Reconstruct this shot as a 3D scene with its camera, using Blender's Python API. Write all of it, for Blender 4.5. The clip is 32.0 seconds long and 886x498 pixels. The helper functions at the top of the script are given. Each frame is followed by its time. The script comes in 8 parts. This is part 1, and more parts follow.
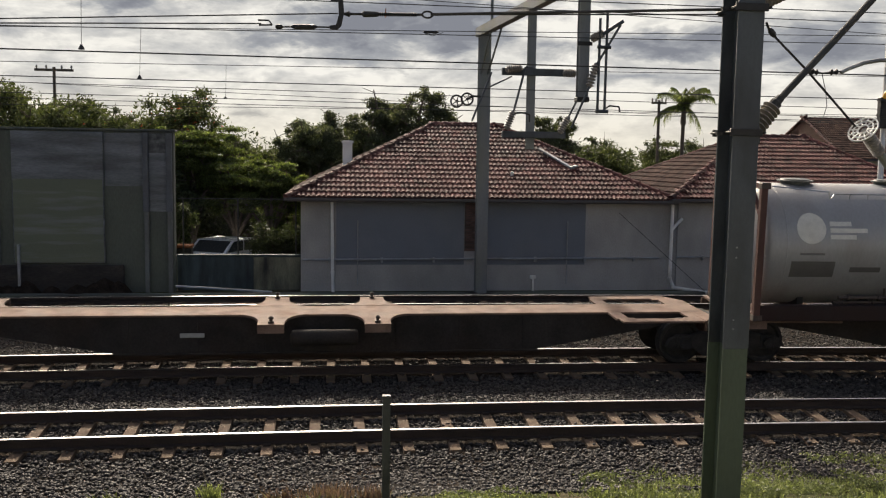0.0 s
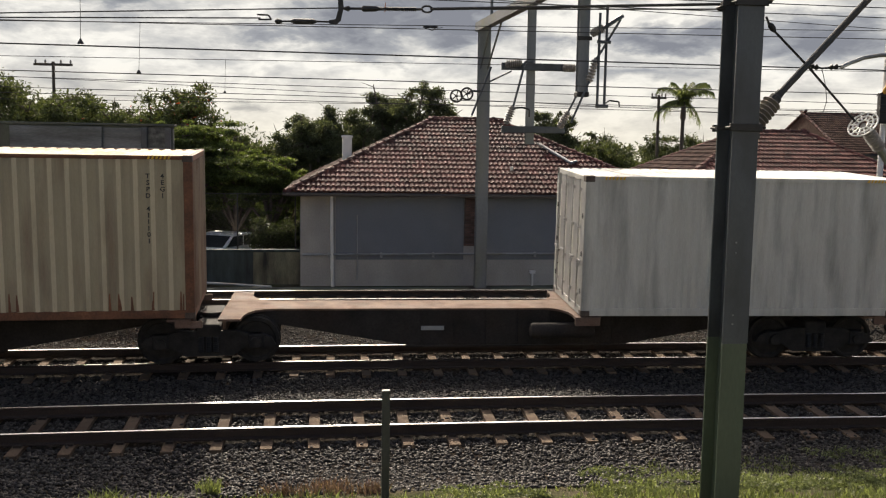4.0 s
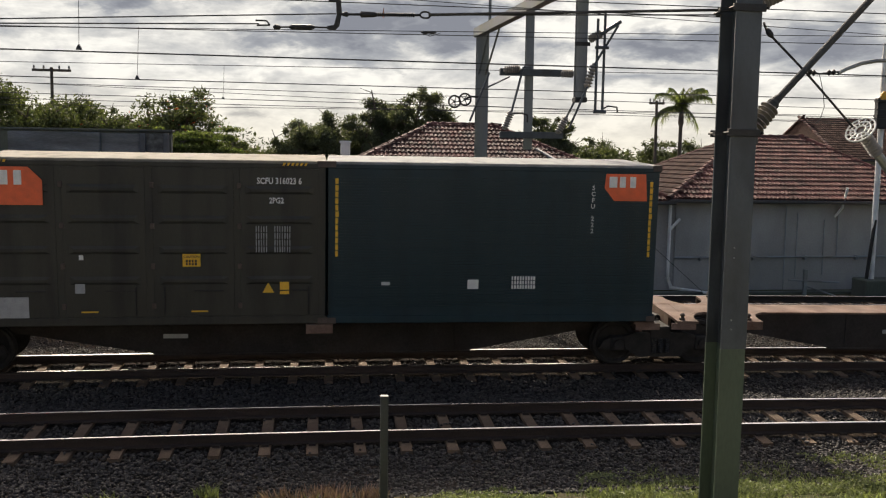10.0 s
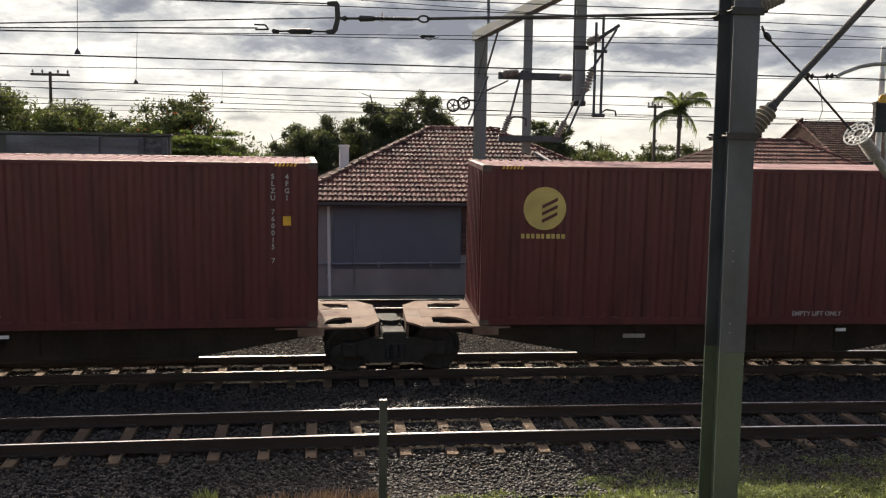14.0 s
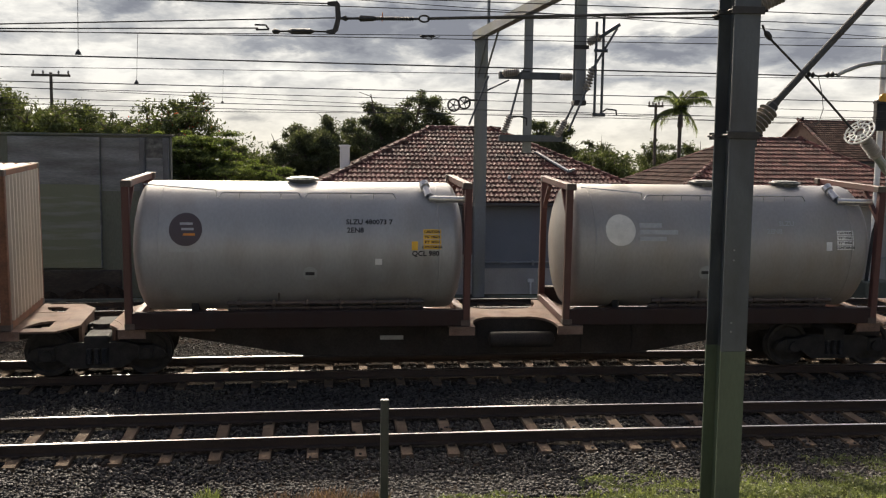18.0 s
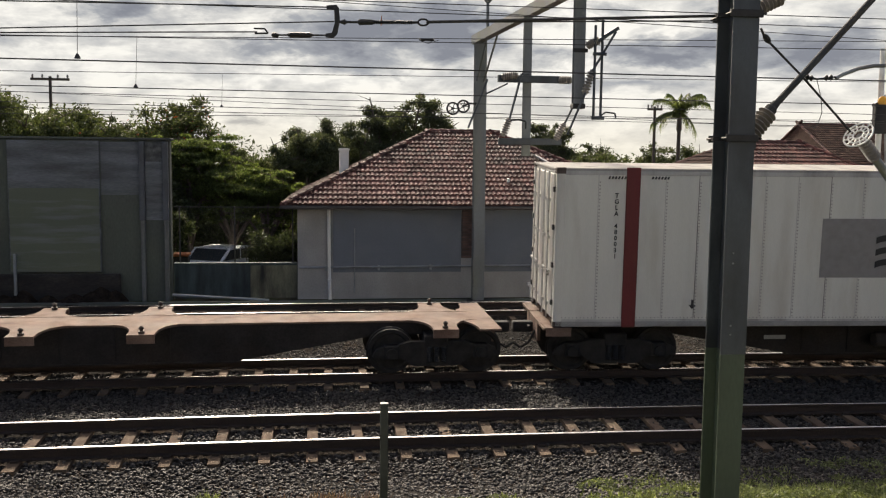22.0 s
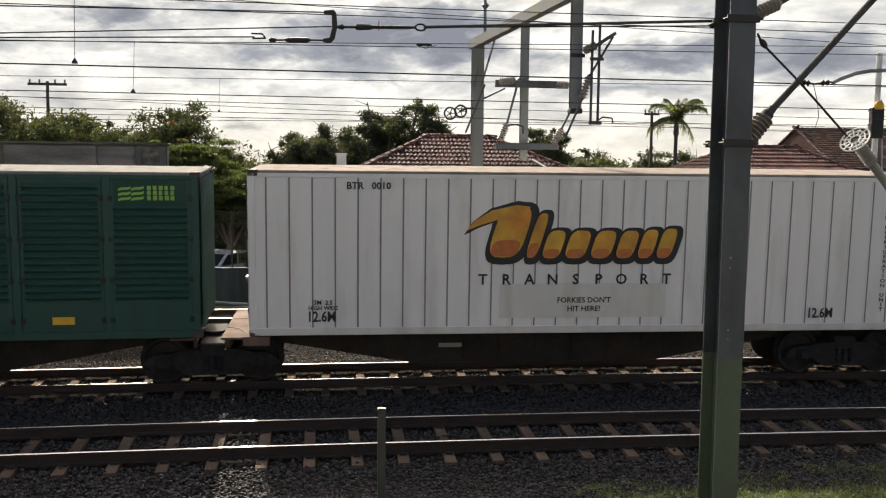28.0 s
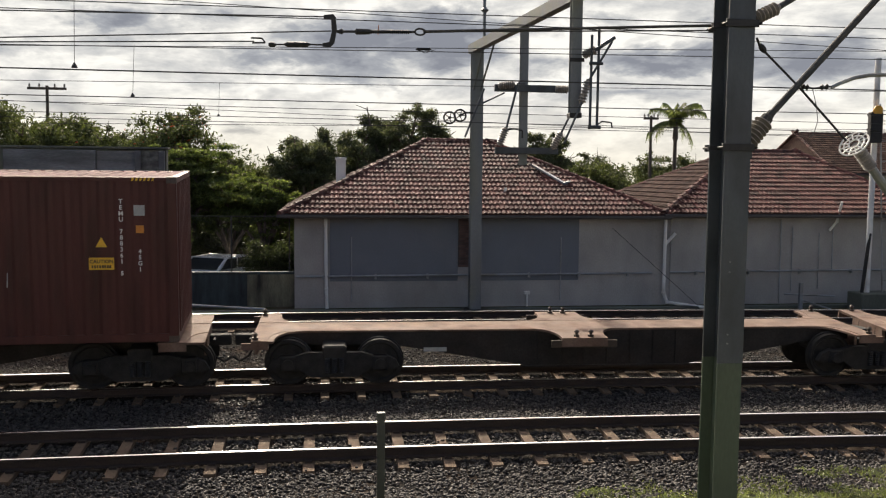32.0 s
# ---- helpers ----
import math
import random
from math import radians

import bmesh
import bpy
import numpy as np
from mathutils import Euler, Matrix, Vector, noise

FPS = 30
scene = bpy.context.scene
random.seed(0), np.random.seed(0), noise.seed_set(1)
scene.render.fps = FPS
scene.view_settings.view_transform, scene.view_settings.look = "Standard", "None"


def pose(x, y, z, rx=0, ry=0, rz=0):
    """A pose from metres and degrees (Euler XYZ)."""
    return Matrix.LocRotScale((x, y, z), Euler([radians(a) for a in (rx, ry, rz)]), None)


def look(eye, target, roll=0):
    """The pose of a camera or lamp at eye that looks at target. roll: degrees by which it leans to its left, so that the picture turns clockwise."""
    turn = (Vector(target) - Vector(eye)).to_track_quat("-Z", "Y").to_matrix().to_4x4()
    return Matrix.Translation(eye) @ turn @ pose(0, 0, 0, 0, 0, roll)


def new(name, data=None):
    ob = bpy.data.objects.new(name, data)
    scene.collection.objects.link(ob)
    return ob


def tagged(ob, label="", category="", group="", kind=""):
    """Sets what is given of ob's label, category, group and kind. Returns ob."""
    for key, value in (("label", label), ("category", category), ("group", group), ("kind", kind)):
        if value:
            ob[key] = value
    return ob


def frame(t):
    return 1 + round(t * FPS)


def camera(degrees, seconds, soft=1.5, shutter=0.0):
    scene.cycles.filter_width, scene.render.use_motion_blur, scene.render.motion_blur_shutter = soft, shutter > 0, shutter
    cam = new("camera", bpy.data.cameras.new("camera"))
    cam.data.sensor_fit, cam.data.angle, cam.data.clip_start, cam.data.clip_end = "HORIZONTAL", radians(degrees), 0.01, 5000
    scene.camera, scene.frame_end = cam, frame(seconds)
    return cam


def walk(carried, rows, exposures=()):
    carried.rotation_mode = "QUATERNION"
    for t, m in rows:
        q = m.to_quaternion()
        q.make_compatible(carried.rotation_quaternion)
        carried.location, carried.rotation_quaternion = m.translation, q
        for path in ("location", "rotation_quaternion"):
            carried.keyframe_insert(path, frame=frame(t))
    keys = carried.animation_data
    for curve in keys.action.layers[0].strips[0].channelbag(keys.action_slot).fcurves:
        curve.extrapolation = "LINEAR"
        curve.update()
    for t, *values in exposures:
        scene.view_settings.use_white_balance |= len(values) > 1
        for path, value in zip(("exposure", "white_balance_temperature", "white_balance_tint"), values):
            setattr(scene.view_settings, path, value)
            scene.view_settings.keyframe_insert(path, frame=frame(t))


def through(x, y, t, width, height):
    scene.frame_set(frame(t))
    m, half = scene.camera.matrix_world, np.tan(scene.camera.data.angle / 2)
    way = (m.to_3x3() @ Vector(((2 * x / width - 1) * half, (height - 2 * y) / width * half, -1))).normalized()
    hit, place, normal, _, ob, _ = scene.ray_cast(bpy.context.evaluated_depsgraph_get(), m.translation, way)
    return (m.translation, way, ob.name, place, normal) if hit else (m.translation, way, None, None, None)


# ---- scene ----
# ---------- the camera and its path ----------
EYE = (0.0, 0.0, 3.87)
# seconds and the turn of the hand-held camera in degrees
CAMERA_ROWS = [
    (0, 84.405, -0.819, -7.241), (0.5, 84.372, -0.835, -7.241), (1, 84.293, -0.851, -7.255), (1.5, 84.215, -0.846, -7.295), (2, 84.153, -0.849, -7.342),
    (2.5, 84.097, -0.864, -7.354), (3, 84.070, -0.862, -7.315), (3.5, 84.068, -0.856, -7.271), (5.5, 84.188, -0.811, -7.283), (6, 84.187, -0.818, -7.301),
    (6.5, 84.207, -0.822, -7.327), (7, 84.235, -0.822, -7.338), (7.5, 84.274, -0.823, -7.332), (8, 84.322, -0.822, -7.321), (8.5, 84.350, -0.813, -7.323),
    (9, 84.361, -0.810, -7.341), (9.5, 84.384, -0.819, -7.362), (10, 84.427, -0.821, -7.374), (10.5, 84.463, -0.817, -7.378), (11, 84.481, -0.821, -7.384),
    (11.5, 84.497, -0.821, -7.400), (12, 84.535, -0.806, -7.410), (12.5, 84.585, -0.787, -7.417), (13, 84.620, -0.775, -7.429), (13.5, 84.640, -0.758, -7.443),
    (14, 84.662, -0.744, -7.456), (14.5, 84.678, -0.746, -7.465), (16.5, 84.578, -0.703, -7.414), (17, 84.588, -0.682, -7.415), (17.5, 84.621, -0.649, -7.416),
    (18, 84.646, -0.614, -7.410), (18.5, 84.650, -0.599, -7.393), (19, 84.661, -0.596, -7.391), (19.5, 84.681, -0.585, -7.416), (20, 84.711, -0.575, -7.439),
    (20.5, 84.762, -0.574, -7.460), (21, 84.815, -0.587, -7.481), (21.5, 84.843, -0.576, -7.481), (22, 84.855, -0.539, -7.461), (22.5, 84.888, -0.525, -7.441),
    (23, 84.927, -0.528, -7.431), (23.5, 84.932, -0.515, -7.445), (24, 84.937, -0.499, -7.481), (24.5, 84.959, -0.509, -7.515), (25, 84.977, -0.513, -7.541),
    (25.5, 84.999, -0.499, -7.559), (27.5, 85.119, -0.518, -7.627), (28, 85.155, -0.520, -7.622), (28.5, 85.208, -0.524, -7.613), (29, 85.261, -0.527, -7.619),
    (29.5, 85.314, -0.527, -7.643), (30, 85.367, -0.527, -7.653), (30.5, 85.407, -0.529, -7.638), (31, 85.420, -0.530, -7.630), (31.5, 85.420, -0.528, -7.646),
    (32, 85.421, -0.528, -7.658),
]
# seconds and stops: the film brightens while dark boxes pass
EXPOSURES = [(0, 0.42), (3, 0.52), (7, 0.42), (10, 0.55), (12.3, 0.58), (14.2, 0.74), (17, 0.6), (20, 0.5), (21.2, 0.48), (24, 0.62), (28, 0.68), (30.5, 0.7), (32, 0.6)]
cam = camera(51.65, 32.0, soft=1.2)
walk(cam, [(t, pose(*EYE, rx, ry, rz)) for t, rx, ry, rz in CAMERA_ROWS], exposures=[(t, e, 6930 - 2 * t, 9) for t, e in EXPOSURES])

# ---------- light ----------
SUN_HEIGHT, SUN_SIDE = radians(33.3), radians(-7)
world = bpy.data.worlds.new("sky")
scene.world = world
world.use_nodes = True
wn = world.node_tree.nodes
sky = wn.new("ShaderNodeTexSky")
sky.sky_type, sky.sun_disc = "NISHITA", False
sky.sun_elevation, sky.sun_rotation = SUN_HEIGHT, SUN_SIDE
sky.dust_density, sky.air_density, sky.ozone_density = 7.0, 0.55, 0.4
wn["Background"].inputs["Strength"].default_value = 0.15
world.node_tree.links.new(sky.outputs[0], wn["Background"].inputs["Color"])
sun = new("sun", bpy.data.lights.new("sun", "SUN"))
sun.data.energy, sun.data.angle, sun.data.color = 4.0, radians(0.8), (1.0, 0.92, 0.80)
sun_from = Vector((math.sin(SUN_SIDE) * math.cos(SUN_HEIGHT), math.cos(SUN_SIDE) * math.cos(SUN_HEIGHT), math.sin(SUN_HEIGHT)))
sun.matrix_world = look(sun_from * 100, (0, 0, 0))

# ---------- materials ----------
def material(name, color, rough=0.6, metal=0.0, grain=0.25, scale=8.0, fine=60.0, stain=None, amount=0.0, stain_scale=1.2,
             bump=0.0, bump_scale=80.0, vary=0.0, stretch=(1, 1, 1), spec=0.5, island=False):
    """A surface with fine grain, broad stains of another colour, relief, and a change of tone from piece to piece."""
    m = bpy.data.materials.new(name)
    m.use_nodes = True
    n, l = m.node_tree.nodes, m.node_tree.links
    b = n["Principled BSDF"]
    b.inputs["Roughness"].default_value, b.inputs["Metallic"].default_value = rough, metal
    b.inputs["Specular IOR Level"].default_value = spec
    co, mp = n.new("ShaderNodeTexCoord"), n.new("ShaderNodeMapping")
    mp.inputs["Scale"].default_value = stretch
    l.new(co.outputs["Object"], mp.inputs["Vector"])

    def noise_tex(s, detail):
        t = n.new("ShaderNodeTexNoise")
        t.inputs["Scale"].default_value, t.inputs["Detail"].default_value = s, detail
        l.new(mp.outputs[0], t.inputs["Vector"])
        return t

    def mix(kind, fac, a, bcol):
        x = n.new("ShaderNodeMix")
        x.data_type, x.blend_type = "RGBA", kind
        for value, slot in ((fac, 0), (a, 6), (bcol, 7)):
            if hasattr(value, "links"):
                l.new(value, x.inputs[slot])
            else:
                x.inputs[slot].default_value = value
        return x.outputs[2]

    def ramp(src, a, c, lo, hi):
        r = n.new("ShaderNodeMapRange")
        l.new(src, r.inputs[0])
        for i, v in enumerate((a, c, lo, hi)):
            r.inputs[i + 1].default_value = v
        return r.outputs[0]

    col = (*color, 1)
    big, small = noise_tex(scale, 4), noise_tex(fine, 3)
    tone = ramp(big.outputs[0], 0.3, 0.7, 1 - grain, 1 + grain)
    tone2 = ramp(small.outputs[0], 0.3, 0.7, 1 - grain * 0.6, 1 + grain * 0.6)
    mul = n.new("ShaderNodeMath")
    mul.operation = "MULTIPLY"
    l.new(tone, mul.inputs[0])
    l.new(tone2, mul.inputs[1])
    out = mul.outputs[0]
    if vary:
        if island:
            rnd = n.new("ShaderNodeNewGeometry").outputs["Random Per Island"]
        else:
            rnd = n.new("ShaderNodeObjectInfo").outputs["Random"]
        m2 = n.new("ShaderNodeMath")
        m2.operation = "MULTIPLY"
        l.new(out, m2.inputs[0])
        l.new(ramp(rnd, 0, 1, 1 - vary, 1 + vary), m2.inputs[1])
        out = m2.outputs[0]
    if stain:
        st = noise_tex(stain_scale, 6)
        fac = ramp(st.outputs[0], 0.62 - amount * 0.35, 0.72, 0, 1)
        col = mix("MIX", fac, col, (*stain, 1))
    vm = n.new("ShaderNodeVectorMath")
    vm.operation = "SCALE"
    if hasattr(col, "links"):
        l.new(col, vm.inputs[0])
    else:
        vm.inputs[0].default_value = col[:3]
    l.new(out, vm.inputs["Scale"])
    l.new(vm.outputs[0], b.inputs["Base Color"])
    r2 = ramp(big.outputs[0], 0.3, 0.7, max(0.02, rough - 0.1), min(1, rough + 0.1))
    l.new(r2, b.inputs["Roughness"])
    if bump:
        bt = noise_tex(bump_scale, 4)
        bp = n.new("ShaderNodeBump")
        bp.inputs["Strength"].default_value, bp.inputs["Distance"].default_value = min(1, bump), 0.02
        l.new(bt.outputs[0], bp.inputs["Height"])
        l.new(bp.outputs[0], b.inputs["Normal"])
    return m


ballast_m = material("ballast_ground", (0.031, 0.029, 0.027), 0.95, spec=0.0, grain=0.5, scale=14, fine=45, bump=1.0, bump_scale=40, stain=(0.042, 0.032, 0.025), amount=0.4)
stone_m = material("ballast_stone", (0.052, 0.047, 0.043), 0.75, spec=0.25, grain=0.2, scale=3, fine=40, vary=0.6, island=True)
earth_m = material("earth", (0.075, 0.064, 0.045), 0.95, spec=0.0, grain=0.4, scale=1.5, fine=20, bump=0.8, bump_scale=25, stain=(0.05, 0.07, 0.025), amount=0.7)
sleeper_m = material("sleeper_concrete", (0.135, 0.098, 0.068), 0.95, spec=0.15, grain=0.25, scale=6, fine=50, vary=0.2, stain=(0.075, 0.052, 0.04), amount=0.6, stain_scale=3, bump=0.4)
rail_m = material("rail_rust", (0.038, 0.027, 0.022), 0.8, 0.2, grain=0.3, scale=5, fine=40, bump=0.3)
polish_m = material("rail_polished", (0.62, 0.6, 0.58), 0.26, 1.0, grain=0.12, scale=2, fine=30, stretch=(0.2, 3, 3))
steel_m = material("galvanised_steel", (0.30, 0.32, 0.33), 0.5, 0.6, grain=0.15, scale=4, fine=50, stain=(0.2, 0.19, 0.17), amount=0.4)
mast_m = material("mast_grey_paint", (0.068, 0.08, 0.09), 0.55, 0.2, grain=0.15, scale=2, fine=40, stain=(0.028, 0.032, 0.036), amount=0.5, stain_scale=2.5, stretch=(1, 1, 0.5), bump=0.1)
mast_low_m = material("mast_green_paint", (0.072, 0.098, 0.066), 0.6, 0.1, grain=0.15, scale=2, fine=40, stain=(0.09, 0.09, 0.07), amount=0.4, stretch=(1, 1, 0.3))
dark_m = material("dark_iron", (0.03, 0.03, 0.03), 0.6, 0.4, grain=0.3)
wire_m = material("weathered_wire", (0.05, 0.05, 0.05), 0.6, 0.5, grain=0.1)
porcelain_m = material("insulator_porcelain", (0.24, 0.22, 0.195), 0.5, grain=0.15)
render_m = material("wall_render_grey", (0.34, 0.332, 0.318), 0.85, grain=0.14, scale=1.2, fine=30, stain=(0.27, 0.262, 0.25), amount=0.5, stain_scale=0.7, bump=0.2, stretch=(1, 1, 0.6))
panel_m = material("blue_grey_panel", (0.145, 0.162, 0.188), 0.8, grain=0.08, scale=1, fine=30, stain=(0.175, 0.188, 0.207), amount=0.4, stain_scale=0.8)
concrete_m = material("dark_concrete", (0.105, 0.116, 0.092), 0.9, grain=0.2, scale=0.8, fine=25, stain=(0.06, 0.063, 0.058), amount=0.6, stain_scale=0.5, stretch=(1, 1, 0.35), bump=0.3)
tile_m = material("roof_tile_terracotta", (0.118, 0.042, 0.036), 0.78, spec=0.2, grain=0.35, scale=5, fine=40, vary=0.5, stain=(0.06, 0.046, 0.04), amount=0.85, stain_scale=1.6, bump=0.4)
tilej_m = material("roof_tile_terracotta_far", (0.118, 0.042, 0.036), 0.78, spec=0.2, grain=0.35, scale=5, fine=40, vary=0.5, island=True, stain=(0.06, 0.046, 0.04), amount=0.85, stain_scale=1.6, bump=0.4)
white_m = material("white_paint", (0.72, 0.72, 0.69), 0.5, grain=0.06, scale=2, stain=(0.5, 0.48, 0.43), amount=0.25)
def leafy(name, color, through=0.5, vary=0.5):
    """Thin leaves that let light through."""
    m = material(name, color, 0.6, grain=0.3, scale=0.6, fine=8, vary=vary, island=True, spec=0.22)
    n, l = m.node_tree.nodes, m.node_tree.links
    b, tr, mx = n["Principled BSDF"], n.new("ShaderNodeBsdfTranslucent"), n.new("ShaderNodeMixShader")
    src = b.inputs["Base Color"].links[0].from_socket
    sc = n.new("ShaderNodeVectorMath")
    sc.operation = "MULTIPLY"
    l.new(src, sc.inputs[0])
    sc.inputs[1].default_value = (1.15, 1.2, 0.6)
    l.new(sc.outputs[0], tr.inputs["Color"])
    mx.inputs[0].default_value = through
    l.new(b.outputs[0], mx.inputs[1])
    l.new(tr.outputs[0], mx.inputs[2])
    l.new(mx.outputs[0], n["Material Output"].inputs["Surface"])
    return m


leaf_m = leafy("leaves", (0.085, 0.1, 0.042), 0.27)
leaf2_m = leafy("leaves_dark", (0.088, 0.1, 0.062), 0.34)
# darker copy of the leaves: the back yard's shade is put into the colour
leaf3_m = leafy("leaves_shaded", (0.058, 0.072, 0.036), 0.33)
feather_m = leafy("feathery_leaves", (0.11, 0.138, 0.052), 0.45)
flower_m = leafy("red_flowers", (0.5, 0.08, 0.04), 0.3)
bark_m = material("bark", (0.10, 0.08, 0.065), 0.9, grain=0.3, scale=4, bump=0.6, bump_scale=20)
grass_m = leafy("grass", (0.165, 0.188, 0.092), 0.34)
creeper_m = leafy("creeping_weed", (0.16, 0.18, 0.1), 0.36)
palm_m = leafy("palm_leaves", (0.10, 0.12, 0.05), 0.45)
weed_m = leafy("dry_weed", (0.19, 0.125, 0.105), 0.15)

# ---------- mesh tools ----------
class Shape:
    """Collects corners and faces, in a slot a material, and makes one mesh of them."""

    def __init__(self):
        self.v, self.f, self.s, self.slot = [], [], [], 0

    def add(self, verts, faces):
        k = len(self.v)
        self.v += [tuple(q) for q in verts]
        self.f += [tuple(i + k for i in q) for q in faces]
        self.s += [self.slot] * len(faces)
        return self

    def box(self, a, b, c=0.0):
        """A block from corner a to corner b, its edges chamfered by c."""
        (x0, y0, z0), (x1, y1, z1) = a, b
        if c <= 0:
            v = [(x, y, z) for x in (x0, x1) for y in (y0, y1) for z in (z0, z1)]
            return self.add(v, [(0, 1, 3, 2), (4, 6, 7, 5), (0, 4, 5, 1), (2, 3, 7, 6), (0, 2, 6, 4), (1, 5, 7, 3)])
        c = min(c, (x1 - x0) / 2.01, (y1 - y0) / 2.01, (z1 - z0) / 2.01)
        bm = bmesh.new()
        bmesh.ops.create_cube(bm, size=1)
        for q in bm.verts:
            q.co = Vector((x0 + (q.co.x + 0.5) * (x1 - x0), y0 + (q.co.y + 0.5) * (y1 - y0), z0 + (q.co.z + 0.5) * (z1 - z0)))
        bmesh.ops.bevel(bm, geom=bm.edges[:], offset=c, segments=1, affect="EDGES")
        bm.verts.index_update()
        self.add([q.co[:] for q in bm.verts], [[q.index for q in f.verts] for f in bm.faces])
        bm.free()
        return self

    def tube(self, p, q, r, n=10, r2=None, caps=True):
        """A round bar from p to q."""
        p, q = Vector(p), Vector(q)
        r2 = r if r2 is None else r2
        d = (q - p).normalized()
        a = d.orthogonal().normalized()
        b = d.cross(a)
        ring = [(math.cos(2 * math.pi * i / n), math.sin(2 * math.pi * i / n)) for i in range(n)]
        v = [p + (a * c + b * s) * r for c, s in ring] + [q + (a * c + b * s) * r2 for c, s in ring]
        f = [(i, (i + 1) % n, n + (i + 1) % n, n + i) for i in range(n)]
        if caps:
            f += [tuple(range(n - 1, -1, -1)), tuple(range(n, 2 * n))]
        return self.add(v, f)

    def bar(self, p, q, w, h):
        """A square bar from p to q, w wide across, h deep."""
        p, q = Vector(p), Vector(q)
        d = (q - p).normalized()
        a = d.cross(Vector((0, 0, 1)))
        a = a.normalized() if a.length > 1e-4 else Vector((1, 0, 0))
        b = d.cross(a)
        v = [o + a * sx * w / 2 + b * sy * h / 2 for o in (p, q) for sx, sy in ((-1, -1), (1, -1), (1, 1), (-1, 1))]
        return self.add(v, [(0, 1, 5, 4), (1, 2, 6, 5), (2, 3, 7, 6), (3, 0, 4, 7), (3, 2, 1, 0), (4, 5, 6, 7)])

    def path(self, pts, r, n=6):
        for a, b in zip(pts, pts[1:]):
            self.tube(a, b, r, n)
        return self

    def lathe(self, p, q, prof, n=16):
        """A turned body along p to q; prof: rows of (way along 0 to 1, radius)."""
        p, q = Vector(p), Vector(q)
        d = (q - p).normalized()
        a = d.orthogonal().normalized()
        b = d.cross(a)
        v, f = [], []
        for u, r in prof:
            o = p.lerp(q, u)
            v += [o + (a * math.cos(2 * math.pi * i / n) + b * math.sin(2 * math.pi * i / n)) * r for i in range(n)]
        for k in range(len(prof) - 1):
            f += [(k * n + i, k * n + (i + 1) % n, k * n + n + (i + 1) % n, k * n + n + i) for i in range(n)]
        f += [tuple(range(n - 1, -1, -1)), tuple(range(len(v) - n, len(v)))]
        return self.add(v, f)

    def slab(self, pts, z0, z1):
        """A flat plate with the outline pts (x, y), from z0 to z1."""
        n = len(pts)
        v = [(x, y, z0) for x, y in pts] + [(x, y, z1) for x, y in pts]
        f = [tuple(range(n - 1, -1, -1)), tuple(range(n, 2 * n))] + [(i, (i + 1) % n, n + (i + 1) % n, n + i) for i in range(n)]
        return self.add(v, f)

    def front(self, pts, y0, y1):
        """An upright plate with the outline pts (x, z), from y0 to y1."""
        n = len(pts)
        v = [(x, y0, z) for x, z in pts] + [(x, y1, z) for x, z in pts]
        f = [tuple(range(n)), tuple(range(2 * n - 1, n - 1, -1))] + [((i + 1) % n, i, n + i, n + (i + 1) % n) for i in range(n)]
        return self.add(v, f)

    def mesh(self, name, mats, smooth=False):
        me = bpy.data.meshes.new(name)
        me.from_pydata(self.v, [], self.f)
        for m in (mats if isinstance(mats, (list, tuple)) else [mats]):
            me.materials.append(m)
        if len(me.materials) > 1:
            me.polygons.foreach_set("material_index", self.s)
        if smooth:
            me.polygons.foreach_set("use_smooth", [True] * len(me.polygons))
            me.set_sharp_from_angle(angle=radians(35))
        me.update()
        return me


def part(name, shape, mats, parent=None, label="", smooth=False, at=None):
    """Links a shape, or a mesh made before, as one object under a thing or a part."""
    ob = new(name, shape.mesh(name, mats, smooth) if isinstance(shape, Shape) else shape)
    if parent is not None:
        ob.parent = parent
    if at is not None:
        ob.matrix_basis = at
    return tagged(ob, label)


def thing(name, label, category, group="", at=None, kind=""):
    ob = new(name)
    ob.empty_display_size = 0.2
    if at is not None:
        ob.matrix_basis = at
    return tagged(ob, label, category, group, kind)


def np_mesh(name, V, F, m):
    me = bpy.data.meshes.new(name)
    k = F.shape[1]
    me.vertices.add(len(V))
    me.vertices.foreach_set("co", V.astype(np.float32).ravel())
    me.loops.add(F.size)
    me.loops.foreach_set("vertex_index", F.ravel().astype(np.int32))
    me.polygons.add(len(F))
    me.polygons.foreach_set("loop_start", np.arange(0, F.size, k, dtype=np.int32))
    me.update(calc_edges=True)
    me.materials.append(m)
    return me


# ---------- the line of the railway ----------
BEND = 0.0051            # one over the radius of the curve
CANT = radians(2.74)     # the tracks lean towards the inside
LANE = {"near": (13.25, 0.07), "train": (17.62, 0.0), "far": (24.47, 0.09)}
ARC = 32.0


def on_track(s, lane, side=0.0, up=0.0):
    """The place s metres along a track, side metres off its middle and up metres above the rails, and the heading."""
    y0, z0 = LANE[lane]
    e = max(-ARC, min(ARC, s))
    a = -e * BEND
    x, y = math.sin(e * BEND) / BEND + (s - e) * math.cos(a), y0 - (1 - math.cos(e * BEND)) / BEND + (s - e) * math.sin(a)
    c, n = side * math.cos(CANT) - up * math.sin(CANT), side * math.sin(CANT) + up * math.cos(CANT)
    return Vector((x - math.sin(a) * c, y + math.cos(a) * c, z0 + n)), a

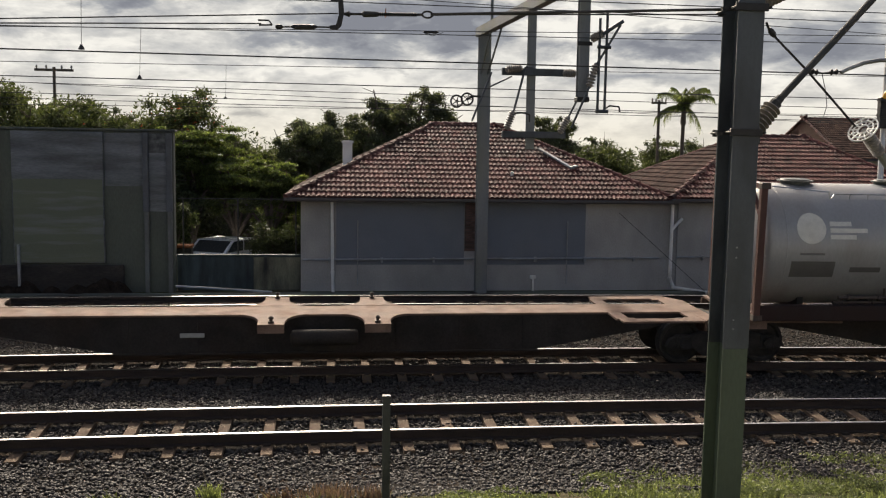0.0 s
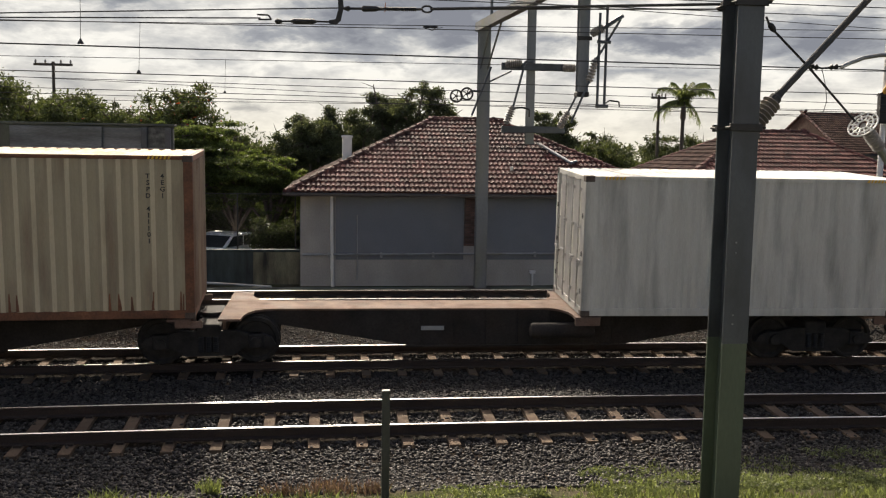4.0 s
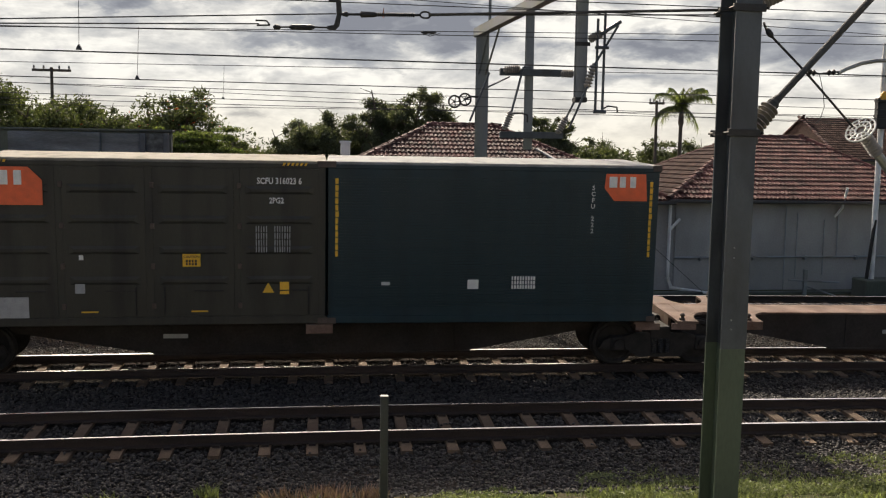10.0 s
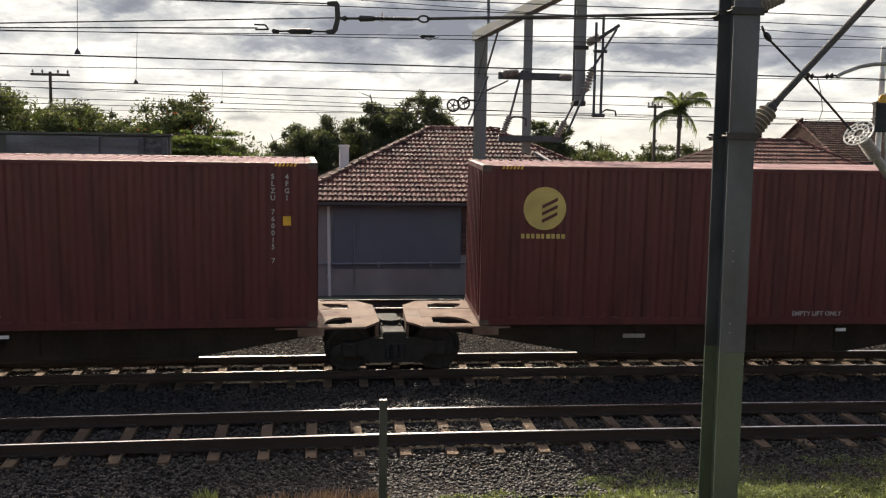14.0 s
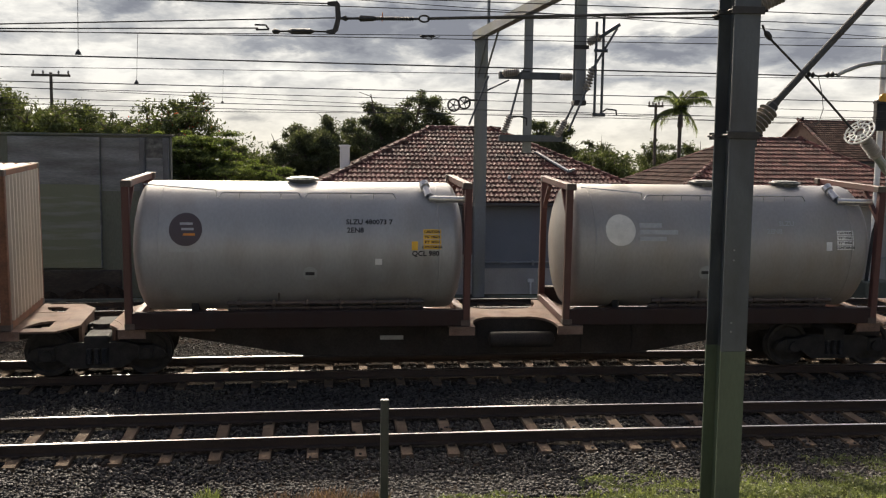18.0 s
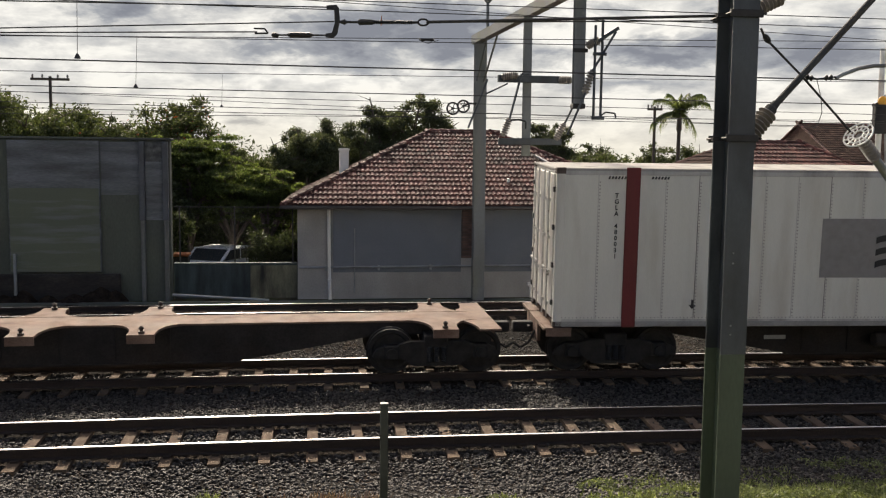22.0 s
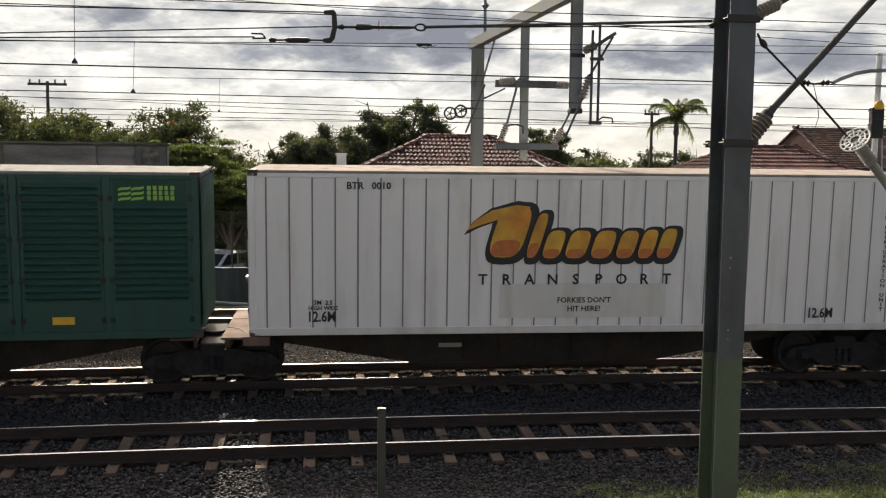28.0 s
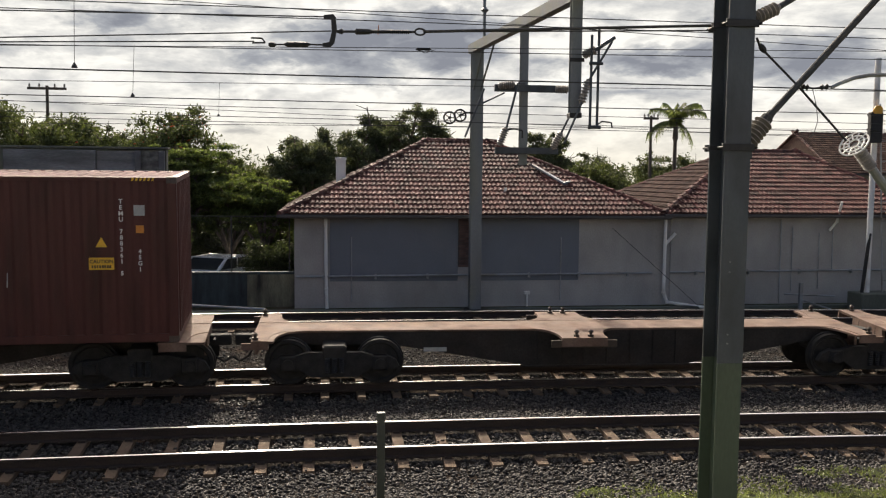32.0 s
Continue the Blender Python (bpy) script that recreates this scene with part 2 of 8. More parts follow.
# ---------- ground, ballast and tracks ----------
# the ballast bed across the tracks: distance and height
BED = [(12.2, -0.2), (14.3, -0.1), (15.0, -0.2), (15.6, -0.25), (16.6, -0.265), (18.65, -0.165), (19.4, -0.25), (20.6, -0.33), (22.6, -0.27), (23.45, -0.175), (25.5, -0.085), (26.2, -0.2)]
SLEEPERS = {"near": (0.657, 0.5), "train": (0.67, 0.1), "far": (0.66, 0.4)}          # spacing and offset


def build_ground():
    """One sheet to the horizon: a low bank on the near side, the ballast bed, the yards behind."""
    prof = [(-2500, 0.2), (-300, 0.2), (-40, 0.6), (-3, 0.9), (3, 0.9), (6.5, 0.65), (8.6, 0.32), (9.8, 0.06), (10.6, -0.12), (11.4, -0.2)] + BED + [(26.9, -0.22), (28.3, -0.2), (34, -0.3), (60, -0.8), (140, -1.5), (400, -3), (2500, -8)]
    xs = [-2500, -600, -200, -90] + [x * 1.5 for x in range(-40, 41)] + [90, 200, 600, 2500]
    sh = Shape()
    v, f = [], []
    for x in xs:
        e = max(-ARC, min(ARC, x))
        drop = BEND * e * e / 2 + abs(x - e) * BEND * ARC
        for y, z in prof:
            on = 1.0 if -1 < y < 27 else 0.0
            yy = y - (min(drop, 12) if on else 0)
            wob = 0.05 * noise.noise((x * 0.35, y * 0.5, 0)) if 3 < y < 11.5 else 0
            v.append((x, yy, z + wob))
    k = len(prof)
    for i in range(len(xs) - 1):
        f += [(i * k + j, (i + 1) * k + j, (i + 1) * k + j + 1, i * k + j + 1) for j in range(k - 1)]
    sh.add(v, f)
    ob = part("ground", sh, [ballast_m, earth_m], smooth=True, label="dark ballast and earth beside the railway lines")
    for p in ob.data.polygons:
        y = p.center.y + BEND * min(abs(p.center.x), ARC) ** 2 / 2
        p.material_index = 0 if 10.4 < y < 27.5 and abs(p.center.x) < 80 else 1
    tagged(ob, category="ground", kind="structure")


RAIL = [(-0.062, -0.16), (0.062, -0.16), (0.062, -0.148), (0.012, -0.13), (0.010, -0.045), (0.034, -0.032), (0.034, -0.012), (0.024, -0.0045), (0.009, 0.0), (-0.009, 0.0), (-0.024, -0.0045), (-0.034, -0.012), (-0.034, -0.032),
        (-0.010, -0.045), (-0.012, -0.13), (-0.062, -0.148)]
GAUGE = 1.137


def build_tracks():
    steps = [-220, -150, -100, -70, -50] + [x * 1.0 for x in range(-40, 41)] + [50, 70, 100, 150, 220]
    for lane in LANE:
        for side in (-1, 1):
            sh = Shape()
            n = len(RAIL)
            v, f, sl = [], [], []
            for s in steps:
                v += [on_track(s, lane, side * GAUGE / 2 + a, b)[0] for a, b in RAIL]
            for i in range(len(steps) - 1):
                for j in range(n):
                    f.append((i * n + j, i * n + (j + 1) % n, (i + 1) * n + (j + 1) % n, (i + 1) * n + j))
                    sl.append(1 if j in (7, 8, 9) else 0)
            sh.add(v, f)
            sh.s = sl
            ob = part("rail", sh, [rail_m, polish_m], label="rusty steel rail with a polished running surface")
            tagged(ob, category="rail", kind="structure", group="rails of the " + lane + " track")
    # sleepers with their clips
    sh = Shape().add([(x, y, z) for x, y, z in [(-0.1, -1.0, -0.4), (0.1, -1.0, -0.4), (0.1, 1.0, -0.4), (-0.1, 1.0, -0.4), (-0.078, -0.98, -0.165), (0.078, -0.98, -0.165), (0.078, -0.35, -0.165), (0.078, 0.35, -0.165), (0.078, 0.98, -0.165),
                                                (-0.078, 0.98, -0.165), (-0.078, 0.35, -0.165), (-0.078, -0.35, -0.165)]],
                     [(0, 1, 5, 4), (1, 2, 8, 7, 6, 5), (2, 3, 9, 8), (3, 0, 4, 11, 10, 9), (4, 5, 6, 11), (6, 7, 10, 11), (7, 8, 9, 10)])
    sleeper = sh.mesh("sleeper", sleeper_m)
    clip = Shape()
    for k in (-1, 1):
        for e in (-1, 1):
            y = k * GAUGE / 2 + e * 0.085
            clip.box((-0.05, y - 0.03, -0.166), (0.05, y + 0.03, -0.135))
    clip_me = clip.mesh("rail_clip", rail_m)
    for lane in LANE:
        bed = thing("track_sleepers", "weathered concrete sleepers half sunk in ballast under the " + lane + " track", "sleepers", kind="structure")
        i = -24
        while i < 36:
            s = i * SLEEPERS[lane][0] + SLEEPERS[lane][1]
            o, a = on_track(s, lane)
            m = Matrix.Translation(o + Vector((0, 0, random.uniform(-0.008, 0.004)))) @ Matrix.Rotation(a + random.uniform(-0.012, 0.012), 4, "Z") @ Matrix.Rotation(CANT, 4, "X")
            one = part("sleeper", sleeper, None, bed, at=m)
            if lane != "far":
                part("rail_clip", clip_me, None, one)
            i += 1


def build_stones():
    """Loose ballast stones round the tracks, each a small rough lump."""
    rng = np.random.default_rng(3)
    octa = np.array([(1, 0, 0), (-1, 0, 0), (0, 1, 0), (0, -1, 0), (0, 0, 1), (0, 0, -1)], float)
    octa_f = np.array([(0, 2, 4), (2, 1, 4), (1, 3, 4), (3, 0, 4), (2, 0, 5), (1, 2, 5), (3, 1, 5), (0, 3, 5)])
    cube = np.array([(x, y, z) for x in (-1, 1) for y in (-1, 1) for z in (-1, 1)], float) * 0.62
    cube_f = np.array([(0, 1, 3), (0, 3, 2), (4, 6, 7), (4, 7, 5), (0, 4, 5), (0, 5, 1), (2, 3, 7), (2, 7, 6), (0, 2, 6), (0, 6, 4), (1, 5, 7), (1, 7, 3)])
    zones = [(-12, 13, 10.2, 12.3, 560, 1), (-12, 14, 12.3, 14.4, 480, 1), (-13, 15, 14.4, 16.8, 420, 1), (-13, 17, 16.8, 19.4, 220, 0), (-13, 18, 19.4, 21.6, 150, 0), (-12, 20, 21.6, 27.0, 80, 0)]
    bed_y, bed_z = zip((10.2, -0.03), (10.6, -0.12), (11.4, -0.2), *BED, (27.4, -0.21))
    V, F, n0 = [], [], 0
    for x0, x1, y0, y1, dens, chunky in zones:
        base, tri = (cube, cube_f) if chunky else (octa, octa_f)
        n = int((x1 - x0) * (y1 - y0) * dens)
        x, y = rng.uniform(x0, x1, n), rng.uniform(y0, y1, n)
        size = rng.uniform(0.016, 0.037, n)
        z = np.interp(y, bed_y, bed_z) + rng.uniform(0.0, 0.03, n)
        # keep the rails and the sleepers' tops clear
        off = np.abs(y[:, None] - np.array([LANE[k][0] for k in LANE])[None, :])
        near, lane = off.min(1), off.argmin(1)
        keep = np.abs(near - GAUGE / 2) > 0.085
        step, start = (np.array([SLEEPERS[k][i] for k in LANE])[lane] for i in (0, 1))
        k = (np.arctan2(x, 1 / BEND) / BEND - start) / step
        onsl = (np.abs(k - np.round(k)) * step < 0.112) & (near < 1.0)
        keep &= ~onsl | (rng.uniform(0, 1, n) < 0.025)
        z = np.where(onsl, z + 0.05, z)
        x, y, z, size = x[keep], y[keep], z[keep], size[keep]
        n, c = len(x), len(base)
        y = y - BEND * x * x / 2
        sc = rng.uniform(0.62, 1.2, (n, c, 3)) * size[:, None, None] * rng.uniform(0.75, 1.3, (n, 1, 3))
        turn = rng.uniform(0, 6.28, (n, 3))
        p = base[None] * sc
        for a, b, ang in ((1, 2, turn[:, 0]), (0, 2, turn[:, 1] * 0.2), (0, 1, turn[:, 2])):
            co, si = np.cos(ang)[:, None], np.sin(ang)[:, None]
            q = p.copy()
            q[..., a], q[..., b] = p[..., a] * co - p[..., b] * si, p[..., a] * si + p[..., b] * co
            p = q
        p[..., 2] *= 0.75
        p += np.stack([x, y, z], -1)[:, None, :]
        V.append(p.reshape(-1, 3))
        F.append((tri[None] + (np.arange(n) * c)[:, None, None] + n0).reshape(-1, 3))
        n0 += n * c
    tagged(new("ballast_stones", np_mesh("ballast_stones", np.concatenate(V), np.concatenate(F), stone_m)), "grey crushed stone ballast between and beside the rails", "ballast", kind="stuff")


build_ground()
build_tracks()
build_stones()

# ---------- sky and distance ----------
def build_backdrop():
    """Cloud-filled sky, a kilometre off: pale streaky cloud with grey-blue banks across it."""
    m = bpy.data.materials.new("cloudy_sky")
    m.use_nodes = True
    n, l = m.node_tree.nodes, m.node_tree.links
    n.remove(n["Principled BSDF"])

    def node(kind, *inputs, **settings):
        x = n.new("ShaderNode" + kind)
        for k, v in settings.items():
            if k == "operation":
                x.operation = v
        for slot, v in inputs:
            if hasattr(v, "links"):
                l.new(v, x.inputs[slot])
            else:
                x.inputs[slot].default_value = v
        return x

    co = node("TexCoord")
    sep = node("SeparateXYZ", (0, co.outputs["Object"]))
    flat = node("CombineXYZ", (0, node("Math", (0, sep.outputs[0]), (1, 1 / 900), operation="MULTIPLY").outputs[0]), (1, node("Math", (0, sep.outputs[2]), (1, 1 / 900), operation="MULTIPLY").outputs[0]))
    wide = node("VectorMath", (0, flat.outputs[0]), (1, (1.0, 2.6, 1.0)), operation="MULTIPLY").outputs[0]

    def cloud_noise(scale, detail, rough):
        return node("TexNoise", ("Vector", wide), ("Scale", scale), ("Detail", detail), ("Roughness", rough), ("Distortion", 0.3))

    warp = node("VectorMath", (0, cloud_noise(16, 6, 0.62).outputs["Color"]), (1, (0.5, 0.5, 0.5)), operation="SUBTRACT").outputs[0]
    warp = node("VectorMath", (0, warp), (1, (0.13, 0.055, 0.0)), operation="MULTIPLY").outputs[0]
    at = node("VectorMath", (0, flat.outputs[0]), (1, warp), operation="ADD").outputs[0]
    total = node("Math", (0, node("MapRange", (0, cloud_noise(9, 8, 0.6).outputs[0]), (1, 0.41), (2, 0.7), (3, 0.0), (4, 0.55)).outputs[0]), (1, 0.02), operation="ADD").outputs[0]
    for u, v, w, h, depth in CLOUD_BANKS:
        d = node("VectorMath", (0, at), (1, (u, v, 0.0)), operation="SUBTRACT").outputs[0]
        d = node("VectorMath", (0, d), (1, (1 / w, 1 / h, 0.0)), operation="MULTIPLY").outputs[0]
        d = node("VectorMath", (0, d), operation="LENGTH").outputs["Value"]
        k = node("MapRange", (0, d), (1, 1.25), (2, 0.2), (3, 0.0), (4, depth * 1.5)).outputs[0]
        total = node("Math", (0, total), (1, k), operation="ADD").outputs[0]
    fine = node("MapRange", (0, cloud_noise(34, 6, 0.6).outputs[0]), (1, 0.3), (2, 0.7), (3, -0.1), (4, 0.1)).outputs[0]
    total = node("Math", (0, total), (1, fine), operation="ADD").outputs[0]
    cr = node("ValToRGB", (0, total))
    e = cr.color_ramp.elements
    e[0].position, e[0].color = 0.05, (0.92, 0.92, 0.905, 1)
    e[1].position, e[1].color = 1.0, (0.235, 0.255, 0.31, 1)
    for p, c in ((0.3, (0.64, 0.65, 0.665, 1)), (0.62, (0.37, 0.395, 0.445, 1))):
        e.new(p).color = c
    # paler and warmer towards the horizon
    low = node("MapRange", (0, sep.outputs[2]), (1, 8), (2, 85), (3, 0.6), (4, 0.0)).outputs[0]
    mx = n.new("ShaderNodeMix")
    mx.data_type = "RGBA"
    l.new(low, mx.inputs[0])
    l.new(cr.outputs[0], mx.inputs[6])
    mx.inputs[7].default_value = (0.86, 0.80, 0.67, 1)
    em = node("Emission", ("Color", mx.outputs[2]), ("Strength", 0.74))
    l.new(em.outputs[0], n["Material Output"].inputs["Surface"])
    sh = Shape()
    k = 24
    v = []
    for i in range(k + 1):
        a = radians(-60 + 120 * i / k)
        v += [(900 * math.sin(a), 900 * math.cos(a), -30), (900 * math.sin(a), 900 * math.cos(a), 190)]
    sh.add(v, [(2 * i, 2 * i + 2, 2 * i + 3, 2 * i + 1) for i in range(k)])
    tagged(part("backdrop", sh, m, label="bright cloudy sky with grey cloud banks"), category="sky", kind="structure")


# cloud banks: bearing and height (sines), half width, half height, depth of tone
CLOUD_BANKS = [(-0.207, 0.155, 0.037, 0.014, 0.40), (-0.133, 0.169, 0.043, 0.011, 0.30), (0.048, 0.142, 0.093, 0.026, 0.68), (0.099, 0.168, 0.056, 0.016, 0.50), (0.153, 0.154, 0.043, 0.028, 0.50), (0.138, 0.124, 0.031, 0.011, 0.35), (0.357, 0.125, 0.071, 0.016, 0.62), (0.480, 0.123, 0.065, 0.026, 0.62), (0.301, 0.168, 0.037, 0.010, 0.30),
               (0.042, 0.109, 0.068, 0.009, 0.30), (-0.085, 0.052, 0.022, 0.006, 0.35), (0.239, 0.127, 0.031, 0.011, 0.30), (0.419, 0.156, 0.037, 0.012, 0.30), (0.215, 0.163, 0.037, 0.015, 0.35), (-0.060, 0.126, 0.056, 0.011, 0.3), (-0.281, 0.129, 0.074, 0.012, 0.18), (0.309, 0.091, 0.074, 0.007, 0.20)]


def leaf_cloud(rng, clumps, count, size, squash=0.55, fill=0.55, slim=0.36):
    """Corners and faces of many small leaves scattered loosely round the clumps."""
    c = np.array([q[:3] for q in clumps])
    r = np.array([q[3] for q in clumps])
    pick = rng.choice(len(clumps), count, p=r ** 2 / (r ** 2).sum())
    d = rng.normal(size=(count, 3))
    d /= np.linalg.norm(d, axis=1)[:, None]
    # each clump is stretched and turned its own way
    k = rng.uniform(0.55, 1.45, (len(clumps), 3)) * np.array([1, 1, squash + 0.15])
    rad = r[pick] * np.minimum(np.abs(rng.normal(0.5, 0.36, count)), rng.uniform(0.75, 1.15, count))
    p = c[pick] + d * rad[:, None] * k[pick]
    u = rng.normal(size=(count, 3)) + d * 0.5 + np.array([0, 0, -0.25])
    u /= np.linalg.norm(u, axis=1)[:, None]
    w = np.cross(u, rng.normal(size=(count, 3)))
    w /= np.linalg.norm(w, axis=1)[:, None]
    s = size * rng.uniform(0.5, 1.4, count)[:, None]
    V = np.stack([p - u * s, p + w * s * slim, p + u * s, p - w * s * slim], 1).reshape(-1, 3)
    F = np.arange(count * 4).reshape(-1, 4)
    return V, F


def tree(x, y, base, top, spread, leaves, size, m, seed, label, flowers=0, low=0.35, sparse=False, squash=0.55):
    """Trunk, forking limbs and a loose crown of small leaves about the twigs' ends."""
    rng = np.random.default_rng(seed)
    t = thing("tree", label, "tree", "trees behind the houses", Matrix.Translation((x, y, base)))
    h = top - base
    trunk, limbs, clumps = Shape(), Shape(), []
    fork = h * max(0.16, low * 0.7)
    trunk.tube((0, 0, -0.3), (0.02 * h * rng.normal(), 0, fork), 0.028 * h, 8, 0.02 * h)
    zc, rz = h * (low + 1) / 2, h * (1 - low) / 2
    for i in range(9 if not sparse else 8):
        a = i * 2.4 + rng.uniform(-0.4, 0.4)
        up = rng.uniform(-0.35, 0.74 if sparse else 0.92)
        flat = math.sqrt(max(0.05, 1 - up * up)) * spread * rng.uniform(0.6, 1.0)
        end = Vector((math.cos(a) * flat, math.sin(a) * flat, zc + up * rz * 0.92))
        mid = Vector((0, 0, fork)).lerp(end, 0.5) + Vector((rng.normal() * 0.05 * h, 0, 0.06 * h))
        limbs.tube((0, 0, fork * 0.9), mid, 0.015 * h, 6, 0.009 * h)
        limbs.tube(mid, end, 0.009 * h, 5, 0.003 * h)
        for k in range(11 if not sparse else 8):
            o = mid.lerp(end, rng.uniform(-0.4, 1.0))
            e = o + Vector((*np.clip(rng.normal(size=2), -1.5, 1.5) * 0.28, float(np.clip(rng.normal(), -1.4, 1.2)) * 0.16 + 0.06)) * spread * (0.75 if sparse else 1)
            e.z = h * 0.97 - abs(h * 0.97 - e.z) if e.z > h * 0.97 else e.z
            limbs.tube(o, e, 0.004 * h, 4, 0.0016 * h)
            clumps.append((*e, spread * (rng.uniform(0.17, 0.34) if sparse else rng.uniform(0.1, 0.24))))
        for k in range(4 if not sparse else 1):
            o = mid.lerp(end, rng.uniform(0.2, 0.95))
            clumps.append((*o, spread * rng.uniform(0.24, 0.36)))
    # twigs that stand quite alone stay bare
    at = np.array([q[:3] for q in clumps])
    near = (np.linalg.norm(at[:, None] - at[None], axis=2) < 0.42 * spread).sum(1)
    clumps = [q for q, k in zip(clumps, near) if k > (3 if sparse else 4)]
    part("trunk", trunk, bark_m, t, smooth=True)
    part("branchwork", limbs, bark_m, t)
    V, F = leaf_cloud(rng, clumps, int(leaves * 5.0), size * 0.5, squash)
    part("crown", np_mesh("crown", V, F, m), None, t)
    if flowers:
        V, F = leaf_cloud(rng, [q for q in clumps if q[2] > 0.6 * h], flowers, size * 0.5)
        part("blossoms", np_mesh("blossoms", V, F, flower_m), None, t, "scattered red blossoms")
    return t


def palm(x, y, base, top):
    t = thing("palm_tree", "tall slim palm with drooping fronds above the rooftops", "palm", at=Matrix.Translation((x, y, base)))
    h = top - base - 1.25
    tr = Shape()
    tr.lathe((0, 0, -0.3), (0.1, 0, h), [(0, 0.22), (0.1, 0.17), (0.6, 0.13), (0.86, 0.12), (0.88, 0.19), (1, 0.13)], 12)
    part("trunk", tr, bark_m, t, smooth=True)
    rng = random.Random(4)
    for i in range(15):
        s = Shape()
        a = 2 * math.pi * i / 15 + rng.uniform(-0.2, 0.2)
        up = rng.choice((2.2, 1.4, 0.8, 0.3, -0.1, 1.8))
        p, v = Vector((0.1, 0, h)), Vector((math.cos(a), math.sin(a), up)).normalized()
        for k in range(9):
            q = p + v * 0.245
            s.tube(p, q, 0.03 - 0.003 * k, 4)
            side = v.cross(Vector((0, 0, 1))).normalized()
            for sg in (-1, 1):
                for e in (0.0, 0.25, 0.5, 0.75):
                    o = p.lerp(q, e)
                    tip = o + side * sg * (0.5 - 0.035 * k) * rng.uniform(0.7, 1.1) + v * 0.22 + Vector((0, 0, -0.34 - 0.25 * rng.random()))
                    wv = v * 0.04
                    s.add([o - wv, o + wv, tip], [(0, 1, 2)])
            p = q
            v = (v + Vector((0, 0, -0.19))).normalized()
        part("frond", s, palm_m, t)


def build_woods():
    tree(-13.6, 45, -0.6, 7.1, 3.8, 6500, 0.2, leaf_m, 1, "broad olive-green tree above the concrete wall", low=0.45)
    tree(-17.8, 44, -0.6, 6.7, 3.6, 6500, 0.2, leaf_m, 12, "broad olive-green tree above the concrete wall", low=0.4)
    tree(-10.3, 43, -0.6, 6.5, 3.2, 6000, 0.2, leaf_m, 2, "broad olive-green tree above the concrete wall", low=0.4)
    tree(-7.4, 42, -0.6, 7.0, 3.0, 6000, 0.18, leaf_m, 3, "leafy tree with scattered red blossoms", 300, low=0.35)
    tree(-5.2, 37.5, -0.6, 5.2, 2.2, 15000, 0.115, feather_m, 4, "dense feathery green tree shading a back yard", low=0.35, squash=0.12)
    tree(-3.6, 38.0, -0.6, 4.6, 2.2, 16000, 0.115, feather_m, 5, "dense feathery green tree shading a back yard", low=0.38, squash=0.12)
    tree(-2.2, 37.4, -0.6, 4.1, 1.5, 11000, 0.115, feather_m, 41, "feathery green tree with drooping outer boughs", low=0.42, squash=0.15)
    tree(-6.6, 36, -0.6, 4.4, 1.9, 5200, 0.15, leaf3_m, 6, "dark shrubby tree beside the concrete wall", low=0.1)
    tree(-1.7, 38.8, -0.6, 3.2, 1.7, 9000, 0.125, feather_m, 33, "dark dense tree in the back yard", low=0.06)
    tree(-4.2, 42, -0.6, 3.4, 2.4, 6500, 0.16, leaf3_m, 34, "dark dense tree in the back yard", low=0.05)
    tree(-0.8, 60, -1, 8.1, 2.5, 16000, 0.16, leaf2_m, 7, "grey-green gum tree behind the roof", low=0.2)
    tree(-0.6, 61, -1, 6.0, 2.5, 12000, 0.16, leaf2_m, 42, "dense dark gum sapling behind the roof", low=0.1)
    tree(2.7, 61, -1, 7.9, 2.4, 8500, 0.16, leaf2_m, 18, "sparse gum tree with bare twigs", low=0.45, sparse=True)
    tree(3.0, 64, -1, 7.6, 2.8, 12000, 0.16, leaf2_m, 46, "grey-green gum tree behind the roof", low=0.3)
    tree(5.0, 62, -1, 9.9, 2.5, 8000, 0.17, leaf2_m, 9, "tall dark gum tree with an open crown", low=0.5, sparse=True)
    tree(8.0, 62.5, -1, 8.3, 1.7, 5000, 0.17, leaf2_m, 43, "small dark gum tree with an open crown", low=0.55, sparse=True)
    tree(-6.6, 66, -1, 5.9, 1.9, 7000, 0.18, leaf_m, 44, "round green tree in a far garden", low=0.3)
    tree(-4.2, 67, -1, 5.0, 2.1, 7000, 0.18, leaf_m, 45, "round green tree in a far garden", low=0.2)
    tree(17.3, 70, -1.2, 7.6, 2.6, 4600, 0.22, leaf2_m, 10, "round dark tree far behind the roofs", low=0.35)
    tree(21.0, 72, -1.2, 6.6, 2.8, 4600, 0.22, leaf2_m, 13, "round dark tree far behind the roofs", low=0.35)
    tree(16.9, 55, -1, 5.3, 2.6, 6000, 0.18, leaf_m, 11, "bushy green tree behind the roofs", low=0.25)
    tree(22.6, 60, -1, 6.1, 2.3, 5200, 0.2, leaf_m, 14, "leafy tree behind the roofs", low=0.4)
    tree(25.6, 61, -1, 5.8, 2.3, 5200, 0.2, leaf2_m, 15, "leafy tree behind the roofs", low=0.4)
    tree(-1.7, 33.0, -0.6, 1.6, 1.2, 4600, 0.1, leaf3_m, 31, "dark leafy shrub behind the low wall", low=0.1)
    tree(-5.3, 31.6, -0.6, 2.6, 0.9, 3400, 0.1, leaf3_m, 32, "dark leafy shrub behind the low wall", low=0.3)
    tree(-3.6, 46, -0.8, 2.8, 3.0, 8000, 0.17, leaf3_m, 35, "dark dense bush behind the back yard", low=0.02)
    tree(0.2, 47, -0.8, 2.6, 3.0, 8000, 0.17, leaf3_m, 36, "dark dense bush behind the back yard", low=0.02)
